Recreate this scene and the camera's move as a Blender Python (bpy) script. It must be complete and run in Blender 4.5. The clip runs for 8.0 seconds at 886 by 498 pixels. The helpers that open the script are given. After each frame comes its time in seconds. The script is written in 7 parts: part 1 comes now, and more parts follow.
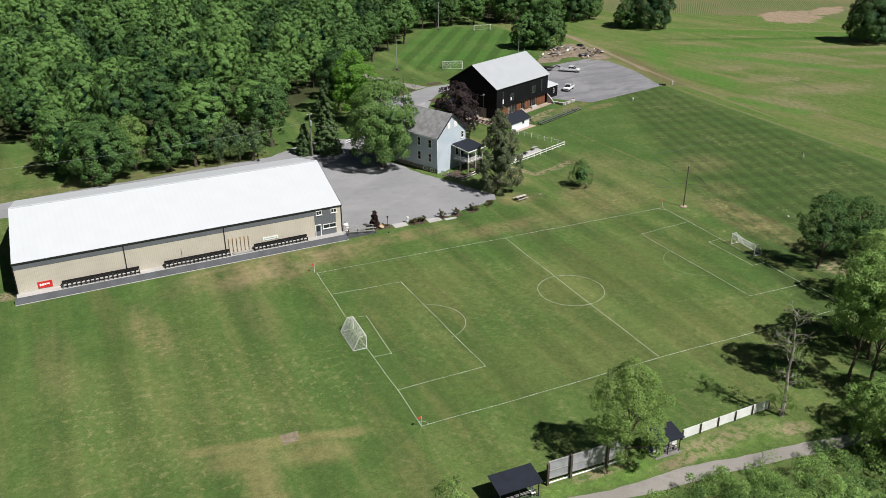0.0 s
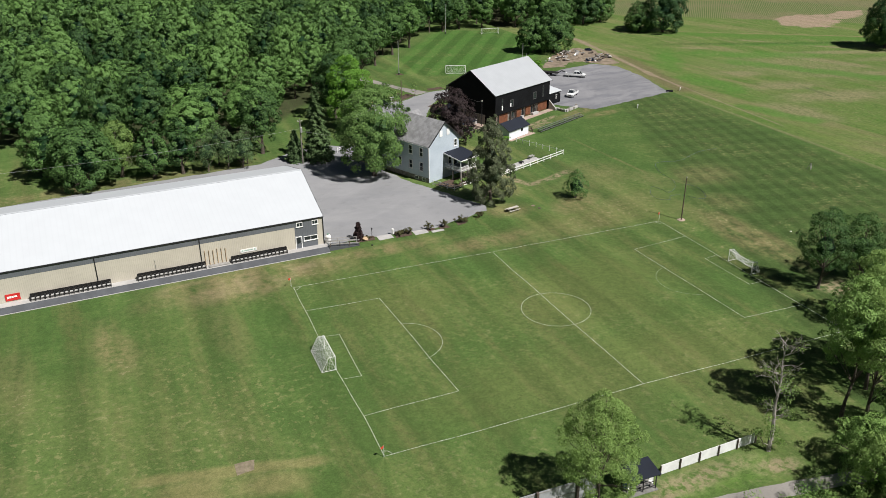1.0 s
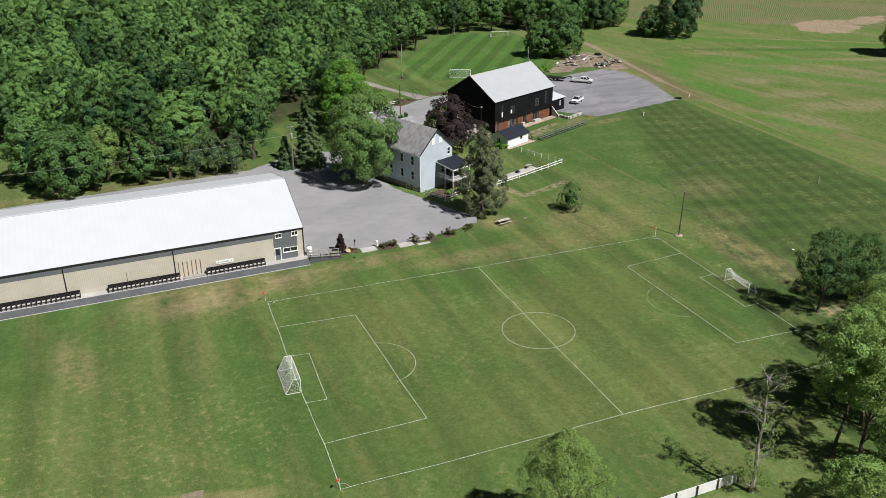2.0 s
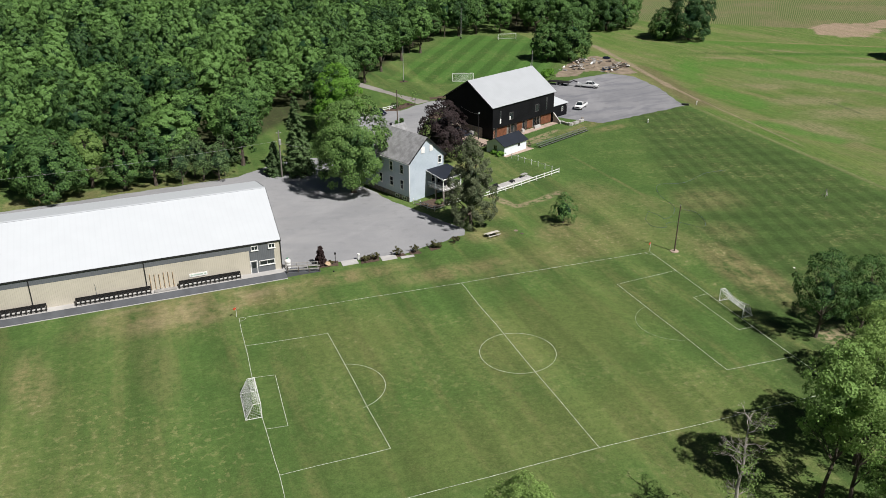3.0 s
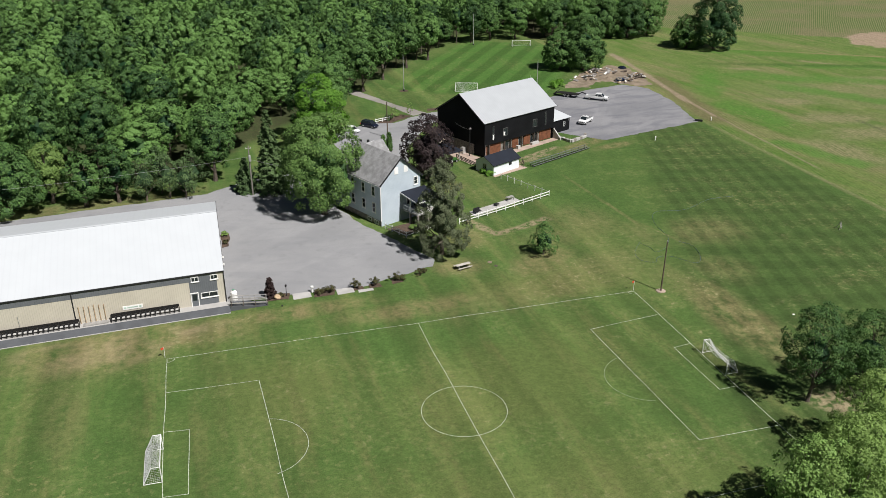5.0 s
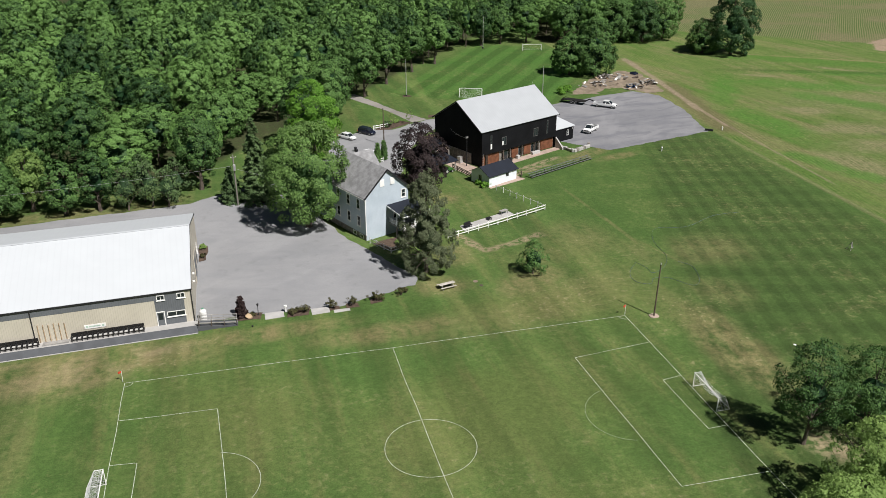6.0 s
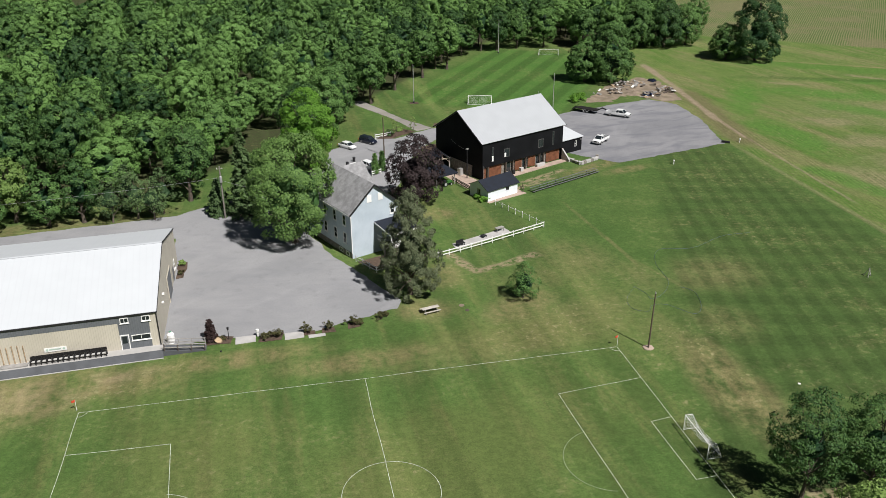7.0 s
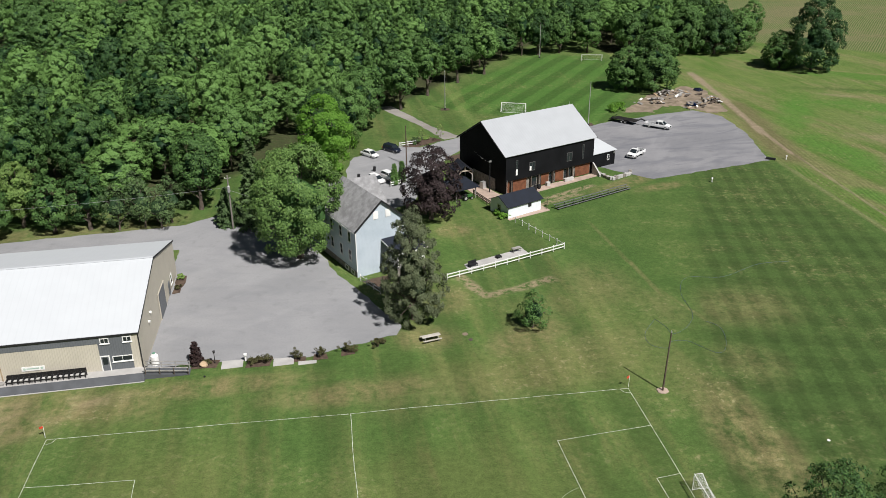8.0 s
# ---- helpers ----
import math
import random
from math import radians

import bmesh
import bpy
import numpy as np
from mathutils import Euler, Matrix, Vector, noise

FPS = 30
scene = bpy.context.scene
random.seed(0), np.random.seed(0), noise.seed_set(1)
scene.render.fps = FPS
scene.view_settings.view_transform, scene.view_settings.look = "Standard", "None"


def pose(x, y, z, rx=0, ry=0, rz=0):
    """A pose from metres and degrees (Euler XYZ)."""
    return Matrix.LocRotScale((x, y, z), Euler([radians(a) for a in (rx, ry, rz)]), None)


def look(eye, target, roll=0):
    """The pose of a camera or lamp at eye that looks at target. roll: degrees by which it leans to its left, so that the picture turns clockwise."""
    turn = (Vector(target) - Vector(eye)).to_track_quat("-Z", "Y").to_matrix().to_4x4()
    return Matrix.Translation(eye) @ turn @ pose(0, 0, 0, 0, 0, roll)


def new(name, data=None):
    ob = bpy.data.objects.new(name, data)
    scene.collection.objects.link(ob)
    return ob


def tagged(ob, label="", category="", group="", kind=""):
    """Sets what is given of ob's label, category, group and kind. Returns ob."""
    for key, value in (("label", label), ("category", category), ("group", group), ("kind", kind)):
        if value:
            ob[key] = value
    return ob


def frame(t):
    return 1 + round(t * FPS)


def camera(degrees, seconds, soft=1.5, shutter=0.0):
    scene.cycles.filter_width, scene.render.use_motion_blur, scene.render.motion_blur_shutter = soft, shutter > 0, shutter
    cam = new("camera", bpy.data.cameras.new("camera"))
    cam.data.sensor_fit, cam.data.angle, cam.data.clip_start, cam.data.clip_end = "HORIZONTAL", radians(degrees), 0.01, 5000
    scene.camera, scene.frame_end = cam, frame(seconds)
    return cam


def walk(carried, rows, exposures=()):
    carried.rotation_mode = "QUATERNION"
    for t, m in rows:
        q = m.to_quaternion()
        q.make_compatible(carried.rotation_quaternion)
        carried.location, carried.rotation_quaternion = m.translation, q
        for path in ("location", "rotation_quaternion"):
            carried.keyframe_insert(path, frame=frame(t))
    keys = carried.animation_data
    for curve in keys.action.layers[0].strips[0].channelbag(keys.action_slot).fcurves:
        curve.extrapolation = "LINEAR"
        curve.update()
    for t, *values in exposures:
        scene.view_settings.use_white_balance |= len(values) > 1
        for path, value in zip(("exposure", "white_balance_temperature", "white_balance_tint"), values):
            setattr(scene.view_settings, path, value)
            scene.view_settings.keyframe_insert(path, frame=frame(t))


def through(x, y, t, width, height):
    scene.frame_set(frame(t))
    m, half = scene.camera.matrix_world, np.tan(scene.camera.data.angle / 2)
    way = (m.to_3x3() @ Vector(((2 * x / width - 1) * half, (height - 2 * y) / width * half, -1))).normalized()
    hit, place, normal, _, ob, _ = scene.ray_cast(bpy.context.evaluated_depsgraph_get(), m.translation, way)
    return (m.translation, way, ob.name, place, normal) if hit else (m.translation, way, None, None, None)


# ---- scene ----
# camera and its flight
cam = camera(55.8, 8.0, soft=0.62)
PATH = [
    (0, (-30.424, -76.896, 61.4), (-29.7, -75.229, 60.566), -0.4),
    (0.5, (-26.346, -75.46, 61.267), (-25.644, -73.782, 60.434), -0.5),
    (1, (-22.396, -73.957, 61.122), (-21.716, -72.27, 60.291), -0.5),
    (1.5, (-18.381, -72.349, 60.98), (-17.724, -70.652, 60.15), -0.4),
    (3, (-6.454, -66.999, 60.798), (-5.866, -65.277, 59.967), -0.3),
    (3.5, (-2.568, -64.965, 60.775), (-2.002, -63.237, 59.944), -0.4),
    (4, (1.331, -62.841, 60.643), (1.877, -61.105, 59.812), -0.3),
    (4.5, (5.41, -60.465, 60.565), (5.932, -58.722, 59.735), -0.3),
    (6, (17.676, -52.501, 60.254), (18.119, -50.736, 59.424), -0.3),
    (6.5, (22.048, -49.643, 60.206), (22.456, -47.869, 59.377), -0.4),
    (7, (26.459, -46.392, 60.182), (26.829, -44.61, 59.353), -0.5),
    (7.5, (30.691, -42.921, 60.151), (31.014, -41.13, 59.321), -0.4),
    (8, (35.058, -38.913, 59.97), (35.302, -37.11, 59.14), -0.5),
]
walk(cam, [(t, look(eye, target, roll)) for t, eye, target, roll in PATH])
# ---- world, sun, light ----
SUN_EL, SUN_X, SUN_Y = radians(52.0), 0.50, -0.866
world = bpy.data.worlds.new("world")
scene.world = world
world.use_nodes = True
sky = world.node_tree.nodes.new("ShaderNodeTexSky")
sky.sky_type, sky.sun_disc = "NISHITA", False
sky.sun_elevation, sky.sun_rotation = SUN_EL, math.atan2(SUN_X, SUN_Y)
world.node_tree.links.new(sky.outputs[0], world.node_tree.nodes["Background"].inputs[0])
world.node_tree.nodes["Background"].inputs[1].default_value = 0.017
sun_data = bpy.data.lights.new("sun", "SUN")
sun_data.energy, sun_data.angle, sun_data.color = 5.0, radians(0.53), (1.0, 0.965, 0.935)
sun = new("sun", sun_data)
sun.matrix_basis = look((SUN_X * 100, SUN_Y * 100, math.tan(SUN_EL) * 100), (0, 0, 0))
scene.view_settings.exposure = 0.32

# ---- small tools ----


def link(nt, socket, v):
    if isinstance(v, bpy.types.NodeSocket):
        nt.links.new(v, socket)
    elif isinstance(v, (tuple, list)) and len(v) == 3 and socket.type == "RGBA":
        socket.default_value = (*v, 1)
    else:
        socket.default_value = v


def base_mat(name, rough=0.8, metal=0.0, spec=0.3):
    m = bpy.data.materials.new(name)
    m.use_nodes = True
    b = m.node_tree.nodes["Principled BSDF"]
    b.inputs["Roughness"].default_value, b.inputs["Metallic"].default_value = rough, metal
    b.inputs["Specular IOR Level"].default_value = spec
    return m, m.node_tree, b


def position(nt):
    return nt.nodes.new("ShaderNodeNewGeometry").outputs["Position"]


def n_noise(nt, vec, scale, detail=3.0, rough=0.55):
    n = nt.nodes.new("ShaderNodeTexNoise")
    link(nt, n.inputs["Vector"], vec)
    n.inputs["Scale"].default_value, n.inputs["Detail"].default_value, n.inputs["Roughness"].default_value = scale, detail, rough
    return n.outputs[0]


def n_math(nt, op, a, b=0.0, clamp=False):
    n = nt.nodes.new("ShaderNodeMath")
    n.operation, n.use_clamp = op, clamp
    link(nt, n.inputs[0], a)
    link(nt, n.inputs[1], b)
    return n.outputs[0]


def n_ramp(nt, v, lo, hi, a=0.0, b=1.0):
    n = nt.nodes.new("ShaderNodeMapRange")
    n.interpolation_type = "SMOOTHSTEP"
    for i, x in enumerate((v, lo, hi, a, b)):
        link(nt, n.inputs[i], x)
    return n.outputs[0]


def n_mix(nt, fac, a, b, blend="MIX"):
    n = nt.nodes.new("ShaderNodeMix")
    n.data_type, n.blend_type = "RGBA", blend
    link(nt, n.inputs[0], fac)
    link(nt, n.inputs[6], a)
    link(nt, n.inputs[7], b)
    return n.outputs[2]


def n_turned(nt, vec, cx, cy, degrees, sx=1.0, sy=1.0):
    """Flat coordinates about (cx, cy), turned, and divided by sx, sy."""
    n = nt.nodes.new("ShaderNodeMapping")
    n.vector_type = "TEXTURE"
    link(nt, n.inputs[0], vec)
    n.inputs[1].default_value, n.inputs[2].default_value, n.inputs[3].default_value = (cx, cy, 0), (0, 0, radians(degrees)), (sx, sy, 1e6)
    return n.outputs[0]


def n_axes(nt, vec):
    n = nt.nodes.new("ShaderNodeSeparateXYZ")
    link(nt, n.inputs[0], vec)
    return n.outputs[0], n.outputs[1], n.outputs[2]


def n_length(nt, vec):
    n = nt.nodes.new("ShaderNodeVectorMath")
    n.operation = "LENGTH"
    link(nt, n.inputs[0], vec)
    return n.outputs["Value"]


def n_bump(nt, b, height, strength=0.3, distance=0.05):
    n = nt.nodes.new("ShaderNodeBump")
    n.inputs["Strength"].default_value, n.inputs["Distance"].default_value = strength, distance
    link(nt, n.inputs["Height"], height)
    nt.links.new(n.outputs[0], b.inputs["Normal"])


def rand_of(nt):
    return nt.nodes.new("ShaderNodeObjectInfo").outputs["Random"]


def plain(name, colour, rough=0.7, metal=0.0, spec=0.3, vary=0.25, scale=0.8, fine=12.0, bump=0.15, dirt=None):
    """A surface with stains at one scale, grain at another, and fine relief."""
    m, nt, b = base_mat(name, rough, metal, spec)
    p = position(nt)
    big, small = n_noise(nt, p, scale, 4), n_noise(nt, p, fine, 3)
    dark = tuple(c * (1 - vary) for c in colour)
    lite = tuple(min(1, c * (1 + vary * 0.6)) for c in colour)
    c = n_mix(nt, n_ramp(nt, big, 0.3, 0.7), dark, lite)
    c = n_mix(nt, n_math(nt, "MULTIPLY", n_ramp(nt, small, 0.35, 0.7), 0.35), c, dark)
    if dirt:
        c = n_mix(nt, n_math(nt, "MULTIPLY", n_ramp(nt, n_noise(nt, p, scale * 2.3, 5), 0.52, 0.72), 0.6), c, dirt)
    link(nt, b.inputs["Base Color"], c)
    link(nt, b.inputs["Roughness"], n_ramp(nt, big, 0.2, 0.8, max(0.02, rough - 0.08), min(1, rough + 0.08)))
    n_bump(nt, b, small, bump, 0.02)
    return m


def ribbed(name, colour, degrees, pitch, rough=0.5, metal=0.0, depth=0.4, vary=0.12, seam=0.75, spec=0.35):
    """Sheet or boards with upright ribs at a pitch along one direction of the plan."""
    m, nt, b = base_mat(name, rough, metal, spec)
    p = position(nt)
    x, y, z = n_axes(nt, n_turned(nt, p, 0, 0, degrees))
    saw = n_math(nt, "FRACT", n_math(nt, "DIVIDE", x, pitch))
    rib = n_ramp(nt, n_math(nt, "ABSOLUTE", n_math(nt, "SUBTRACT", saw, 0.5)), 0.0, 0.16, 1.0, 0.0)
    big = n_noise(nt, p, 0.35, 5)
    c = n_mix(nt, n_ramp(nt, big, 0.3, 0.7), tuple(k * (1 - vary) for k in colour), tuple(min(1, k * (1 + vary * 0.5)) for k in colour))
    c = n_mix(nt, n_math(nt, "MULTIPLY", rib, 1 - seam), c, tuple(k * 0.45 for k in colour))
    link(nt, b.inputs["Base Color"], c)
    n_bump(nt, b, n_math(nt, "ADD", rib, n_math(nt, "MULTIPLY", n_noise(nt, p, 3, 3), 0.3)), depth, 0.03)
    return m


def leafy(name, dark, lite, through=0.25, patch=0.12):
    """Leaves: each one its own shade, trees and boughs of differing green, some light let through."""
    m, nt, b = base_mat(name, 0.6, 0.0, 0.18)
    p = position(nt)
    island = nt.nodes.new("ShaderNodeNewGeometry").outputs["Random Per Island"]
    tint = nt.nodes.new("ShaderNodeAttribute")
    tint.attribute_name = "tint"
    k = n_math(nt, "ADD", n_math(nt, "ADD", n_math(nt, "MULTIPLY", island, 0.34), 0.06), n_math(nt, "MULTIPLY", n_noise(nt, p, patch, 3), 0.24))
    # tint also carries the shade painted on the crown cores
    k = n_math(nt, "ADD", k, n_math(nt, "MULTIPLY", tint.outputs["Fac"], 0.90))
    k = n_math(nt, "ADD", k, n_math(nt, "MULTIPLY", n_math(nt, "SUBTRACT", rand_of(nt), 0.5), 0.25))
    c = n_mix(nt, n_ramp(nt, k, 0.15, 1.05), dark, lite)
    link(nt, b.inputs["Base Color"], c)
    t = nt.nodes.new("ShaderNodeBsdfTranslucent")
    link(nt, t.inputs["Color"], n_mix(nt, 0.5, c, tuple(min(1, q * 1.5) for q in lite)))
    s = nt.nodes.new("ShaderNodeMixShader")
    s.inputs[0].default_value = through
    nt.links.new(b.outputs[0], s.inputs[1])
    nt.links.new(t.outputs[0], s.inputs[2])
    nt.links.new(s.outputs[0], nt.nodes["Material Output"].inputs[0])
    return m


# ---- materials ----
def ground_material(name, field):
    """field: the mown ground of the club; otherwise the farmland past it."""
    m, nt, b = base_mat(name, 0.9, 0.0, 0.15)
    p = position(nt)
    x, y, z = n_axes(nt, p)
    n1, n2, n3, n4 = n_noise(nt, p, 0.03, 4, 0.6), n_noise(nt, p, 0.16, 5, 0.62), n_noise(nt, p, 0.9, 5, 0.65), n_noise(nt, p, 6.0, 3, 0.6)
    warp = n_math(nt, "MULTIPLY", n_math(nt, "SUBTRACT", n2, 0.5), 1.6)

    def blob(cx, cy, rx, ry, degrees=0.0, rag=1.0):
        """1 inside a ragged oval, 0 outside."""
        d = n_length(nt, n_turned(nt, p, cx, cy, degrees, rx, ry))
        return n_ramp(nt, n_math(nt, "ADD", d, n_math(nt, "MULTIPLY", warp, rag)), 0.30, 1.35, 1.0, 0.0)

    def top(*masks):
        out = masks[0]
        for k in masks[1:]:
            out = n_math(nt, "MAXIMUM", out, k)
        return out

    def stripe(degrees, width, amount):
        u = n_axes(nt, n_turned(nt, p, 0, 0, degrees))[0]
        s = n_math(nt, "SINE", n_math(nt, "ADD", n_math(nt, "MULTIPLY", u, math.pi / width), n_math(nt, "MULTIPLY", n1, 2.0)))
        return n_math(nt, "MULTIPLY", n_ramp(nt, s, -0.5, 0.5, -1.0, 1.0), amount)

    def line(x0, y0, x1, y1, half):
        """1 along a strip of ground between two places."""
        a = math.degrees(math.atan2(y1 - y0, x1 - x0))
        ln = math.hypot(x1 - x0, y1 - y0)
        u, v, _ = n_axes(nt, n_turned(nt, p, (x0 + x1) / 2, (y0 + y1) / 2, a))
        across = n_ramp(nt, n_math(nt, "ADD", n_math(nt, "ABSOLUTE", v), n_math(nt, "MULTIPLY", warp, half * 1.2)), half * 0.4, half * 1.5, 1.0, 0.0)
        along = n_ramp(nt, n_math(nt, "ABSOLUTE", u), ln * 0.42, ln * 0.55, 1.0, 0.0)
        return n_math(nt, "MULTIPLY", across, along)

    if field:
        # mown lawn
        lawn = n_mix(nt, n_ramp(nt, n2, 0.25, 0.8), (0.052, 0.099, 0.024), (0.074, 0.128, 0.032))
        lawn = n_mix(nt, n_math(nt, "MULTIPLY", n_ramp(nt, n1, 0.42, 0.66), 0.65), lawn, (0.100, 0.140, 0.040))
        practice = n_math(nt, "MULTIPLY", n_ramp(nt, n_axes(nt, n_turned(nt, p, 80, 60, -22))[0], 2.0, 9.0), n_ramp(nt, x, 126.0, 133.0, 1.0, 0.0))
        lawn = n_mix(nt, n_math(nt, "MULTIPLY", practice, 0.68), lawn, (0.043, 0.073, 0.020))
        bands = n_math(nt, "ADD", stripe(-14, 1.8, 0.10), stripe(76, 3.0, 0.07))
        far_uv = n_axes(nt, n_turned(nt, p, 104, 206, 56))
        far = n_math(nt, "MULTIPLY", n_ramp(nt, n_math(nt, "ABSOLUTE", far_uv[0]), 38, 44, 1, 0), n_ramp(nt, n_math(nt, "ABSOLUTE", far_uv[1]), 21, 27, 1, 0))
        pitch = n_math(nt, "MULTIPLY", n_ramp(nt, x, -75, -60), n_ramp(nt, x, 72, 78, 1, 0))
        tone = n_math(nt, "ADD", n_math(nt, "MULTIPLY", practice, bands), n_math(nt, "MULTIPLY", far, stripe(146, 3.6, 0.16)))
        tone = n_math(nt, "ADD", tone, n_math(nt, "MULTIPLY", pitch, n_math(nt, "ADD", stripe(1, 4.6, 0.07), n_ramp(nt, n_noise(nt, n_turned(nt, p, 0, 0, 3, 1.0, 14.0), 0.22, 3, 0.55), 0.3, 0.7, -0.11, 0.11))))
        tone = n_math(nt, "ADD", tone, 1.0)
        lawn = n_mix(nt, n_math(nt, "MULTIPLY", far, 0.7), lawn, (0.050, 0.120, 0.022))
        lawn = n_mix(nt, n_math(nt, "MULTIPLY", line(131.9, 30, 132.4, 126, 0.5), 0.25), lawn, (0.200, 0.160, 0.095))
        wash = top(blob(32, 6, 30, 9), blob(44, 27, 20, 12, 20), blob(14, 33, 9, 12), blob(58, 52, 16, 6))
        lawn = n_mix(nt, n_math(nt, "MULTIPLY", wash, 0.5), lawn, (0.112, 0.132, 0.042))
        hard = n_math(nt, "MULTIPLY", top(blob(-7, 50, 10, 5, 12), blob(2, 53, 7, 2.2, 6), blob(-16, 52, 5, 2.5)), n_ramp(nt, n2, 0.35, 0.62))
        # dry turf with shapes of its own
        dry = top(blob(-9, 51, 15, 7, 8), blob(-6, 49, 9, 5, 20), blob(2, 51, 12, 3.5, 4), n_math(nt, "MULTIPLY", blob(-12, 36, 3, 10, 6), 0.5), blob(36, 50, 14, 3, 2), n_math(nt, "MULTIPLY", line(-75, 103.5, 8, 111.5, 3.0), 0.8), blob(-27.5, 37, 3.2, 9, 8), n_math(nt, "MULTIPLY", blob(-40, 33, 3, 12, 6), 0.5), blob(17, 54, 16, 2.5, 2), n_math(nt, "MULTIPLY", top(blob(55, 50, 22, 5, 10), blob(66, 55, 14, 5, 20), blob(74, 74, 8, 9), blob(66, 69, 6, 5), blob(94, 64, 9, 7)), 0.55),
                  blob(80.5, 34, 4.5, 17, 3), n_math(nt, "MULTIPLY", top(blob(78, 47, 4, 6), blob(88, 49, 5, 6, 20)), 0.5), blob(46, 62, 5, 4), n_math(nt, "MULTIPLY", top(line(81, 100, 82.6, 80, 0.4), line(83.4, 72, 88, 58, 0.5)), 0.42), n_math(nt, "MULTIPLY", line(82.6, 82, 83.6, 68, 0.45), 0.62), blob(51, 73, 4, 5), blob(60, 60, 8, 4, 30), n_math(nt, "MULTIPLY", blob(82, 66, 4, 7, 10), 0.45), 
                  blob(94, 118, 10, 2.5, 25), blob(56, 99, 4, 3), blob(101, 115, 7, 2, 15))
        # the mower's passes leave the dry turf in lanes
        lanes = n_noise(nt, n_turned(nt, p, 0, 0, 1.0, 1.0, 7.0), 0.42, 4, 0.6)
        dry = n_math(nt, "MULTIPLY", dry, n_ramp(nt, n_math(nt, "ADD", n_math(nt, "ADD", n_math(nt, "MULTIPLY", n3, 0.4), n_math(nt, "MULTIPLY", n2, 0.35)), n_math(nt, "MULTIPLY", lanes, 0.4)), 0.40, 0.68))
        scatter = n_math(nt, "MULTIPLY", n_ramp(nt, n_math(nt, "ADD", n_math(nt, "MULTIPLY", n2, 0.5), n_math(nt, "MULTIPLY", n3, 0.55)), 0.52, 0.70), n_ramp(nt, n1, 0.36, 0.60, 0.05, 0.32))
        dry = n_math(nt, "MAXIMUM", n_math(nt, "MULTIPLY", dry, 0.9), scatter)
        lawn = n_mix(nt, dry, lawn, (0.184, 0.160, 0.075))
        lawn = n_mix(nt, n_math(nt, "MULTIPLY", hard, 0.85), lawn, (0.240, 0.198, 0.112))
        # pale clumps of clover and crabgrass in the open turf
        clump = n_noise(nt, p, 1.0, 6, 0.68)
        pale = n_noise(nt, n_turned(nt, p, 40, 9, 2, 1.0, 9.0), 0.26, 4, 0.6)
        pale = n_math(nt, "MULTIPLY", n_math(nt, "MULTIPLY", pitch, n_ramp(nt, pale, 0.47, 0.68, 0.0, 0.7)), n_ramp(nt, clump, 0.36, 0.60, 0.35, 1.0))
        lawn = n_mix(nt, pale, lawn, (0.138, 0.150, 0.054))
        clover = top(blob(-14, 16, 12, 14, 30), blob(-24, 6, 12, 12), blob(-20, 24, 6, 10, 10), blob(-34, 16, 10, 12), blob(-30, -12, 14, 8), n_math(nt, "MULTIPLY", top(blob(22, 20, 20, 14), blob(30, 4, 16, 6)), 0.45))
        clover = n_math(nt, "MULTIPLY", clover, n_ramp(nt, clump, 0.55, 0.61, 0.05, 0.9))
        lawn = n_mix(nt, clover, lawn, (0.165, 0.182, 0.070))
        # the worn old infield
        infield = top(line(-27, 6.2, -6, 2.0, 1.0), blob(-21, 2.8, 4.2, 2.8), blob(-13.5, 0.6, 5.0, 2.4, -10), line(-19.6, 3, -20.4, -20, 2.0))
        lawn = n_mix(nt, n_math(nt, "MULTIPLY", infield, n_ramp(nt, n3, 0.25, 0.6, 0.7, 1.0)), lawn, (0.172, 0.170, 0.068))
        weeds = top(blob(20, -17.4, 16, 1.6, -3), blob(34, -17.8, 9, 2.2, -4), blob(10, -16.6, 6, 1.2))
        lawn = n_mix(nt, n_math(nt, "MULTIPLY", weeds, n_ramp(nt, n3, 0.3, 0.6, 0.2, 0.8)), lawn, (0.100, 0.185, 0.036))
        worn = top(n_math(nt, "MULTIPLY", blob(31, -16.8, 6.5, 1.8, 3), 0.9), blob(-47.5, 57.6, 3.5, 1.6), blob(79.0, 11.9, 2.6, 2.6), blob(40, -18.5, 3, 1.5), blob(24, -18.0, 4.0, 0.9, 0), blob(80, 11, 3, 4), blob(14.5, -16.0, 4.0, 0.8, 0), line(53.5, 81, 57, 72.6, 0.9), line(56.5, 72.8, 69, 77.5, 0.9), line(72, 108, 84, 114, 0.9), line(76, 112, 88, 118, 0.7))
        worn = n_math(nt, "MULTIPLY", worn, n_ramp(nt, n3, 0.38, 0.56))
        lawn = n_mix(nt, n_math(nt, "MULTIPLY", worn, 0.9), lawn, (0.245, 0.200, 0.125))
        c = lawn
        # leaf litter under the wood, its colour darkened to paint in the crowns' shade
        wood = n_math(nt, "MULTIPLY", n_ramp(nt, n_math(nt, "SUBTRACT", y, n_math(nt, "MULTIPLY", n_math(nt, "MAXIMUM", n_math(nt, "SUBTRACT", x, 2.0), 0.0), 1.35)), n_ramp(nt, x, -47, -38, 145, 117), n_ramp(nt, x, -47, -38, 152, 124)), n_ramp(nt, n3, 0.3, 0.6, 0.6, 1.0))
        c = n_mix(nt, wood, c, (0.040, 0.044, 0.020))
        value = tone
    else:
        # meadow past the practice ground, in rows
        rows = n_axes(nt, n_turned(nt, p, 0, 0, -8))[0]
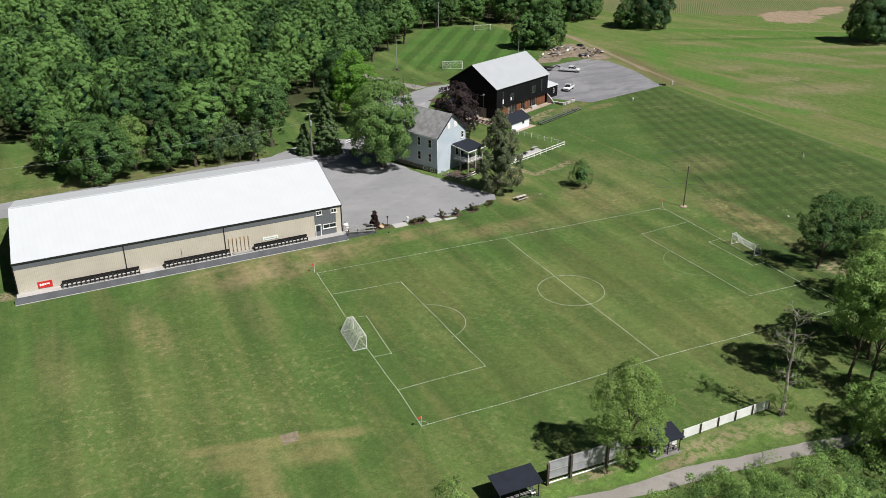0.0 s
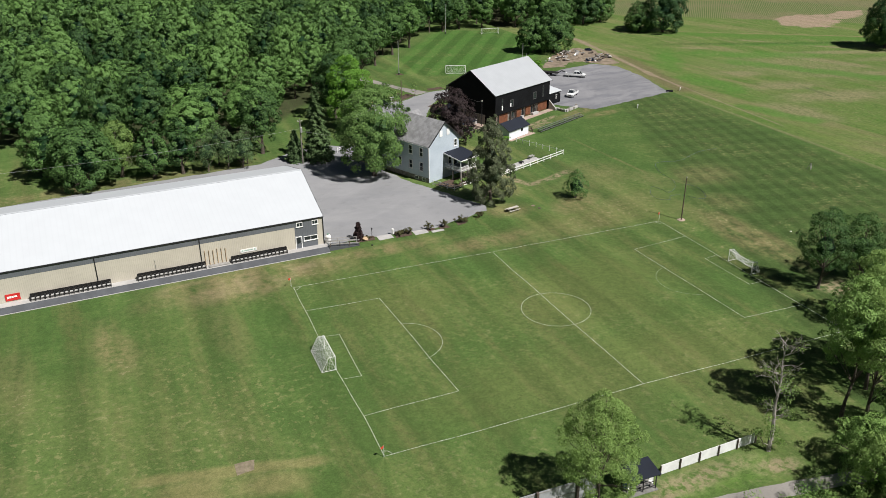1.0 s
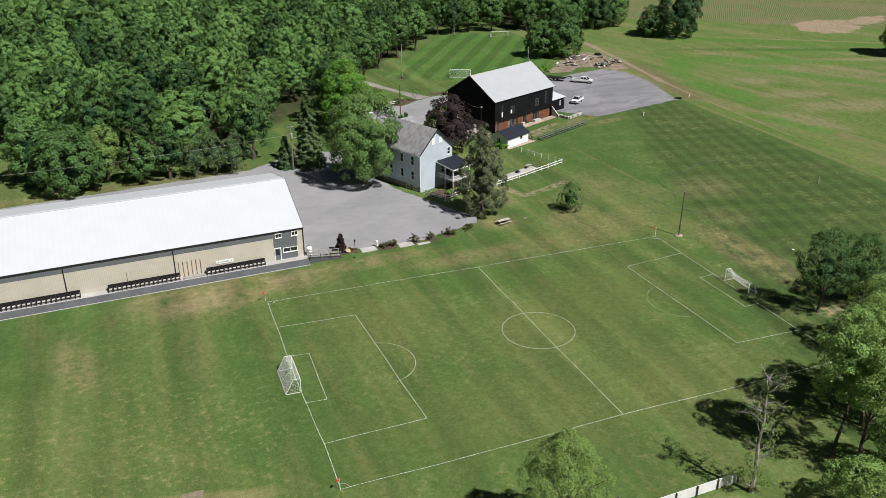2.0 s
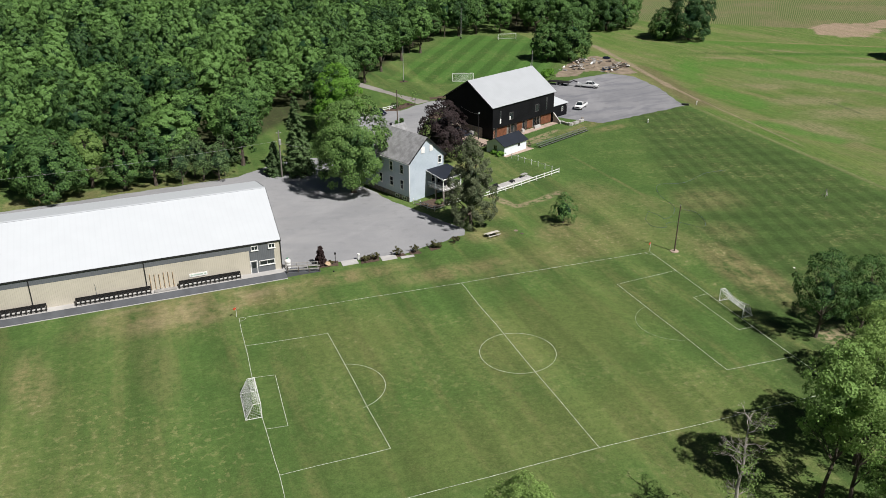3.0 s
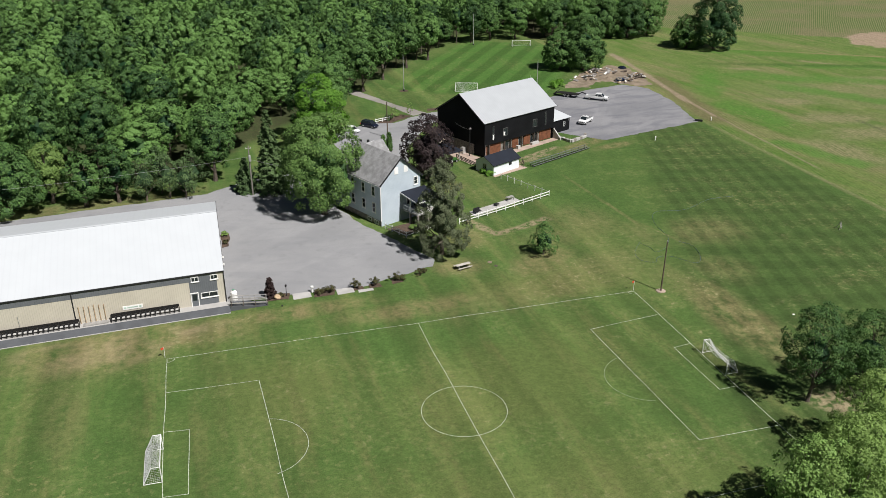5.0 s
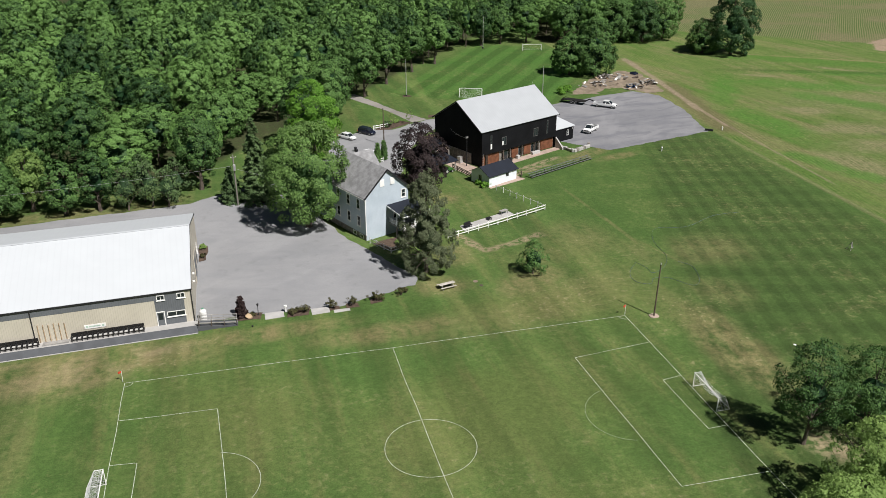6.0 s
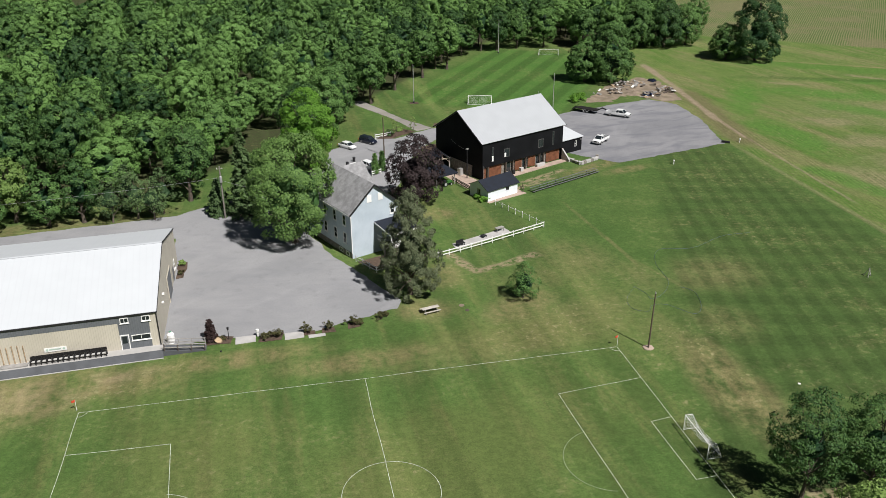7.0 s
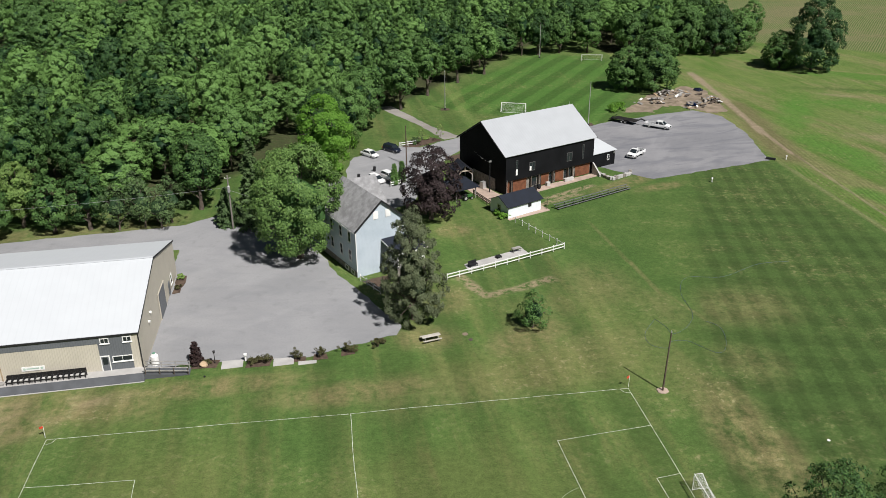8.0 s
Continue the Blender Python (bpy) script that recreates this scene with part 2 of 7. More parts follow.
        row = n_ramp(nt, n_math(nt, "SINE", n_math(nt, "ADD", n_math(nt, "MULTIPLY", rows, 6.5), n_math(nt, "MULTIPLY", n1, 10.0))), -0.4, 0.5)
        stretched = n_noise(nt, n_turned(nt, p, 0, 0, 14, 1.0, 6.0), 0.075, 6, 0.65)
        swath = n_noise(nt, n_turned(nt, p, 0, 0, 8, 1.0, 9.0), 0.22, 4, 0.6)
        meadow = n_mix(nt, n_ramp(nt, n2, 0.3, 0.7), (0.066, 0.122, 0.025), (0.106, 0.156, 0.040))
        meadow = n_mix(nt, n_math(nt, "MULTIPLY", row, n_ramp(nt, n3, 0.3, 0.65, 0.2, 0.7)), meadow, (0.142, 0.178, 0.058))
        meadow = n_mix(nt, n_math(nt, "MULTIPLY", n_ramp(nt, stretched, 0.48, 0.62), 0.8), meadow, (0.170, 0.165, 0.074))
        meadow = n_mix(nt, n_math(nt, "MULTIPLY", n_ramp(nt, swath, 0.50, 0.66), 0.65), meadow, (0.058, 0.128, 0.018))
        meadow = n_mix(nt, n_ramp(nt, swath, 0.34, 0.47, 0.55, 0.0), meadow, (0.138, 0.182, 0.050))
        sere = n_math(nt, "MULTIPLY", top(blob(168, 138, 9, 5, -25), blob(168, 120, 14, 6, -10), blob(179, 178, 7, 1.6, -30), blob(201, 122, 22, 4, -15), blob(173, 104, 20, 7, -12), n_math(nt, "MULTIPLY", blob(190, 138, 30, 15, -42), 0.7), blob(222, 150, 26, 3, -20), blob(236, 132, 24, 4, -18), blob(150, 95, 7, 12, 10), line(197, 158, 211, 128, 3.2), line(204, 184, 228, 156, 1.4)), n_ramp(nt, n3, 0.25, 0.6, 0.45, 1.0))
        meadow = n_mix(nt, n_math(nt, "MULTIPLY", sere, 0.85), meadow, (0.195, 0.180, 0.095))
        lush = top(blob(190, 160, 30, 6, -28), blob(158, 165, 22, 5, 60), blob(220, 168, 40, 4, -22), blob(150, 130, 6, 20, 5), line(174, 156, 204, 112, 4.0), line(139, 108, 148, 84, 3.0))
        meadow = n_mix(nt, n_math(nt, "MULTIPLY", lush, 0.8), meadow, (0.072, 0.160, 0.028))
        verge = line(136.0, 124, 146, 178, 3.6)
        meadow = n_mix(nt, n_math(nt, "MULTIPLY", verge, n_ramp(nt, n3, 0.3, 0.6, 0.6, 1.0)), meadow, (0.128, 0.120, 0.056))
        c = meadow
        track = top(n_math(nt, "MULTIPLY", line(132.4, 30, 132.8, 126, 0.5), 0.3), n_math(nt, "MULTIPLY", line(136.4, 86, 138.8, 132, 0.4), 0.5), line(138.4, 130, 140.2, 150, 0.6), line(139.4, 145, 144.8, 181, 1.0), line(144.4, 177, 149, 214, 1.2))
        c = n_mix(nt, n_math(nt, "MULTIPLY", track, 0.85), c, (0.250, 0.200, 0.140))
        # crop field in drilled rows, with a bare patch and a grass bank before it
        cu, cv, _ = n_axes(nt, n_turned(nt, p, 214, 238.5, -38))
        crop = n_ramp(nt, n_math(nt, "ADD", cv, n_math(nt, "MULTIPLY", warp, 2.5)), 0.0, 3.0)
        drill = n_axes(nt, n_turned(nt, p, 0, 0, 52))[1]
        cr = n_ramp(nt, n_math(nt, "SINE", n_math(nt, "ADD", n_math(nt, "MULTIPLY", drill, 7.6), n_math(nt, "MULTIPLY", n1, 12.0))), -0.6, 0.7)
        crops = n_mix(nt, cr, (0.165, 0.160, 0.080), (0.062, 0.112, 0.026))
        crops = n_mix(nt, n_ramp(nt, n1, 0.47, 0.60, 0.0, 0.75), crops, (0.150, 0.140, 0.072))
        c = n_mix(nt, crop, c, crops)
        bare = top(blob(260, 206.5, 20, 13, 34, 0.75), blob(287, 212, 17, 6.5, 20, 0.9))
        bare = n_math(nt, "MULTIPLY", n_ramp(nt, bare, 0.26, 0.50), n_ramp(nt, swath, 0.34, 0.60, 0.65, 1.0))
        c = n_mix(nt, bare, c, (0.285, 0.215, 0.155))
        bank = line(186, 213, 330, 118, 1.0)
        c = n_mix(nt, n_math(nt, "MULTIPLY", bank, 0.8), c, (0.215, 0.180, 0.090))
        strip = line(180, 212, 330, 108, 5.0)
        c = n_mix(nt, n_math(nt, "MULTIPLY", strip, 0.75), c, (0.070, 0.150, 0.026))
        gully = line(171.6, 117, 170.6, 103, 0.7)
        c = n_mix(nt, n_math(nt, "MULTIPLY", gully, n_ramp(nt, n3, 0.42, 0.56, 0.0, 0.8)), c, (0.070, 0.085, 0.040))
        swale = line(170, 190, 320, 128, 2.2)
        c = n_mix(nt, n_math(nt, "MULTIPLY", swale, 0.6), c, (0.045, 0.09, 0.018))
        # litter below the far wood, same dark colour with the shade painted in
        litter = n_math(nt, "MULTIPLY", n_ramp(nt, y, 244, 250), n_ramp(nt, x, 185, 192, 1.0, 0.0))
        c = n_mix(nt, litter, c, (0.040, 0.044, 0.020))
        tuft = n_noise(nt, n_turned(nt, p, 0, 0, 86, 1.5, 1.0), 0.7, 6, 0.7)
        value = n_math(nt, "SUBTRACT", n_ramp(nt, tuft, 0.28, 0.72, 0.90, 1.12), n_math(nt, "MULTIPLY", row, n_math(nt, "MULTIPLY", n_ramp(nt, n2, 0.38, 0.60, 0.15, 1.0), n_ramp(nt, y, 118, 165, 0.22, 0.06))))
    # pale clover and seed-head specks
    speck = n_math(nt, "MULTIPLY", n_ramp(nt, n_noise(nt, p, 1.25, 2, 0.55), 0.575, 0.635), n_ramp(nt, n_math(nt, "ADD", n1, n2), 0.94, 1.14, 0.05, 0.8))
    if field:
        speck = n_math(nt, "MULTIPLY", speck, n_ramp(nt, dry, 0.05, 0.5, 0.45, 1.3))
    c = n_mix(nt, n_math(nt, "MULTIPLY", speck, 0.62), c, (0.240, 0.225, 0.115))
    # blade and tuft scale
    grain = n_math(nt, "ADD", n_math(nt, "ADD", n_ramp(nt, n4, 0.25, 0.75, 0.82, 1.18), n_ramp(nt, n_noise(nt, p, 2.2, 5, 0.65), 0.25, 0.75, -0.15, 0.15)), n_ramp(nt, n3, 0.25, 0.75, -0.12, 0.12))
    hsv = nt.nodes.new("ShaderNodeHueSaturation")
    link(nt, hsv.inputs["Color"], c)
    link(nt, hsv.inputs["Value"], n_math(nt, "MULTIPLY", grain, value))
    link(nt, b.inputs["Base Color"], hsv.outputs[0])
    n_bump(nt, b, n_math(nt, "ADD", n4, n_math(nt, "MULTIPLY", n3, 2.0)), 0.5, 0.12)
    return m


M_GROUND = ground_material("mown_grass", True)
M_MEADOW = ground_material("farm_grass", False)


def gravel_material(name, colour, pale, streak, tracks=0.2):
    m, nt, b = base_mat(name, 0.92, 0.0, 0.15)
    p = position(nt)
    n1, n2, n3, n4 = n_noise(nt, p, 0.06, 4), n_noise(nt, p, 0.35, 5, 0.65), n_noise(nt, p, 4, 4, 0.7), n_noise(nt, n_turned(nt, p, 0, 0, streak, 7.0, 1.0), 0.25, 4)
    c = n_mix(nt, n_ramp(nt, n1, 0.35, 0.65), colour, pale)
    c = n_mix(nt, n_math(nt, "MULTIPLY", n_ramp(nt, n4, 0.5, 0.72), 0.30), c, tuple(k * 1.22 for k in pale))
    bent = n_turned(nt, p, 0, 0, streak - 48, 3.2, 1.0)
    swirl = nt.nodes.new("ShaderNodeTexNoise")
    link(nt, swirl.inputs["Vector"], bent)
    swirl.inputs["Scale"].default_value, swirl.inputs["Detail"].default_value, swirl.inputs["Distortion"].default_value = 0.30, 5.0, 1.2
    c = n_mix(nt, n_math(nt, "MULTIPLY", n_ramp(nt, swirl.outputs[0], 0.44, 0.70), tracks), c, (colour[0] * 0.66, colour[1] * 0.68, colour[2] * 0.74))
    c = n_mix(nt, n_math(nt, "MULTIPLY", n_ramp(nt, n2, 0.54, 0.75), 0.5), c, tuple(k * 0.72 for k in colour))
    c = n_mix(nt, n_math(nt, "MULTIPLY", n_ramp(nt, n3, 0.4, 0.75), 0.4), c, tuple(k * 0.75 for k in colour))
    link(nt, b.inputs["Base Color"], c)
    n_bump(nt, b, n3, 0.4, 0.04)
    return m


M_LOT = gravel_material("gravel_lot", (0.240, 0.243, 0.251), (0.286, 0.287, 0.293), 35)
M_LOT2 = gravel_material("rolled_stone_lot", (0.192, 0.194, 0.206), (0.245, 0.245, 0.254), 60, 0.6)
M_PATHG = gravel_material("path_gravel", (0.225, 0.210, 0.190), (0.300, 0.282, 0.258), 10)
M_DIRT = plain("bare_earth", (0.245, 0.195, 0.145), 0.95, vary=0.35, scale=0.4, fine=5, bump=0.5, dirt=(0.12, 0.13, 0.05))
M_MULCH = plain("bark_mulch", (0.095, 0.066, 0.048), 0.95, vary=0.4, scale=1.5, fine=14, bump=0.6)
M_CONC = plain("concrete", (0.420, 0.410, 0.395), 0.85, vary=0.15, scale=0.5, fine=9)
M_BANK = plain("dark_asphalt_bank", (0.085, 0.090, 0.098), 0.9, vary=0.2, scale=0.6, fine=10)
M_LINE = plain("line_paint", (0.52, 0.57, 0.46), 0.9, vary=0.45, scale=1.2, fine=8, dirt=(0.20, 0.25, 0.12))
M_FAINT = plain("faded_line_paint", (0.27, 0.33, 0.21), 0.9, vary=0.4, scale=1.2, fine=8, dirt=(0.10, 0.15, 0.05))
M_WHITE = plain("white_paint", (0.78, 0.78, 0.76), 0.5, vary=0.08, scale=0.7, fine=6, bump=0.05)
M_ROOFW = ribbed("white_sheet_roof", (0.52, 0.545, 0.565), 3.0, 0.9, 0.55, 0.0, 0.10, 0.02, 0.96)
M_BEIGE = ribbed("beige_sheet_wall", (0.50, 0.465, 0.388), 3.0, 0.30, 0.5, 0.0, 0.5, 0.06, 0.86)
M_BEIGE_S = ribbed("beige_sheet_gable", (0.50, 0.465, 0.388), 92.0, 0.30, 0.5, 0.0, 0.5, 0.06, 0.86)
M_SLATE = ribbed("slate_grey_sheet", (0.125, 0.135, 0.148), 3.0, 0.30, 0.5, 0.0, 0.5, 0.08, 0.85)
M_DARKTRIM = plain("dark_trim", (0.022, 0.022, 0.024), 0.5, vary=0.2)
M_TIMBER = plain("weathered_timber", (0.095, 0.075, 0.062), 0.85, vary=0.35, scale=1.2, fine=16, bump=0.3)
M_DARKWOOD = plain("dark_stained_timber", (0.014, 0.013, 0.0125), 0.8, vary=0.3, scale=1.2, fine=14, bump=0.3)
M_GREYFRAME = plain("grey_window_frame", (0.07, 0.07, 0.07), 0.6, vary=0.15)
M_GREYWOOD = plain("grey_timber", (0.30, 0.29, 0.275), 0.85, vary=0.3, scale=1.0, fine=14, bump=0.3)
M_POLE = plain("creosoted_pole", (0.105, 0.080, 0.060), 0.9, vary=0.3, scale=1.0, fine=10)
M_GALV = plain("galvanised_steel", (0.55, 0.55, 0.54), 0.45, 0.6, vary=0.1)
M_NET = plain("net_cord", (0.62, 0.63, 0.62), 0.8, vary=0.1)
M_BLACKWALL = ribbed("black_board_wall", (0.008, 0.0085, 0.010), 24.8, 0.30, 0.75, 0.0, 0.4, 0.3, 0.75, 0.12)
M_BLACKGABLE = ribbed("black_board_gable", (0.008, 0.0085, 0.010), 114.8, 0.30, 0.75, 0.0, 0.4, 0.3, 0.75, 0.12)
M_BARNROOF = ribbed("pale_grey_sheet_roof", (0.395, 0.415, 0.435), 24.8, 0.6, 0.5, 0.1, 0.2, 0.04, 0.9)
M_SHINGLE = plain("grey_shingles", (0.262, 0.263, 0.268), 0.9, vary=0.30, scale=0.9, fine=5, bump=0.4, dirt=(0.19, 0.19, 0.19))
M_DARKROOF = plain("dark_shingles", (0.013, 0.017, 0.027), 0.8, vary=0.25, scale=0.8, fine=6, bump=0.3)
M_SIDING = None
M_GLASS = base_mat("window_glass", 0.06, 0.0, 0.6)[0]
M_GLASS.node_tree.nodes["Principled BSDF"].inputs["Base Color"].default_value = (0.018, 0.024, 0.028, 1)
M_STONE = plain("rubble_stone", (0.235, 0.215, 0.190), 0.9, vary=0.4, scale=1.6, fine=5, bump=0.7)
M_BROWNDOOR = plain("red_brown_boards", (0.165, 0.066, 0.034), 0.75, vary=0.35, scale=1.2, fine=9)
M_PINKSLAB = plain("worn_concrete_slab", (0.400, 0.310, 0.255), 0.9, vary=0.2, scale=0.6, fine=8)
M_RED = plain("red_vinyl", (0.55, 0.030, 0.028), 0.5, vary=0.1)
M_RUBBER = plain("tyre_rubber", (0.018, 0.018, 0.018), 0.85, vary=0.15)
M_BARK = plain("bark", (0.105, 0.085, 0.068), 0.95, vary=0.4, scale=1.5, fine=9, bump=0.8)
M_PALEBARK = plain("bleached_bark", (0.300, 0.275, 0.245), 0.95, vary=0.35, scale=1.5, fine=9, bump=0.6)
M_LEAF = leafy("leaves_green", (0.012, 0.040, 0.014), (0.122, 0.230, 0.060), 0.12)
M_LEAF_BRIGHT = leafy("leaves_bright", (0.060, 0.150, 0.016), (0.170, 0.340, 0.050), 0.32)
M_LEAF_OLIVE = leafy("leaves_olive", (0.066, 0.122, 0.030), (0.225, 0.335, 0.095), 0.28)
M_LEAF_MAPLE = leafy("leaves_maple", (0.040, 0.092, 0.026), (0.205, 0.330, 0.090), 0.18)
M_LEAF_PURPLE = leafy("leaves_purple", (0.012, 0.009, 0.010), (0.042, 0.029, 0.029), 0.08)
M_NEEDLE = leafy("needles", (0.040, 0.058, 0.030), (0.165, 0.190, 0.105), 0.15)
M_PINE = leafy("pine_needles", (0.026, 0.056, 0.024), (0.110, 0.175, 0.066), 0.16)
M_CARWHITE = plain("white_car_paint", (0.74, 0.75, 0.75), 0.18, 0.0, 0.6, vary=0.03, bump=0.0)
M_CARDARK = plain("navy_car_paint", (0.012, 0.016, 0.030), 0.15, 0.0, 0.6, vary=0.05, bump=0.0)
M_BLUE = plain("blue_plastic", (0.030, 0.090, 0.320), 0.45, vary=0.2)
M_HOSE = plain("pale_blue_hose", (0.085, 0.125, 0.145), 0.6, vary=0.2)
M_ORANGE = plain("tan_plywood", (0.420, 0.310, 0.200), 0.8, vary=0.25)


def siding_material():
    m, nt, b = base_mat("lap_siding", 0.6, 0.0, 0.3)
    p = position(nt)
    z = n_axes(nt, p)[2]
    saw = n_math(nt, "FRACT", n_math(nt, "DIVIDE", z, 0.18))
    c = n_mix(nt, n_ramp(nt, n_noise(nt, p, 0.4, 5), 0.3, 0.7), (0.410, 0.475, 0.530), (0.465, 0.530, 0.585))
    c = n_mix(nt, n_ramp(nt, saw, 0.0, 0.14, 0.35, 0.0), c, (0.17, 0.20, 0.23))
    link(nt, b.inputs["Base Color"], c)
    n_bump(nt, b, saw, 0.04, 0.01)
    return m


M_SIDING = siding_material()


# ---- mesh tools ----
def mesh_of(name, bm, material):
    me = bpy.data.meshes.new(name)
    bmesh.ops.recalc_face_normals(bm, faces=bm.faces[:])
    bm.to_mesh(me)
    bm.free()
    me.materials.append(material)
    return me


def part(name, bm, material, parent, label="", m=None):
    ob = new(name, mesh_of(name, bm, material))
    ob.parent = parent
    if m is not None:
        ob.matrix_basis = m
    return tagged(ob, label)


def thing(name, m, label, category, group="", kind=""):
    ob = new(name)
    ob.matrix_basis = m
    ob.empty_display_size = 0.3
    return tagged(ob, label, category, group, kind)


def solo(name, bm, material, label, category="", group="", kind="", m=None):
    ob = new(name, mesh_of(name, bm, material))
    if m is not None:
        ob.matrix_basis = m
    return tagged(ob, label, category, group, kind)


def bm_new():
    return bmesh.new()


def hexa(bm, a, b):
    """A solid between two four-cornered faces, each listed the same way round."""
    va, vb = [bm.verts.new(p) for p in a], [bm.verts.new(p) for p in b]
    bm.faces.new(va[::-1])
    bm.faces.new(vb)
    for i in range(4):
        j = (i + 1) % 4
        bm.faces.new((va[i], va[j], vb[j], vb[i]))
    return bm


def box(bm, x0, x1, y0, y1, z0, z1):
    return hexa(bm, [(x0, y0, z0), (x1, y0, z0), (x1, y1, z0), (x0, y1, z0)], [(x0, y0, z1), (x1, y0, z1), (x1, y1, z1), (x0, y1, z1)])


def soft_box(bm, x0, x1, y0, y1, z0, z1, r=0.03, segments=2):
    n = len(bm.verts)
    box(bm, x0, x1, y0, y1, z0, z1)
    bm.verts.ensure_lookup_table()
    fresh = set(bm.verts[n:])
    bmesh.ops.bevel(bm, geom=[e for e in bm.edges if e.verts[0] in fresh], offset=r, segments=segments, affect="EDGES", profile=0.7)
    return bm


def tube(bm, p, q, r0, r1=None, seg=8, caps=True):
    """A tapered round bar from p to q."""
    r1 = r0 if r1 is None else r1
    p, q = Vector(p), Vector(q)
    d = (q - p).normalized()
    a = d.orthogonal().normalized()
    b = d.cross(a)
    rings = []
    for c, r in ((p, r0), (q, r1)):
        rings.append([bm.verts.new(c + (a * math.cos(k * 2 * math.pi / seg) + b * math.sin(k * 2 * math.pi / seg)) * r) for k in range(seg)])
    for k in range(seg):
        j = (k + 1) % seg
        bm.faces.new((rings[0][k], rings[0][j], rings[1][j], rings[1][k]))
    if caps:
        bm.faces.new(rings[0][::-1])
        bm.faces.new(rings[1])
    return bm


def bar(bm, p, q, w, h=None):
    """A squared bar from p to q, w wide and h high."""
    h = w if h is None else h
    p, q = Vector(p), Vector(q)
    d = (q - p).normalized()
    side = d.cross(Vector((0, 0, 1)))
    side = Vector((1, 0, 0)) if side.length < 1e-4 else side.normalized()
    up = side.cross(d).normalized()
    s, t = side * w / 2, up * h / 2
    return hexa(bm, [p - s - t, p + s - t, p + s + t, p - s + t], [q - s - t, q + s - t, q + s + t, q - s + t])


def slab(bm, pts, z0, z1):
    """A flat piece of any outline."""
    lo, hi = [bm.verts.new((x, y, z0)) for x, y in pts], [bm.verts.new((x, y, z1)) for x, y in pts]
    bm.faces.new(hi)
    bm.faces.new(lo[::-1])
    n = len(pts)
    for i in range(n):
        j = (i + 1) % n
        bm.faces.new((lo[i], lo[j], hi[j], hi[i]))
    return bm


def ragged(pts, step, amount, seed):
    """An outline with its long edges broken up and shifted a little."""
    out = []
    for i, (x, y) in enumerate(pts):
        x1, y1 = pts[(i + 1) % len(pts)]
        n = max(1, int(math.hypot(x1 - x, y1 - y) / step))
        for k in range(n):
            q = Vector((x + (x1 - x) * k / n, y + (y1 - y) * k / n, seed))
            d = noise.noise_vector(q * 0.35) + noise.noise_vector(q * 1.3) * 0.5
            out.append((q.x + d.x * amount, q.y + d.y * amount))
    return out


def sheet(name, pts, z, material, label, kind="structure", step=1.2, amount=0.5, seed=3.0, category=""):
    bm = bm_new()
    vs = [bm.verts.new((x, y, z)) for x, y in ragged(pts, step, amount, seed)]
    f = bm.faces.new(vs)
    bm.normal_update()
    bmesh.ops.triangulate(bm, faces=[f])
    return solo(name, bm, material, label, category, "", kind)


# ---- ground and surfaces ----
bm = bm_new()
edge = 2600
grid = [-edge, -900, -300, -150, 0, 132.2, 300, 600, edge]
gv = [[bm.verts.new((x, y, 0)) for x in grid] for y in grid]
for j in range(len(grid) - 1):
    for i in range(len(grid) - 1):
        bm.faces.new((gv[j][i], gv[j][i + 1], gv[j + 1][i + 1], gv[j + 1][i])).material_index = int(grid[i] > 100)
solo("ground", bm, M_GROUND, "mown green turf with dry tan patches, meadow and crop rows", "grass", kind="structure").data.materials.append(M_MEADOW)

sheet("parking_lot", [(8.2, 59.5), (14.5, 60.2), (29, 59.2), (36.5, 61.8), (42.5, 63.6), (43.3, 65.8), (38.2, 76.5), (34.6, 84), (32.2, 91), (30, 99), (29, 104), (36, 107), (44, 110), (49, 113), (51.5, 118), (53, 126), (57, 134), (61, 141), (66, 147.5),
      (74, 151), (74, 157), (66, 156), (61.4, 153.5), (55.5, 149), (51.5, 151.5), (44.1, 147.5), (39.4, 144), (37.5, 136), (37, 122), (30, 114), (22, 118), (14.5, 114.5), (6.8, 109.2), (-12, 107.2), (-40, 104.0), (-90, 98), (-90, 91), (-46, 94), (-20, 97), (7.5, 98)],
      0.02, M_LOT, "grey gravel car park with the drive running along the wood", seed=1.0)
sheet("gravel_lot", [(91.5, 129.5), (101.5, 119.6), (114, 123), (131.2, 127.2), (133.4, 138), (135.7, 149), (136.6, 163), (131.5, 170), (122, 168), (115, 165.5), (107, 163.5), (99.5, 160), (96, 146)], 0.025, M_LOT2,
      "blue-grey rolled stone parking area behind the barn", seed=2.0)
sheet("gravel_walk", [(61.8, 154.4), (57.2, 167.5), (50.7, 181), (48, 187), (51.5, 188), (54.2, 181.5), (60.0, 166.5), (66.0, 156.2)], 0.035, M_PATHG, "tan stone walk curving from the drive to the wood", seed=4.0, amount=0.3)
sheet("gravel_path", [(-6, -20.0), (9.2, -17.9), (14.3, -18.7), (18.7, -18.8), (25.4, -19.1), (31.7, -20.1), (37, -20.8), (48, -22.5), (60, -26.5), (60, -28.5), (48, -24.6), (35.4, -22.5), (30.8, -22.1), (25.1, -21.4), (19.8, -21.2), (14.7, -20.4), (-6, -22)], 0.02, M_PATHG,
      "pale gravel path below the spectator wall", seed=5.0, amount=0.25)
sheet("bare_earth", [(112, 171), (118, 179), (126, 188), (135, 193), (140.5, 196), (143.5, 190), (142.5, 180), (140.5, 168), (136, 166), (128, 176), (120, 170)], 0.018, M_DIRT, "bare brown earth round the rubble heap", seed=6.0, step=0.8, amount=1.7)

# field of play


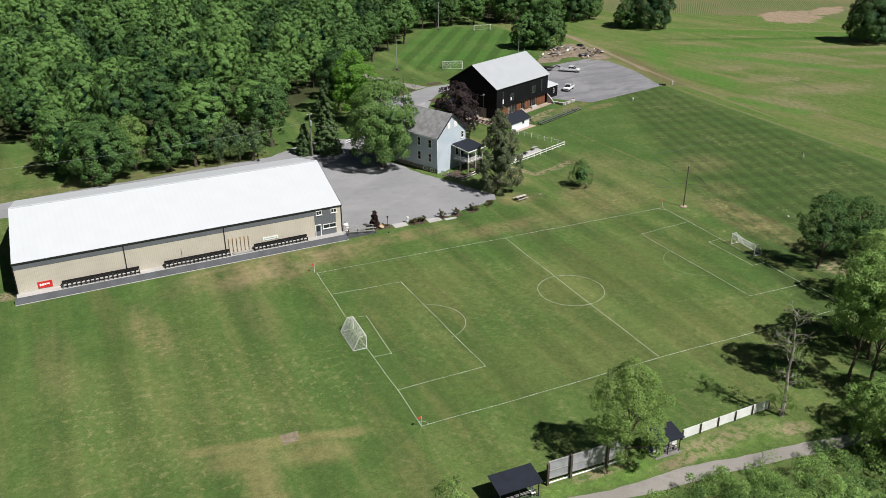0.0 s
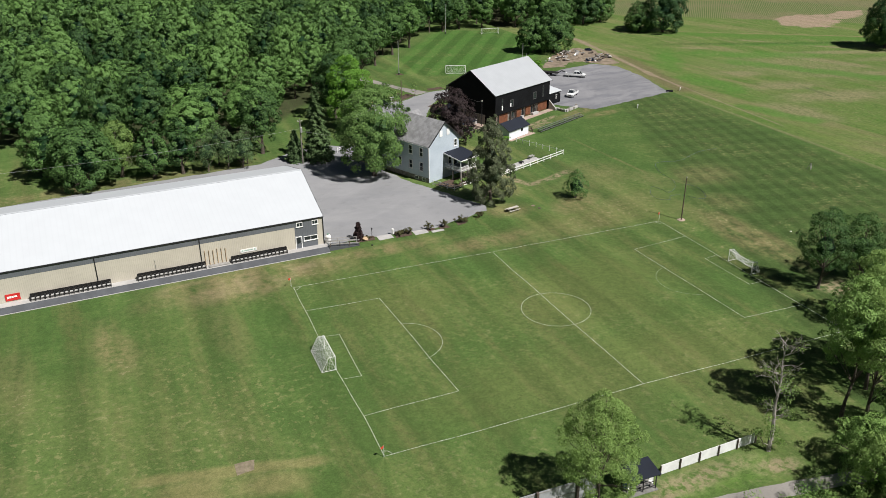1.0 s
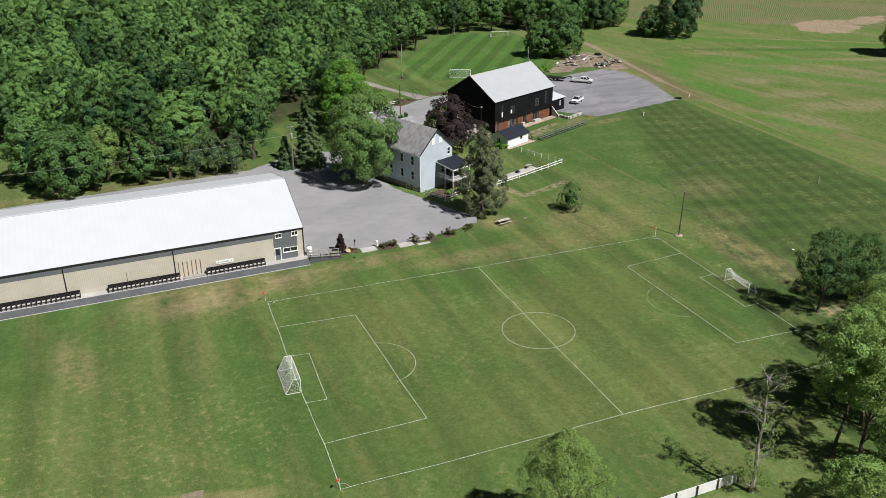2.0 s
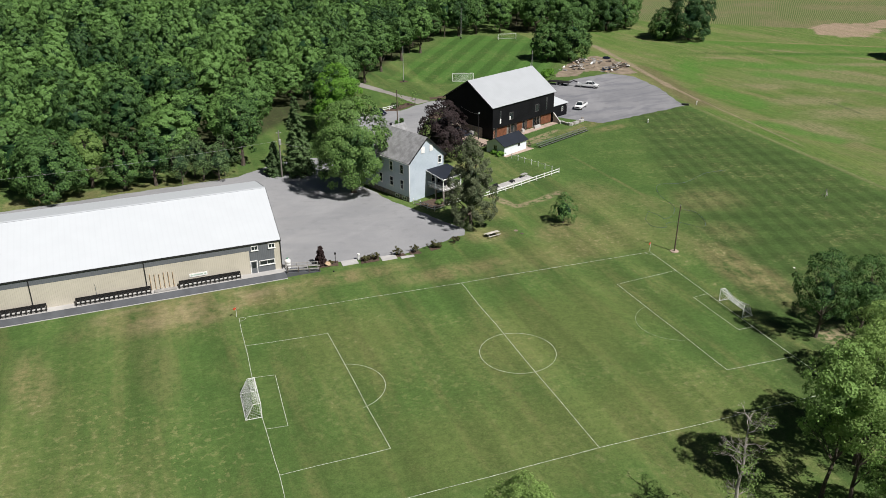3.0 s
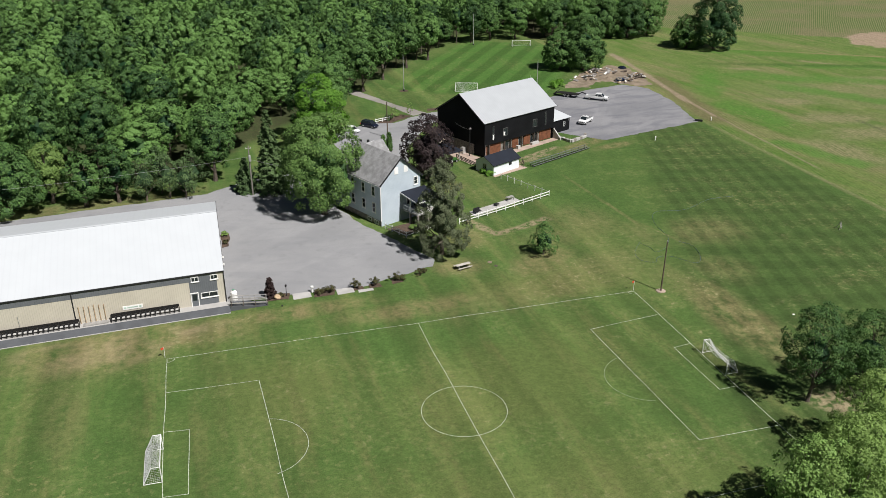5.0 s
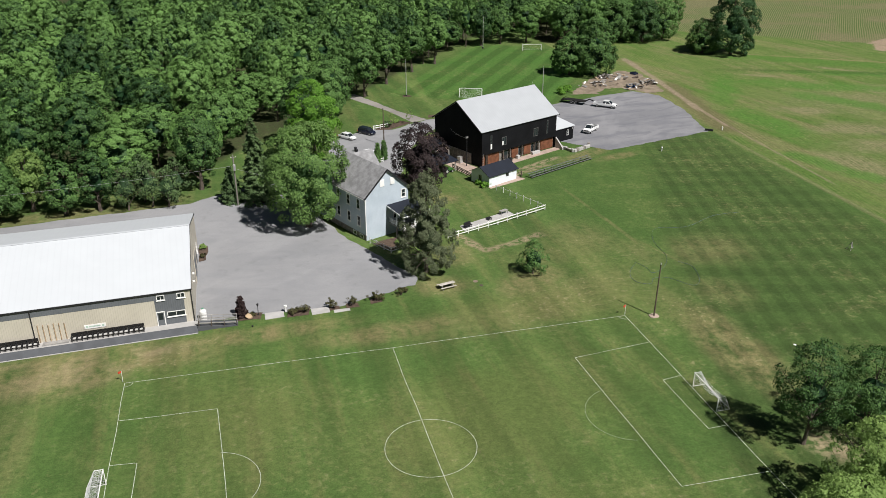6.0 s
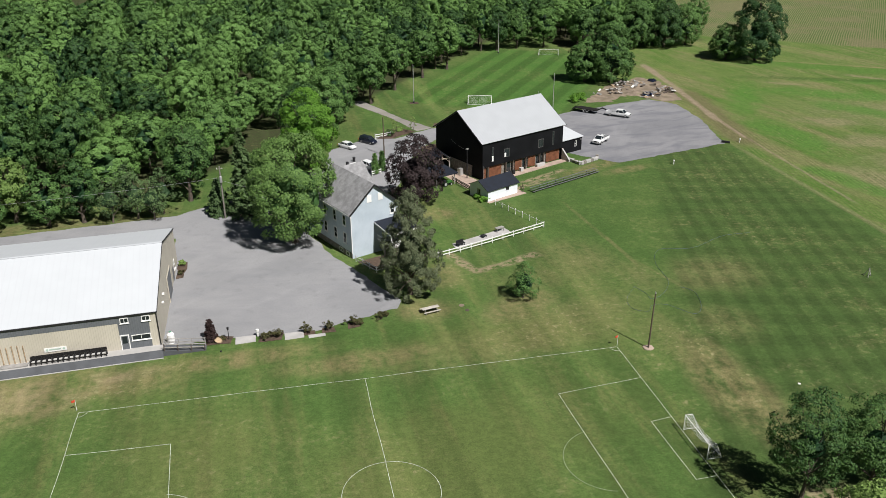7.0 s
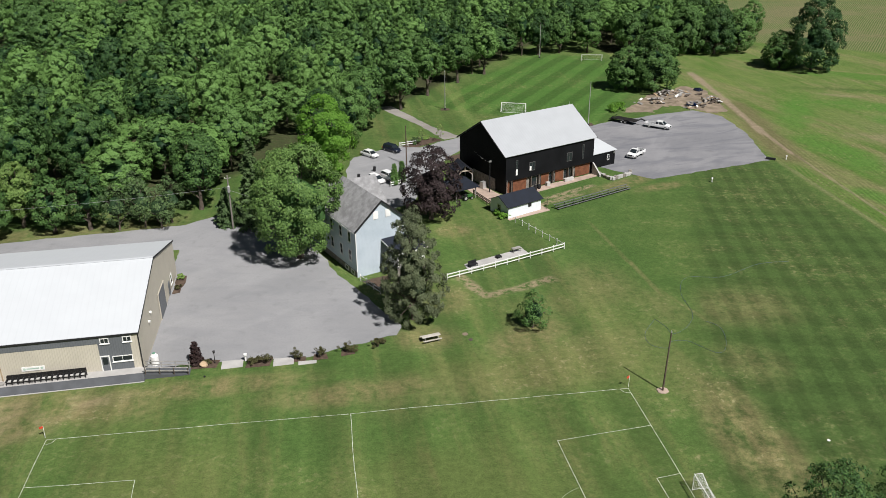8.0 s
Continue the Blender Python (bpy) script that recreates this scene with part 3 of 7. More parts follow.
def paint(pts, width=0.07, z=0.03, closed=False, material=M_LINE):
    bm = bm_new()
    n = len(pts)
    for i in range(n if closed else n - 1):
        a, b = Vector((*pts[i], z)), Vector((*pts[(i + 1) % n], z))
        d = (b - a).normalized()
        s = Vector((-d.y, d.x, 0)) * width / 2
        a, b = a - d * width * 0.3, b + d * width * 0.3
        k = max(1, int((b - a).length / 2.0))
        prev = None
        for j in range(k + 1):
            c = a.lerp(b, j / k)
            wob = noise.noise(c * 0.13) * 0.10
            c = c + s.normalized() * wob
            now = (bm.verts.new(c - s), bm.verts.new(c + s))
            if prev:
                bm.faces.new((prev[0], now[0], now[1], prev[1]))
            prev = now
    solo("field_line", bm, material, "thin white line painted on the turf", "field line", kind="structure")


def arc(cx, cy, r, a0, a1, n=40):
    return [(cx + r * math.cos(radians(a0 + (a1 - a0) * i / n)), cy + r * math.sin(radians(a0 + (a1 - a0) * i / n))) for i in range(n + 1)]


paint([(0, 0), (11.9, 0.2), (23.7, 0.5), (35.6, 1.0), (48.3, 0.9), (70.2, 1.2)])
paint([(0, 45.7), (35.0, 45.6), (69.9, 45.8)])
paint([(0, 0), (0.15, 8.3), (-0.2, 20), (-0.25, 26), (-0.1, 37.4), (0, 45.7)])
paint([(70.2, 1.2), (70.0, 20), (70.0, 37.9), (69.9, 45.8)])
paint([(35.6, 1.0), (35.0, 45.6)])
paint(arc(35.1, 23.1, 5.25, 0, 360, 72)[:-1], closed=True)
paint([(0.15, 8.3), (12.9, 8.8), (11.5, 36.9), (-0.1, 37.35)])
paint([(70.1, 9.7), (59.5, 9.9), (58.35, 36.8), (70.0, 38.0)])
paint([(-0.15, 17.2), (2.5, 17.0), (2.75, 28.6), (-0.2, 28.9)])
paint([(70.0, 18.3), (67.5, 18.2), (67.25, 28.9), (69.95, 29.3)])
paint(arc(10.6, 22.8, 5.4, -75, 77))
paint(arc(60.0, 23.5, 5.4, 106, 254), material=M_FAINT)
for cx, cy, a in ((0, 0, 0), (0, 45.7, -90), (69.9, 45.8, 180), (70.2, 1.2, 90)):
    paint(arc(cx, cy, 1.0, a, a + 90, 8))


# ---- buildings ----
def window(parent, wall, c, w, h, frame_material, bars=(1, 1), name="window", sill=True, edge=0.13):
    """A framed window on a wall. wall: the pose whose x runs along it and whose y points into it; c: its middle (x, z)."""
    x, z = c
    f = bm_new()
    t = min(edge, w * 0.14)
    for x0, x1, z0, z1 in ((-w / 2, -w / 2 + t, -h / 2, h / 2), (w / 2 - t, w / 2, -h / 2, h / 2), (-w / 2 + t, w / 2 - t, h / 2 - t, h / 2), (-w / 2 + t, w / 2 - t, -h / 2, -h / 2 + t)):
        box(f, x + x0, x + x1, -0.06, 0.0, z + z0, z + z1)
    win = part(name, f, frame_material, parent, "", wall)
    g = bm_new()
    nx, nz = bars
    for i in range(nx):
        for k in range(nz):
            px, pz = (w - 2 * t) / nx, (h - 2 * t) / nz
            x0, z0 = x - w / 2 + t + i * px, z - h / 2 + t + k * pz
            box(g, x0 + 0.025, x0 + px - 0.025, -0.03, -0.004, z0 + 0.025, z0 + pz - 0.025)
    part("pane", g, M_GLASS, win, "dark glass pane")
    if nx * nz > 1:
        s = bm_new()
        for i in range(1, nx):
            xx = x - w / 2 + t + i * (w - 2 * t) / nx
            box(s, xx - 0.03, xx + 0.03, -0.045, -0.002, z - h / 2 + t, z + h / 2 - t)
        for k in range(1, nz):
            zz = z - h / 2 + t + k * (h - 2 * t) / nz
            box(s, x - w / 2 + t, x + w / 2 - t, -0.047, -0.002, zz - 0.03, zz + 0.03)
        part("glazing_bar", s, frame_material, win)
    if sill:
        s = bm_new()
        box(s, x - w / 2 - 0.08, x + w / 2 + 0.08, -0.14, 0.0, z - h / 2 - 0.07, z - h / 2 - 0.003)
        part("sill", s, frame_material, win)
    return win


def roof_slope(bm, a, b, c, d, thick=0.12):
    """A roof plane through four corners, with thickness downward."""
    n = (Vector(b) - Vector(a)).cross(Vector(d) - Vector(a)).normalized()
    n = n if n.z > 0 else -n
    up = [Vector(p) for p in (a, b, c, d)]
    hexa(bm, [p - n * thick for p in up], up)


# the long indoor hall: along its front, slope 0.052; x runs left from the corner by the car park
HALL = Matrix(((-0.9987, -0.004, 0, 8.6), (-0.0505, 1.0, 0, 59.0), (0, 0, 1, 0), (0, 0, 0, 1)))
HL, HW, HE, HR, HF = 53.7, 29.3, 5.9, 9.7, 0.78


def hall_bm(bm):
    bmesh.ops.transform(bm, matrix=HALL, verts=bm.verts[:])
    return bm


hall = thing("sports_hall", pose(0, 0, 0), "long beige metal-clad sports hall with a low white roof", "building")
bm = bm_new()
box(bm, 5.1, HL, 0, 0.2, 0.0, HE - 1.1)
part("front_wall", hall_bm(bm), M_BEIGE, hall, "beige ribbed metal front wall")
bm = bm_new()
box(bm, 5.1, HL, -0.02, 0.2, HE - 1.1, HE)
part("fascia_band", hall_bm(bm), M_SLATE, hall, "dark grey metal band under the eave")
bm = bm_new()
box(bm, 1.1, 5.1, -0.01, 0.2, 0.0, HE)
part("entrance_wall", hall_bm(bm), M_SLATE, hall, "slate-grey metal wall round the entrance")
bm = bm_new()
box(bm, 0.0, 1.1, 0, 0.2, 0.0, HE - 0.05)
part("corner_wall", hall_bm(bm), M_BEIGE, hall, "beige ribbed metal corner bay")
bm = bm_new()
box(bm, 0.2, HL - 0.2, HW - 0.2, HW, 0, HE)
part("back_wall", hall_bm(bm), M_BEIGE, hall)
for x0 in (0.0, HL - 0.2):
    bm = bm_new()
    prof = [(0.2, 0), (HW, 0), (HW, HE), (HW / 2, HR), (0.2, HE + 0.06)]
    lo, hi = [bm.verts.new((x0, y, z)) for y, z in prof], [bm.verts.new((x0 + 0.2, y, z)) for y, z in prof]
    bm.faces.new(lo)
    bm.faces.new(hi[::-1])
    for i in range(5):
        j = (i + 1) % 5
        bm.faces.new((lo[i], lo[j], hi[j], hi[i]))
    part("gable_wall", hall_bm(bm), M_BEIGE_S, hall, "beige ribbed metal gable wall")
o = 0.10
k = (HR - HE) / (HW / 2)
for y0, y1 in ((-o, HW / 2), (HW + o, HW / 2)):
    bm = bm_new()
    ze = HE - k * o + 0.14
    roof_slope(bm, (-o, y0, ze), (HL + o, y0, ze), (HL + o, y1, HR + 0.14), (-o, y1, HR + 0.14))
    part("roof_slope", hall_bm(bm), M_ROOFW, hall, "white standing-seam metal roof")
bm = bm_new()
bar(bm, (-o, HW / 2, HR + 0.17), (HL + o, HW / 2, HR + 0.17), 0.4, 0.06)
part("ridge_cap", hall_bm(bm), M_ROOFW, hall)
for y0 in (-o - 0.09, HW + o + 0.01):
    bm = bm_new()
    box(bm, -o, HL + o, y0, y0 + 0.08, HE - k * o - 0.08, HE - k * o + 0.10)
    part("gutter", hall_bm(bm), M_DARKTRIM, hall, "dark eave gutter")
for ya, yb in ((-o, HW / 2), (HW + o, HW / 2)):
    bm = bm_new()
    bar(bm, (-o - 0.03, ya, HE - k * o + 0.05), (-o - 0.03, yb, HR + 0.05), 0.05, 0.24)
    part("barge_board", hall_bm(bm), M_DARKTRIM, hall)
for x0 in (-0.06, 21.1, 37.35, HL + 0.02):
    bm = bm_new()
    soft_box(bm, x0, x0 + 0.13, -0.14, -0.02, HF, HE - 0.1, 0.03)
    part("downpipe", hall_bm(bm), M_DARKTRIM, hall, "dark downpipe")
HALL_WALL = Matrix.Translation((8.6, 59.0, 0)) @ Matrix.Rotation(math.atan2(0.0505, 0.9987), 4, "Z") @ Matrix.Translation((0, -0.01, 0))
for x, z in ((-4.2, 5.15), (-1.43, 5.15)):
    window(hall, HALL_WALL, (x, z), 1.1, 0.8, M_WHITE, (2, 1), edge=0.09)
window(hall, HALL_WALL, (-2.35, HF + 1.6), 2.5, 0.85, M_WHITE, (2, 1), edge=0.09)
bm = bm_new()
for x0, x1, z0, z1 in ((-5.08, -4.96, HF, HF + 2.2), (-4.04, -3.92, HF, HF + 2.2), (-4.96, -4.04, HF + 2.08, HF + 2.2)):
    box(bm, x0, x1, -0.09, 0, z0, z1)
door = part("entrance_door", bm, M_WHITE, hall, "white-framed entrance door with a green glass panel", HALL_WALL)
bm = bm_new()
soft_box(bm, -4.96, -4.04, -0.05, -0.012, HF, HF + 2.08, 0.01)
part("leaf", bm, M_SLATE, door)
bm = bm_new()
box(bm, -4.82, -4.2, -0.06, -0.05, HF + 0.9, HF + 1.95)
part("pane", bm, M_GLASS, door)
bm = bm_new()
tube(bm, (-4.12, -0.11, HF + 1.0), (-4.12, -0.055, HF + 1.0), 0.03)
part("door_handle", bm, M_GALV, door)
# sliding door and side door in the gable toward the car park
GABLE = Matrix.Translation((8.6, 59.0, 0)) @ Matrix.Rotation(radians(90.2), 4, "Z") @ Matrix.Translation((0, -0.02, 0))
bm = bm_new()
for i in range(8):
    soft_box(bm, 14.0, 18.4, -0.08, -0.01, 0.05 + i * 0.5, 0.05 + i * 0.5 + 0.49, 0.015)
part("overhead_door", bm, M_SLATE, hall, "dark grey sectional overhead door", GABLE)
bm = bm_new()
for x0, x1, z0, z1 in ((13.8, 14.0, 0, 4.2), (18.4, 18.6, 0, 4.2), (14.0, 18.4, 4.05, 4.25)):
    box(bm, x0, x1, -0.10, 0, z0, z1)
part("door_frame", bm, M_BEIGE_S, hall, "beige overhead door frame", GABLE)
bm = bm_new()
soft_box(bm, 21.5, 22.6, -0.06, 0, 0.05, 2.2, 0.02)
part("side_door", bm, M_SLATE, hall, "grey side door", GABLE)
window(hall, GABLE, (24.2, 1.7), 1.2, 1.6, M_WHITE, (1, 2))
for x, z in ((7.5, 4.6), (6.0, 4.0)):
    bm = bm_new()
    soft_box(bm, x, x + 0.3, -0.3, 0, z, z + 0.25, 0.04)
    part("wall_light", bm, M_WHITE, hall, "small white wall light", GABLE)
# red panel with white lettering that cannot be read, and a white banner
bm = bm_new()
soft_box(bm, -50.8, -48.7, -0.09, -0.02, 1.05, 2.15, 0.02)
sign = part("red_sign", bm, M_RED, hall, "red sign panel with a white word mark", HALL_WALL)
bm = bm_new()
for i, (dx, w) in enumerate(((0.35, 0.3), (0.72, 0.34), (1.12, 0.3), (1.48, 0.5))):
    box(bm, -50.85 + dx * 0.88, -50.85 + (dx + w) * 0.88, -0.10, -0.092, 1.42 + 0.04 * i, 1.80)
part("word_bar", bm, M_WHITE, sign)
bm = bm_new()
soft_box(bm, -14.7, -11.9, -0.06, -0.01, 1.9, 2.5, 0.01)
banner = part("banner", bm, M_WHITE, hall, "white banner with green marks above the bleacher", HALL_WALL)
bm = bm_new()
for x in (-14.5, -12.4):
    tube(bm, (x + 0.15, -0.075, 2.2), (x + 0.15, -0.062, 2.2), 0.17, seg=10)
box(bm, -14.1, -12.6, -0.07, -0.062, 2.12, 2.3)
part("banner_mark", bm, plain("green_vinyl", (0.42, 0.55, 0.48), 0.6), banner)

# raised walk along the hall, its dark bank, and the railed ramp
bm = bm_new()
box(bm, -0.4, HL + 0.3, -1.5, -0.001, 0, HF)
solo("walkway", hall_bm(bm), M_CONC, "pale concrete walkway raised along the hall front", "walkway", kind="structure")
bm = bm_new()
hexa(bm, [(-0.4, -1.502, 0), (HL + 0.6, -1.502, 0), (HL + 0.6, -2.45, 0), (-0.4, -2.45, 0)], [(-0.4, -1.502, HF - 0.02), (HL + 0.6, -1.502, HF - 0.02), (HL + 0.6, -1.62, HF - 0.04), (-0.4, -1.62, HF - 0.04)])
solo("walkway_bank", hall_bm(bm), M_BANK, "dark asphalt bank below the raised walkway", "bank", kind="structure")
bm = bm_new()
box(bm, -0.4, HL + 0.6, -2.6, -2.452, 0, 0.06)
solo("kerb", hall_bm(bm), M_CONC, "thin pale concrete edging beside the turf", "kerb", kind="structure")
bm = bm_new()
hexa(bm, [(-0.402, -2.0, 0), (-0.402, -0.2, 0), (-6.0, -0.5, 0), (-6.0, -2.0, 0)], [(-0.402, -2.0, HF), (-0.402, -0.2, HF), (-6.0, -0.5, 0.06), (-6.0, -2.0, 0.06)])
solo("ramp", hall_bm(bm), M_BANK, "dark grey ramp down to the car park", "ramp", kind="structure")
for y in (-1.95, -0.45):
    rail = thing("ramp_railing", pose(0, 0, 0), "grey timber railing beside the ramp", "railing", "ramp railings")
    for i in range(4):
        x = -0.6 - i * 1.75
        z = max(0.02, HF * (1 - (-x - 0.4) / 5.6))
        bm = bm_new()
        soft_box(bm, x - 0.06, x + 0.06, y - 0.06, y + 0.06, z, z + 1.12, 0.015, 1)
        part("post", hall_bm(bm), M_TIMBER if y < -1 else M_GREYWOOD, rail)
    for h in (1.12, 0.62):
        bm = bm_new()
        bar(bm, (-0.4, y, HF + h - 0.1), (-5.95, y, h), 0.16 if h > 1 else 0.07, 0.06 if h > 1 else 0.16)
        part("rail", hall_bm(bm), M_GREYWOOD, rail)


M_SEATPAN = plain("pale_grey_seat", (0.46, 0.455, 0.44), 0.5, vary=0.12)


def bleacher(x0, x1):
    """A row of tip-up seats on dark frames, with a dark back board behind."""
    ob = thing("bleacher", pose(0, 0, 0), "row of grey seats in dark frames against the hall wall", "bleacher", "bleachers along the hall")
    n = round((x1 - x0) / 0.69)
    d = (x1 - x0) / n
    for y, z0, z1, name in ((-0.50, HF + 0.62, HF + 1.05, "back_board"), (-0.62, HF + 0.40, HF + 0.48, "rear_beam"), (-1.22, HF + 0.22, HF + 0.34, "front_beam")):
        bm = bm_new()
        soft_box(bm, x0, x1, y - 0.04, y + 0.04, z0, z1, 0.012, 1)
        part(name, hall_bm(bm), M_DARKWOOD, ob)
    for i in range(n):
        a = x0 + i * d
        pan = part("seat", hall_bm(soft_box(bm_new(), a + 0.13, a + d - 0.13, -1.16, -0.74, HF + 0.40, HF + 0.46, 0.02, 1)), M_SEATPAN, ob, "pale grey seat")
        part("seat_back", hall_bm(soft_box(bm_new(), a + 0.13, a + d - 0.13, -0.70, -0.64, HF + 0.46, HF + 0.80, 0.02, 1)), M_DARKWOOD, pan)
    for i in range(n + 1):
        x = x0 + i * d
        bm = bm_new()
        for p, q in (((x, -1.2, HF), (x, -1.2, HF + 0.55)), ((x, -0.6, HF), (x, -0.6, HF + 0.98)), ((x, -1.24, HF + 0.57), (x, -0.56, HF + 0.60)), ((x, -1.2, HF + 0.3), (x, -0.6, HF + 0.3))):
            bar(bm, p, q, 0.11, 0.10)
        part("support_frame", hall_bm(bm), M_DARKTRIM, ob)


for x0, x1 in ((35.6, 47.3), (20.7, 31.5), (6.9, 16.4)):
    bleacher(x0, x1)
for i in range(6):
    bm = bm_new()
    x = 17.1 + 0.68 * i
    soft_box(bm, x, x + 0.10, -0.16, -0.02, HF, HF + 2.6 + 0.08 * (i % 3), 0.02, 1)
    solo("leaning_post", hall_bm(bm), M_ORANGE, "tan timber post leaning on the hall wall", "post", "posts by the hall")
bm = bm_new()
soft_box(bm, 16.8, 20.2, -1.2, -0.35, HF, HF + 0.16, 0.03)
solo("plank_stack", hall_bm(bm), M_GREYWOOD, "low stack of grey planks on the walkway", "planks")
bm = bm_new()
tube(bm, (28.5, -0.06, HF + 0.9), (28.5, -0.06, HF + 2.6), 0.04)
solo("conduit_pipe", hall_bm(bm), M_GALV, "thin grey pipe up the hall wall", "pipe")
tank = thing("storage_tank", pose(9.75, 60.6, 0.0), "upright white plastic tank by the hall corner", "tank")
bm = bm_new()
for z0, z1, r0, r1 in ((0, 1.35, 0.5, 0.5), (1.35, 1.6, 0.5, 0.3), (1.6, 1.72, 0.17, 0.17)):
    tube(bm, (0, 0, z0), (0, 0, z1), r0, r1, 18)
part("vessel", bm, M_WHITE, tank)
bm = bm_new()
tube(bm, (0, 0, 1.72), (0, 0, 1.78), 0.2, 0.2, 14)
part("lid", bm, plain("green_cap", (0.12, 0.30, 0.20), 0.5), tank, "green cap")


# ---- farmhouse ----
HOUSE = pose(37.6, 82.4, 0, 0, 0, 24.4)
house = thing("farmhouse", HOUSE, "tall blue-grey lap-sided farmhouse with a grey shingle roof", "house")
W2, D2, E2, R2 = 9.3, 13.0, 8.3, 12.4
bm = bm_new()
prof = [(0, 0.0), (W2, 0.0), (W2, E2), (W2 / 2, R2), (0, E2)]
lo, hi = [bm.verts.new((x, 0, z)) for x, z in prof], [bm.verts.new((x, D2, z)) for x, z in prof]
bm.faces.new(lo)
bm.faces.new(hi[::-1])
for i in range(5):
    j = (i + 1) % 5
    bm.faces.new((lo[i], lo[j], hi[j], hi[i]))
part("main_wall", bm, M_SIDING, house, "blue-grey lap siding")
bm = bm_new()
box(bm, -0.06, W2 + 0.06, 0.02, D2 + 0.06, 0, 1.0)
part("foundation", bm, M_STONE, house, "rubble stone foundation")
kk = (R2 - E2) / (W2 / 2)
for x0 in (-0.4, W2 + 0.4):
    bm = bm_new()
    roof_slope(bm, (x0, -0.35, E2 - kk * 0.4 + 0.16), (x0, D2 + 0.3, E2 - kk * 0.4 + 0.16), (W2 / 2, D2 + 0.3, R2 + 0.16), (W2 / 2, -0.35, R2 + 0.16), 0.14)
    part("roof_slope", bm, M_SHINGLE, house, "weathered grey shingles")
    bm = bm_new()
    bar(bm, (x0, -0.38, E2 - kk * 0.4), (W2 / 2, -0.38, R2), 0.06, 0.26)
    part("barge_board", bm, M_DARKTRIM, house)
    bm = bm_new()
    box(bm, x0 - 0.06, x0 + 0.06, -0.35, D2 + 0.3, E2 - kk * 0.4 - 0.12, E2 - kk * 0.4 + 0.02)
    part("gutter", bm, M_WHITE, house, "white gutter")
bm = bm_new()
box(bm, -0.07, 0.07, -0.07, 0.07, 0.98, E2 - 0.2)
part("corner_board", bm, M_WHITE, house)
# rear wing across the back
bm = bm_new()
prof = [(10.2, 0.0), (18.0, 0.0), (18.0, 7.6), (14.1, 11.2), (10.2, 7.6)]
lo, hi = [bm.verts.new((0.3, y, z)) for y, z in prof], [bm.verts.new((10.8, y, z)) for y, z in prof]
bm.faces.new(lo[::-1])
bm.faces.new(hi)
for i in range(5):
    j = (i + 1) % 5
    bm.faces.new((lo[i], hi[i], hi[j], lo[j]))
part("rear_wing_wall", bm, M_SIDING, house)
for y0 in (9.8, 18.4):
    bm = bm_new()
    roof_slope(bm, (-0.1, y0, 7.38), (11.2, y0, 7.38), (11.2, 14.1, 11.36), (-0.1, 14.1, 11.36), 0.14)
    part("rear_roof_slope", bm, M_SHINGLE, house)
bm = bm_new()
soft_box(bm, 8.75, 9.15, 15.75, 16.15, 9.4, 11.2, 0.04)
part("chimney", bm, M_DARKTRIM, house, "small dark chimney stack")
SIDE = Matrix.Rotation(radians(-90), 4, "Z") @ Matrix.Translation((0, -0.01, 0))
for v in (-2.2, -5.4, -8.8):
    for z in (3.2, 6.4):
        window(house, SIDE, (v, z), 1.1, 2.0, M_WHITE, (1, 2))
for v in (-1.4, -3.6):
    window(house, SIDE @ Matrix.Translation((0, -0.07, 0)), (v, 0.55), 1.2, 0.8, M_WHITE, (2, 1), sill=False)
FRONT = Matrix.Translation((0, -0.01, 0))
for u in (3.7, 5.9):
    bm = bm_new()
    soft_box(bm, u - 0.45, u + 0.45, -0.07, 0, 9.4, 10.7, 0.02)
    att = part("attic_window", bm, M_WHITE, house, "blind white attic window", FRONT)
    bm = bm_new()
    box(bm, u - 0.4, u + 0.4, -0.09, -0.07, 10.0, 10.08)
    part("meeting_rail", bm, M_WHITE, att)
window(house, FRONT, (8.2, 7.2), 1.0, 1.6, M_WHITE, (1, 2))
window(house, FRONT, (6.4, 3.7), 1.0, 1.9, M_WHITE, (1, 2))
bm = bm_new()
soft_box(bm, 7.6, 8.6, -0.06, 0, 2.35, 4.45, 0.02)
part("porch_door", bm, M_DARKTRIM, house, "dark porch door", FRONT)
# raised porch on the gable side
porch = part("porch_floor", soft_box(bm_new(), 4.9, 9.9, -4.6, -0.02, 2.1, 2.3, 0.03, 1), M_GREYWOOD, house, "raised porch deck")
bm = bm_new()
roof_slope(bm, (4.5, -5.0, 4.95), (10.3, -5.0, 4.95), (10.3, -0.02, 5.75), (4.5, -0.02, 5.75), 0.16)
part("porch_roof", bm, M_DARKROOF, house, "dark shingle porch roof")
bm = bm_new()
for a, b in (((4.5, -5.03, 4.82), (10.3, -5.03, 4.82)), ((4.47, -5.0, 4.82), (4.47, 0, 5.6)), ((10.33, -5.0, 4.82), (10.33, 0, 5.6))):
    bar(bm, a, b, 0.05, 0.22)
part("porch_fascia", bm, M_WHITE, house, "white porch fascia")
for u, v in ((5.0, -4.5), (7.4, -4.5), (9.8, -4.5), (5.0, -2.3), (9.8, -2.3)):
    bm = bm_new()
    soft_box(bm, u - 0.08, u + 0.08, v - 0.08, v + 0.08, 2.3, 4.9 + (v + 5) * 0.15, 0.02, 1)
    part("porch_post", bm, M_WHITE, house, "white porch post")
    bm = bm_new()
    soft_box(bm, u - 0.16, u + 0.16, v - 0.16, v + 0.16, 0, 2.1, 0.03, 1)
    part("porch_pier", bm, M_STONE, house, "stone porch pier")
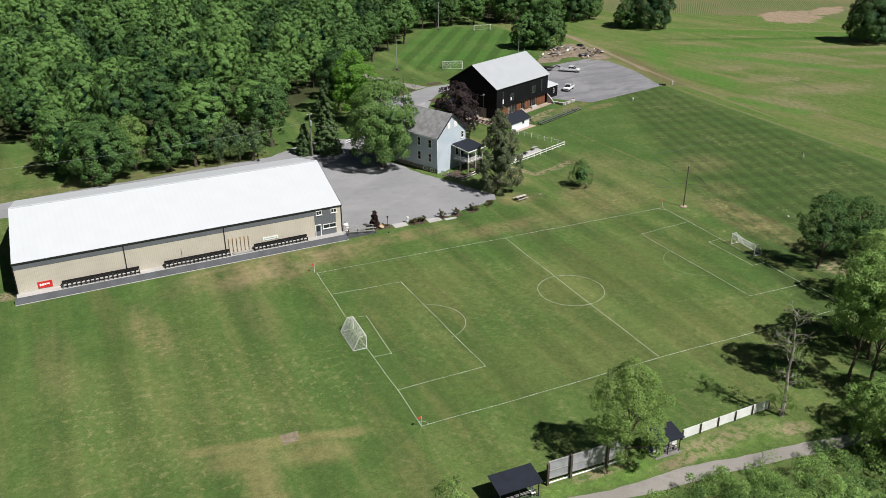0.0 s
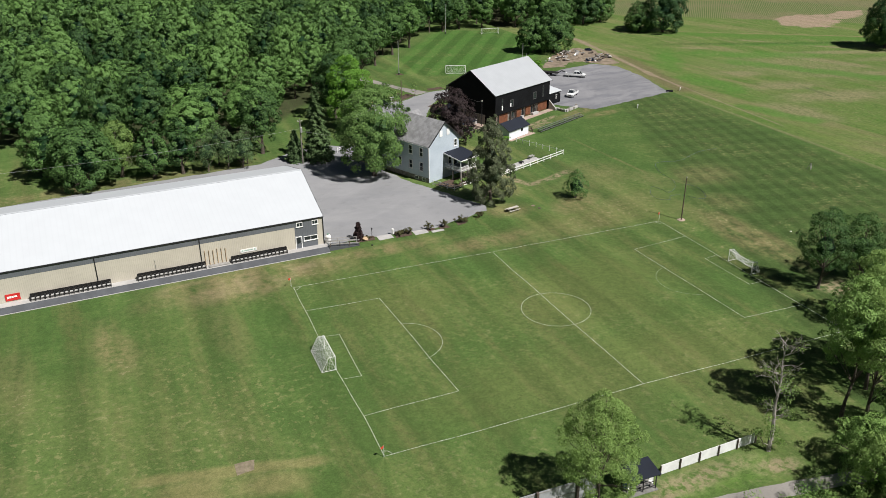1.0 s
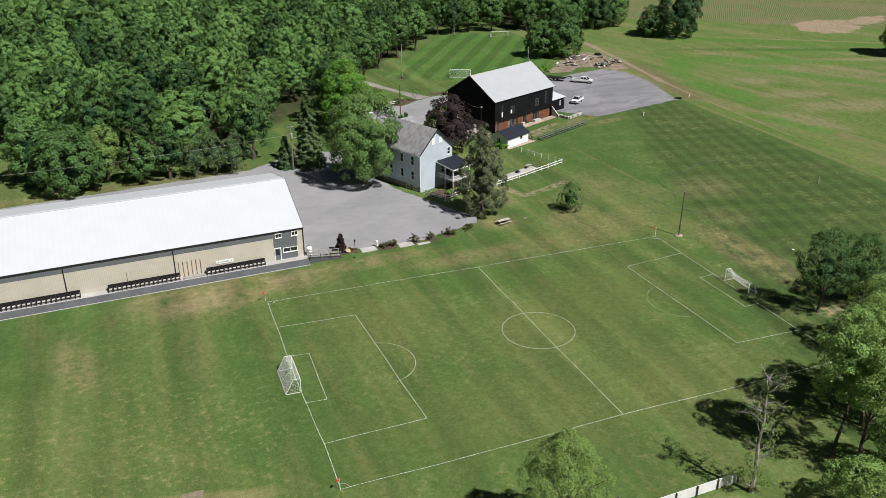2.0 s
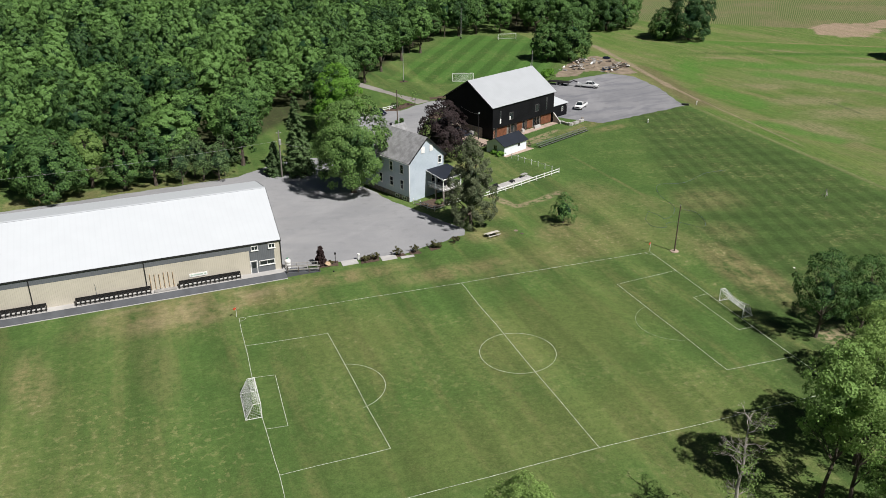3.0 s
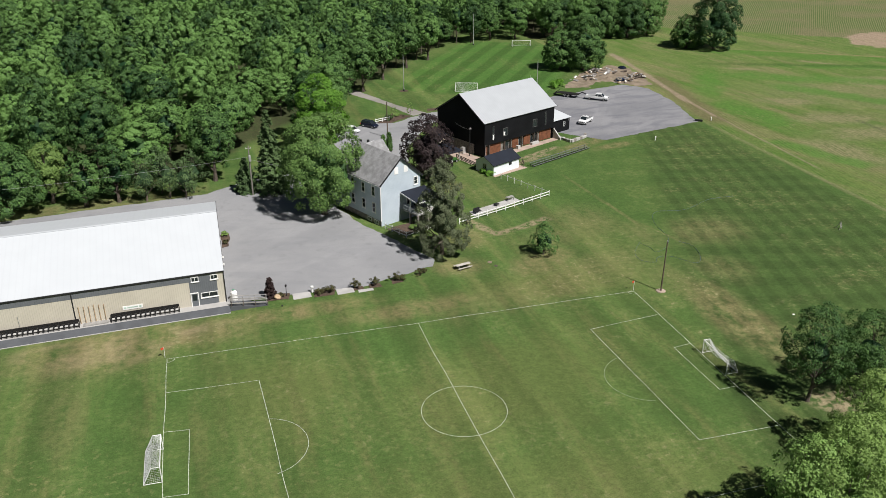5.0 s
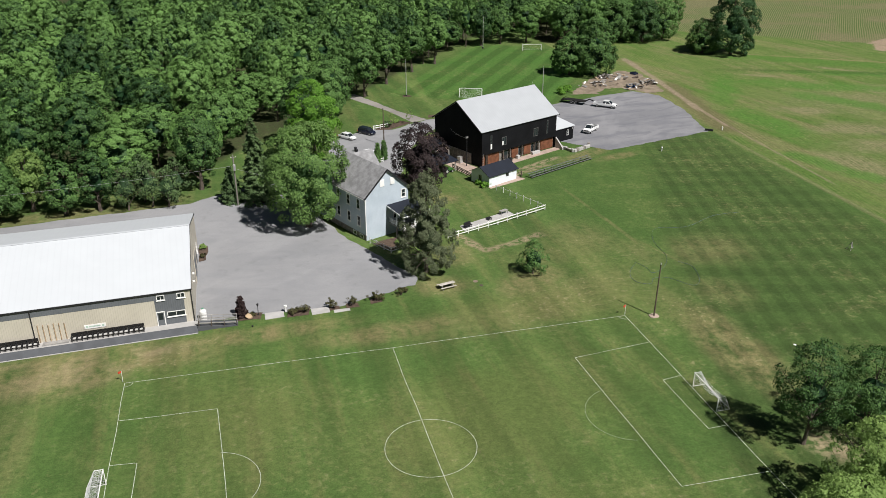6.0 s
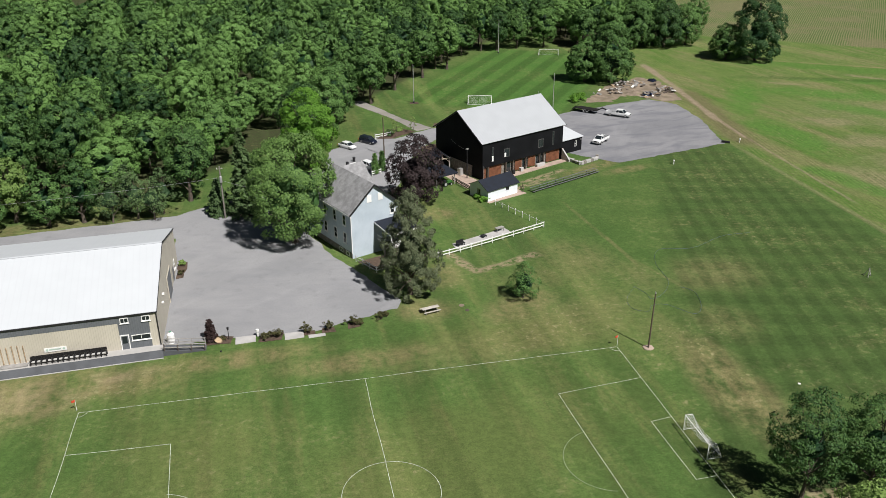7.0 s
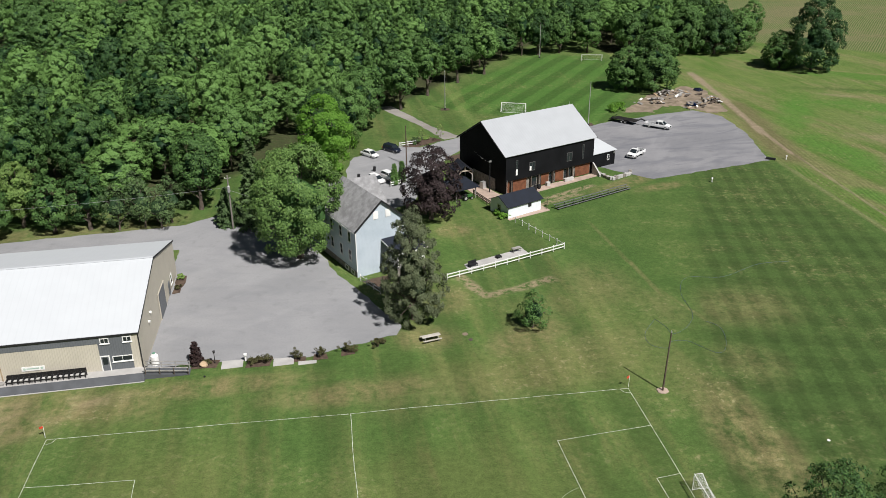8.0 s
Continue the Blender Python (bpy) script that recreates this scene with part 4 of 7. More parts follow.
for p, q in (((5.0, -4.5), (9.8, -4.5)), ((5.0, -4.5), (5.0, 0)), ((9.8, -4.5), (9.8, 0))):
    bm = bm_new()
    L = math.hypot(q[0] - p[0], q[1] - p[1])
    for z in (2.45, 3.2):
        bar(bm, (*p, z), (*q, z), 0.08, 0.07)
    n = int(L / 0.16)
    for i in range(1, n):
        x, y = p[0] + (q[0] - p[0]) * i / n, p[1] + (q[1] - p[1]) * i / n
        box(bm, x - 0.02, x + 0.02, y - 0.02, y + 0.02, 2.45, 3.2)
    part("porch_rail", bm, M_WHITE, house, "white porch balustrade")
bm = bm_new()
for i in range(4):
    box(bm, 5.1, 9.7, -4.46 + 0.0, -4.40, 0.35 + 0.42 * i, 0.43 + 0.42 * i)
for i in range(6):
    box(bm, 5.2 + i * 0.88, 5.28 + i * 0.88, -4.48, -4.40, 0.05, 2.1)
part("lattice", bm, M_TIMBER, house, "brown lattice below the porch")

# ---- black barn ----
BARN = pose(68.6, 115.1, 0, 0, 0, 24.8)
barn = thing("barn", BARN, "black board barn with a pale metal roof and stone-level doors", "barn")
BL, BW, BE, BR, BS = 23.1, 16.4, 8.2, 13.3, 2.75
bm = bm_new()
prof = [(0, 0), (BW, 0), (BW, BE), (BW / 2, BR), (0, BE)]
for x0, x1 in ((0, 0.25), (BL - 0.25, BL)):
    bm = bm_new()
    lo, hi = [bm.verts.new((x0, y, z)) for y, z in prof], [bm.verts.new((x1, y, z)) for y, z in prof]
    bm.faces.new(lo)
    bm.faces.new(hi[::-1])
    for i in range(5):
        j = (i + 1) % 5
        bm.faces.new((lo[i], lo[j], hi[j], hi[i]))
    part("gable_wall", bm, M_BLACKGABLE, barn, "black board gable")
for a in ((0.25, BL - 0.25, 0, 0.25, BS, BE), (0.25, BL - 0.25, BW - 0.25, BW, 0, BE)):
    part("side_wall", box(bm_new(), *a), M_BLACKWALL, barn, "black board side wall")
bm = bm_new()
box(bm, 0.25, BL - 0.25, 0.6, 0.9, 0, BS)
part("lower_wall", bm, M_STONE, barn, "stone lower storey wall")
bk = (BR - BE) / (BW / 2)
for y0 in (-0.4, BW + 0.4):
    bm = bm_new()
    roof_slope(bm, (-0.5, y0, BE - bk * 0.4 + 0.16), (BL + 0.5, y0, BE - bk * 0.4 + 0.16), (BL + 0.5, BW / 2, BR + 0.16), (-0.5, BW / 2, BR + 0.16))
    part("roof_slope", bm, M_BARNROOF, barn, "pale grey metal roof")
    for x0 in (-0.52, BL + 0.52):
        bm = bm_new()
        bar(bm, (x0, y0, BE - bk * 0.4 + 0.02), (x0, BW / 2, BR + 0.02), 0.05, 0.26)
        part("barge_board", bm, M_DARKTRIM, barn)
bm = bm_new()
tube(bm, (BL - 0.2, BW / 2, BR), (BL - 0.2, BW / 2, BR + 0.9), 0.05, 0.03)
part("lightning_rod", bm, M_GALV, barn)
WALLF = Matrix.Translation((0, -0.01, 0))
for x0, x1, kind in ((0.3, 1.3, 0), (2.2, 5.6, 0), (9.4, 11.4, 0), (13.2, 15.4, 0), (18.6, 22.6, 0)):
    n = max(2, int((x1 - x0) / 0.28))
    bm = bm_new()
    for i in range(n):
        a, b = x0 + (x1 - x0) * i / n, x0 + (x1 - x0) * (i + 1) / n
        box(bm, a + 0.004, b - 0.004, 0.44, 0.56 + 0.01 * (i % 2), 0.12, BS - 0.1)
    part("lower_door", bm, M_BROWNDOOR, barn, "red-brown board stable door")
for x in (1.6, 6.6, 8.6, 12.3, 16.4, 17.6):
    bm = bm_new()
    soft_box(bm, x - 0.14, x + 0.14, 0.05, 0.35, 0.1, BS, 0.03, 1)
    part("post", bm, M_TIMBER, barn)
for a, b in ((11.7, 12.1), (12.6, 13.0), (15.7, 16.1), (16.8, 17.3), (7.0, 8.2)):
    bm = bm_new()
    box(bm, a, b, 0.5, 0.58, 0.5, 2.3)
    part("lower_window", bm, M_GLASS, barn, "dark lower window")
for x, z, w, h, n in ((2.7, 5.3, 0.5, 3.1, (1, 4)), (6.6, 4.9, 1.5, 1.9, (2, 1)), (16.4, 5.1, 1.5, 1.9, (2, 1)), (20.1, 5.6, 0.5, 3.1, (1, 4))):
    window(barn, WALLF, (x, z), w, h, M_GREYFRAME, n, sill=False)
for x in (2.68, 6.15):
    bm = bm_new()
    soft_box(bm, x - 0.22, x + 0.22, -0.10, -0.02, 3.75 if x < 5 else 4.1, 4.95, 0.01, 1)
    part("white_panel", bm, M_WHITE, barn, "white panel in a barn opening", WALLF)
bm = bm_new()
slab(bm, [(-0.5, -2.3), (BL + 0.2, -1.7), (BL + 0.2, -0.005), (-0.5, -0.005)], 0.0, 0.12)
part("apron", bm, M_PINKSLAB, barn, "worn pinkish concrete apron")
bm = bm_new()
hexa(bm, [(BL - 0.1, -2.4, 0), (BL + 0.25, -2.4, 0), (BL + 0.25, -0.01, 0), (BL - 0.1, -0.01, 0)], [(BL - 0.1, -2.4, 0.5), (BL + 0.25, -2.4, 0.5), (BL + 0.25, -0.01, 2.6), (BL - 0.1, -0.01, 2.6)])
part("wing_wall", bm, M_CONC, barn, "pale concrete wing wall")
bm = bm_new()
tube(bm, (0.1, -0.35, 0.02), (0.1, -0.35, 3.2), 0.06)
part("downpipe", bm, M_GALV, barn)
annex = thing("barn_annex", BARN @ pose(BL + 0.02, 2.4, 0), "black lean-to annex with a white roof", "shed")
bm = bm_new()
box(bm, 0, 8.6, 0, 6.2, 0, 3.2)
part("wall", bm, M_BLACKWALL, annex)
bm = bm_new()
roof_slope(bm, (0.0, -0.35, 3.35), (8.9, -0.3, 3.35), (8.9, 6.4, 4.25), (0.0, 6.4, 4.25))
part("roof", bm, M_ROOFW, annex, "white metal roof")
bm = bm_new()
hexa(bm, [(0, 0.0, 3.2), (8.6, 0.0, 3.2), (8.6, 6.2, 3.2), (0, 6.2, 3.2)], [(0, 0.0, 3.22), (8.6, 0.0, 3.22), (8.6, 6.2, 4.08), (0, 6.2, 4.08)])
part("upper_wall", bm, M_BLACKWALL, annex)
for x in (1.0, 6.6):
    window(annex, Matrix.Translation((0, -0.01, 0)), (x, 1.9), 0.6, 1.3, M_WHITE if x > 3 else M_DARKTRIM, (1, 2), sill=False)
for x in (0.4, 8.2):
    bm = bm_new()
    soft_box(bm, x - 0.1, x + 0.1, -0.14, -0.02, 2.5, 2.9, 0.03)
    part("wall_light", bm, M_GALV, annex)

M_PALEFRAME = plain("pale_timber_frame", (0.46, 0.40, 0.33), 0.8, vary=0.2, scale=1.0, fine=12)
# gabled entrance porch and lean-to on the barn's end
part("end_stone_wall", box(bm_new(), -0.16, -0.004, 3.4, 11.2, 0, 2.5), M_STONE, barn, "grey stone lower wall of the barn end")
gate = thing("barn_entrance", BARN @ pose(-4.4, 10.6, 0, 0, 0, -14), "small gabled entrance porch with a pale timber front", "porch")
for sd in (-1, 1):
    bm = bm_new()
    roof_slope(bm, (1.6 + sd * 2.0, -0.5, 2.55), (1.6 + sd * 2.0, 4.6, 2.55), (1.6, 4.6, 4.15), (1.6, -0.5, 4.15))
    part("roof_slope", bm, M_DARKROOF, gate, "dark metal roof")
    for y in (0.0, 4.2):
        bm = bm_new()
        soft_box(bm, 1.6 + sd * 1.6 - 0.12, 1.6 + sd * 1.6 + 0.12, y - 0.12, y + 0.12, 0, 2.8, 0.02, 1)
        part("post", bm, M_GREYWOOD, gate)
    for k in range(5):
        bm = bm_new()
        y = -0.3 + 1.15 * k
        bar(bm, (1.6 + sd * 2.0, y, 2.62), (1.6, y, 4.22), 0.05, 0.05)
        part("roof_batten", bm, M_DARKTRIM, gate)
bm = bm_new()
bar(bm, (-0.1, 0.0, 2.75), (3.3, 0.0, 2.75), 0.2)
for sd in (-1, 1):
    bar(bm, (1.6 + sd * 1.7, 0.0, 2.7), (1.6, 0.0, 3.95), 0.16, 0.2)
    bar(bm, (1.6 + sd * 1.5, 0.0, 2.0), (1.6 + sd * 0.7, 0.0, 2.7), 0.12)
bar(bm, (1.6, 0.0, 2.8), (1.6, 0.0, 3.9), 0.12)
part("truss", bm, M_PALEFRAME, gate, "pale timber truss")
lean = thing("lean_to", pose(58.3, 112.8, 0, 0, 0, 24.8), "open timber lean-to beside the barn yard", "shelter")
for x, y in ((0, 0), (4.6, 0), (0, 4.2), (4.6, 4.2)):
    bm = bm_new()
    soft_box(bm, x - 0.09, x + 0.09, y - 0.09, y + 0.09, 0, 2.5 + y * 0.1, 0.02, 1)
    part("post", bm, M_GREYWOOD, lean)
bm = bm_new()
roof_slope(bm, (-0.6, -0.6, 2.5), (5.2, -0.6, 2.5), (5.2, 4.8, 3.05), (-0.6, 4.8, 3.05))
part("roof", bm, M_DARKROOF, lean, "dark flat roof")
bm = bm_new()
bar(bm, (-0.3, 0, 2.42), (4.9, 0, 2.42), 0.12, 0.18)
bar(bm, (-0.3, 4.2, 2.85), (4.9, 4.2, 2.85), 0.12, 0.18)
part("beam", bm, M_GREYWOOD, lean)

# white shed
M_SHEDWALL = plain("cool_white_siding", (0.70, 0.74, 0.78), 0.6, vary=0.06, scale=0.6, fine=5)
shed = thing("shed", pose(66.6, 102.9, 0, 0, 0, 27.0), "small white shed with a dark blue-black roof", "shed")
SL, SW = 8.0, 5.4
bm = bm_new()
prof = [(0, 0), (SW, 0), (SW, 2.35), (SW / 2, 3.75), (0, 2.35)]
lo, hi = [bm.verts.new((0, y, z)) for y, z in prof], [bm.verts.new((SL, y, z)) for y, z in prof]
bm.faces.new(lo)
bm.faces.new(hi[::-1])
for i in range(5):
    j = (i + 1) % 5
    bm.faces.new((lo[i], lo[j], hi[j], hi[i]))
part("wall", bm, M_SHEDWALL, shed)
for y0 in (-0.35, SW + 0.35):
    bm = bm_new()
    z0 = 2.35 - 0.35 * 1.4 / (SW / 2) + 0.12
    roof_slope(bm, (-0.35, y0, z0), (SL + 0.35, y0, z0), (SL + 0.35, SW / 2, 3.87), (-0.35, SW / 2, 3.87), 0.1)
    part("roof_slope", bm, M_DARKROOF, shed, "dark roof")
bm = bm_new()
soft_box(bm, 4.8, 5.6, -0.06, 0.0, 1.3, 2.0, 0.02)
part("hatch", bm, M_DARKTRIM, shed, "dark hatch under the eave")
window(shed, Matrix.Rotation(radians(-90), 4, "Z") @ Matrix.Translation((0, -0.01, 0)), (-2.7, 1.5), 1.1, 1.3, M_GALV, (2, 1), sill=False)
bm = bm_new()
slab(bm, [(-0.3, -0.8), (SL + 1.3, -1.4), (SL + 1.5, 1.5), (SL + 0.03, 1.5), (SL + 0.03, -0.03), (-0.3, -0.03)], 0, 0.05)
part("slab", bm, M_PINKSLAB, shed, "worn concrete edge slab")


# ---- trees ----
def leaf_mesh(name, clumps, per, size, material, seed, outward=0.5, up=0.2, flat=0.8, centre=(0, 0, 0), dome=0.75):
    """Leaf sprays scattered through clumps (x, y, z, radius): small three-cornered blades, turned outward from clump and crown."""
    r = np.random.default_rng(seed)
    c = np.asarray(clumps, float)
    n = len(c) * per * 2
    which = np.repeat(np.arange(len(c)), per * 2)
    d = r.normal(size=(n, 3))
    d[:, 2] += 0.35
    d /= np.linalg.norm(d, axis=1)[:, None]
    rad = c[which, 3] * r.uniform(0.25, 1.15, n) ** 0.5
    off = d * rad[:, None]
    off[:, 2] *= flat
    p = c[which, :3] + off
    out = p - np.asarray(centre)
    out /= np.linalg.norm(out, axis=1)[:, None] + 1e-6
    if c.shape[1] == 7:
        own = p - c[which, 4:7]
        out = out * 0.45 + own / (np.linalg.norm(own, axis=1)[:, None] + 1e-6) * 0.7
    nrm = d * outward + out * dome + np.array([0, 0, up]) + r.normal(size=(n, 3)) * 0.5
    return blades(p, nrm, size * 0.74 * r.uniform(0.55, 1.3, n), r)


def blades(p, nrm, s, r):
    nrm = nrm / (np.linalg.norm(nrm, axis=1)[:, None] + 1e-6)
    a = np.cross(nrm, r.normal(size=p.shape))
    a /= np.linalg.norm(a, axis=1)[:, None] + 1e-6
    b = np.cross(nrm, a)
    s = s[:, None]
    return np.stack([p - a * s * 0.62 - b * s * 0.3, p + a * s * 0.62 - b * s * 0.3, p + b * s * 0.75], 1).reshape(-1, 3)


def crown_shape(f, R, pointed, widest=0.40):
    """The crown's half width at the part f of its height: round, or drawn to a point."""
    f = np.clip(f, 0.0, 1.0)
    up = np.sqrt(np.clip(1 - ((f - widest) / (1 - widest)) ** 2, 0, 1))
    cone = np.clip((1 - f) / (1 - widest), 0, 1) ** 0.85
    down = np.sqrt(np.clip(1 - 0.72 * ((widest - f) / widest) ** 2, 0, 1))
    return R * np.where(f > widest, up * (1 - pointed) + cone * pointed, down)


def crown_lobes(r, H, base, R, lobes, size, pointed=0.0, widest=0.40, uneven=0.14):
    """Boughs over a crown: x, y, z, radius and the way that each one faces."""
    i = np.arange(lobes) + 0.5
    f = 0.04 + 0.94 * (i / lobes) ** 0.92
    a = i * 2.39996 + r.uniform(0, 6.283) + r.normal(size=lobes) * 0.35
    rad = size * R * r.uniform(0.75, 1.25, lobes) * (1 - pointed * 0.45 * f)
    wide = np.maximum(crown_shape(f, R, pointed, widest) - rad * 0.62, 0.05) * r.uniform(1 - uneven * 1.6, 1 + uneven, lobes)
    z = base + (H - base) * f - rad * 0.55 * (f - 0.35) + r.normal(size=lobes) * 0.03 * (H - base)
    out = np.stack([np.cos(a) * (0.25 + wide / R), np.sin(a) * (0.25 + wide / R), (f - widest) * 1.5 + 0.1], 1)
    out /= np.linalg.norm(out, axis=1)[:, None]
    return np.stack([np.cos(a) * wide, np.sin(a) * wide, z, rad], 1), out


def crown_leaves(r, lobes, out, leaf, cover, squash=0.85, fuzz=0.40, droop=0.0):
    """Leaf sprays over the outer side of every bough, none inside its neighbours."""
    per = np.maximum(12, (cover * 7.5 * (lobes[:, 3] / leaf) ** 2).astype(int))
    which = np.repeat(np.arange(len(lobes)), per)
    n = len(which)
    d = r.normal(size=(n, 3)) + out[which] * 0.9 + np.array([0, 0, 0.25])
    d /= np.linalg.norm(d, axis=1)[:, None]
    k = lobes[which, 3] * (0.72 + 0.42 * r.uniform(0, 1, n) ** 1.5)
    p = lobes[which, :3] + d * k[:, None] * np.array([1, 1, squash])
    p[:, 2] -= droop * r.uniform(0, 1, n) * lobes[which, 3]
    keep = np.ones(n, bool)
    for j in range(len(lobes)):
        q = (p - lobes[j, :3]) / np.array([1, 1, squash])
        keep &= (which == j) | ((q * q).sum(1) > (lobes[j, 3] * 0.78) ** 2)
    p, d, which = p[keep], d[keep], which[keep]
    p[:, 2] = np.maximum(p[:, 2], 0.15)
    nrm = d * 0.55 + out[which] * 0.6 + np.array([0, 0, 0.15]) + r.normal(size=p.shape) * fuzz
    return blades(p, nrm, leaf * r.uniform(0.5, 1.25, len(p)), r)


def crown_core(r, H, base, R, k, pointed=0.0, widest=0.40, rings=7, seg=10):
    """An added inner body that closes a crown's gaps: closed, lumpy, well inside the leaves, tinted dark as painted
    shade.
    """
    f = np.linspace(0.0, 1.0, rings)
    rows = []
    for j in range(rings):
        a = np.arange(seg) * 2 * math.pi / seg + j * 0.3
        w = crown_shape(f[j], R, pointed, widest) * k * r.uniform(0.82, 1.12, seg) * (0.15 if j in (0, rings - 1) else 1)
        z = base + (H - base) * (0.42 + (f[j] - 0.5) * k) + r.normal(size=seg) * 0.1
        rows.append(np.stack([np.cos(a) * w, np.sin(a) * w, z], 1))
    tris = []
    for a, b in zip(rows, rows[1:]):
        for i in range(seg):
            j = (i + 1) % seg
            tris += [a[i], a[j], b[j], a[i], b[j], b[i]]
    return np.array(tris)


def quads(name, verts, material, tint=None):
    """A mesh of loose three-cornered blades."""
    me = bpy.data.meshes.new(name)
    n = len(verts) // 3
    me.vertices.add(n * 3)
    me.vertices.foreach_set("co", verts.astype(np.float32).ravel())
    me.loops.add(n * 3)
    me.loops.foreach_set("vertex_index", np.arange(n * 3, dtype=np.int32))
    me.polygons.add(n)
    me.polygons.foreach_set("loop_start", np.arange(0, n * 3, 3, dtype=np.int32))
    tint = np.full(n * 3, 0.45) if tint is None else tint
    if len(tint):
        at = me.attributes.new("tint", "FLOAT", "POINT")
        at.data.foreach_set("value", tint.astype(np.float32))
    me.update()
    me.validate()
    me.materials.append(material)
    return me


def tree_trunk(bm, r, H, base, girth, clumps, limbs=9):
    x, y, z, w = 0.0, 0.0, -0.05, girth
    steps = 6
    pts = [(x, y, z, w * 1.35)]
    for i in range(steps):
        x, y, z = x + r.normal() * 0.12, y + r.normal() * 0.12, z + H * 0.82 / steps
        w = girth * (1 - 0.85 * (i + 1) / steps)
        pts.append((x, y, z, w))
    for a, b in zip(pts, pts[1:]):
        tube(bm, a[:3], b[:3], a[3], b[3], 7)
    pick = r.permutation(len(clumps))[:limbs]
    for i in pick:
        c = clumps[i]
        t = min(len(pts) - 2, max(1, int((c[2] * 0.6) / (H * 0.82) * steps)))
        a = pts[t]
        mid = ((a[0] + c[0]) / 2, (a[1] + c[1]) / 2, (a[2] + c[2]) / 2 + 0.2)
        tube(bm, a[:3], mid, a[3] * 0.5, a[3] * 0.3, 5)
        tube(bm, mid, c[:3], a[3] * 0.3, 0.03, 5)


def tree(at, H, R, base, label, material=None, seed=1, leaf=0.3, lobes=40, size=0.30, cover=1.0, core=0.66, girth=0.28, bark=None, pointed=0.0, widest=0.40, uneven=0.14, fuzz=0.40, droop=0.0, tint=0.45, group="", limbs=9, name="tree"):
    r = np.random.default_rng(seed)
    ob = thing(name, pose(at[0], at[1], 0, 0, 0, seed * 37 % 360), label, "tree", group)
    lb, out = crown_lobes(r, H, base, R, lobes, size, pointed, widest, uneven)
    bm = bm_new()
    tree_trunk(bm, r, H, base, girth, lb.tolist(), limbs)
    part("trunk", bm, bark or M_BARK, ob)
    v = crown_leaves(r, lb, out, leaf, cover, fuzz=fuzz, droop=droop)
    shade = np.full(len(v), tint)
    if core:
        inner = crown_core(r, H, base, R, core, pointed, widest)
        # core tint lowered by 0.6: the crown's inner shade put into its colour
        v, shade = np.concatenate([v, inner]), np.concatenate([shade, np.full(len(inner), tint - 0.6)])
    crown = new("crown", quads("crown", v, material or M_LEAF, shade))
    crown.parent = ob
    return ob


def conifer(at, H, R, base, label, material=None, seed=1, leaf=0.4, girth=0.25, droop=0.35, tiers=22, per=26, name="conifer_tree", group="", thin=1.0):
    r = np.random.default_rng(seed)
    ob = thing(name, pose(at[0], at[1], 0, 0, 0, seed * 53 % 360), label, "tree", group)
    bm = bm_new()
    tube(bm, (0, 0, -0.05), (0, 0, H * 0.97), girth, 0.03, 8)
    cl = []
    for t in range(tiers):
        f = (t + 0.5) / tiers
        z = base + (H - base) * f
        rr = R * (1 - f) ** thin * r.uniform(0.8, 1.1) + 0.15
        m = max(3, int(9 * (1 - f) + 2))
        a0 = r.uniform(0, 6.28)
        for i in range(m):
            a = a0 + i * 6.283 / m + r.normal() * 0.2
            L = rr * r.uniform(0.7, 1.15)
            tip = (math.cos(a) * L, math.sin(a) * L, z - droop * L)
            tube(bm, (0, 0, z), tip, 0.05, 0.015, 4)
            for q in (0.35, 0.62, 0.9):
                cl.append((tip[0] * q, tip[1] * q, z - droop * L * q * q - 0.1, max(0.22, 0.24 * L * (1.15 - 0.4 * q))))
    part("trunk", bm, M_BARK, ob)
    v = leaf_mesh("crown", cl, per, leaf, material, seed + 300, outward=0.4, up=0.25, flat=0.65, centre=(0, 0, base))
    crown = new("crown", quads("crown", v, material or M_NEEDLE))
    crown.parent = ob
    return ob


GREEN = "broad green leafy tree at the edge of the wood"
# the wood behind: one body of crowns
WOOD = [(-175, 152), (-46, 145), (-38, 121), (2, 119), (9, 122), (16, 131), (21, 148), (29, 164), (39, 175), (55, 189), (66, 206), (85, 226), (98, 247), (130, 252), (152, 243), (190, 250), (190, 345), (-175, 345)]


def inside(x, y, poly):
    hit = False
    for (x0, y0), (x1, y1) in zip(poly, poly[1:] + poly[:1]):
        if (y0 > y) != (y1 > y) and x < (x1 - x0) * (y - y0) / (y1 - y0) + x0:
            hit = not hit
    return hit


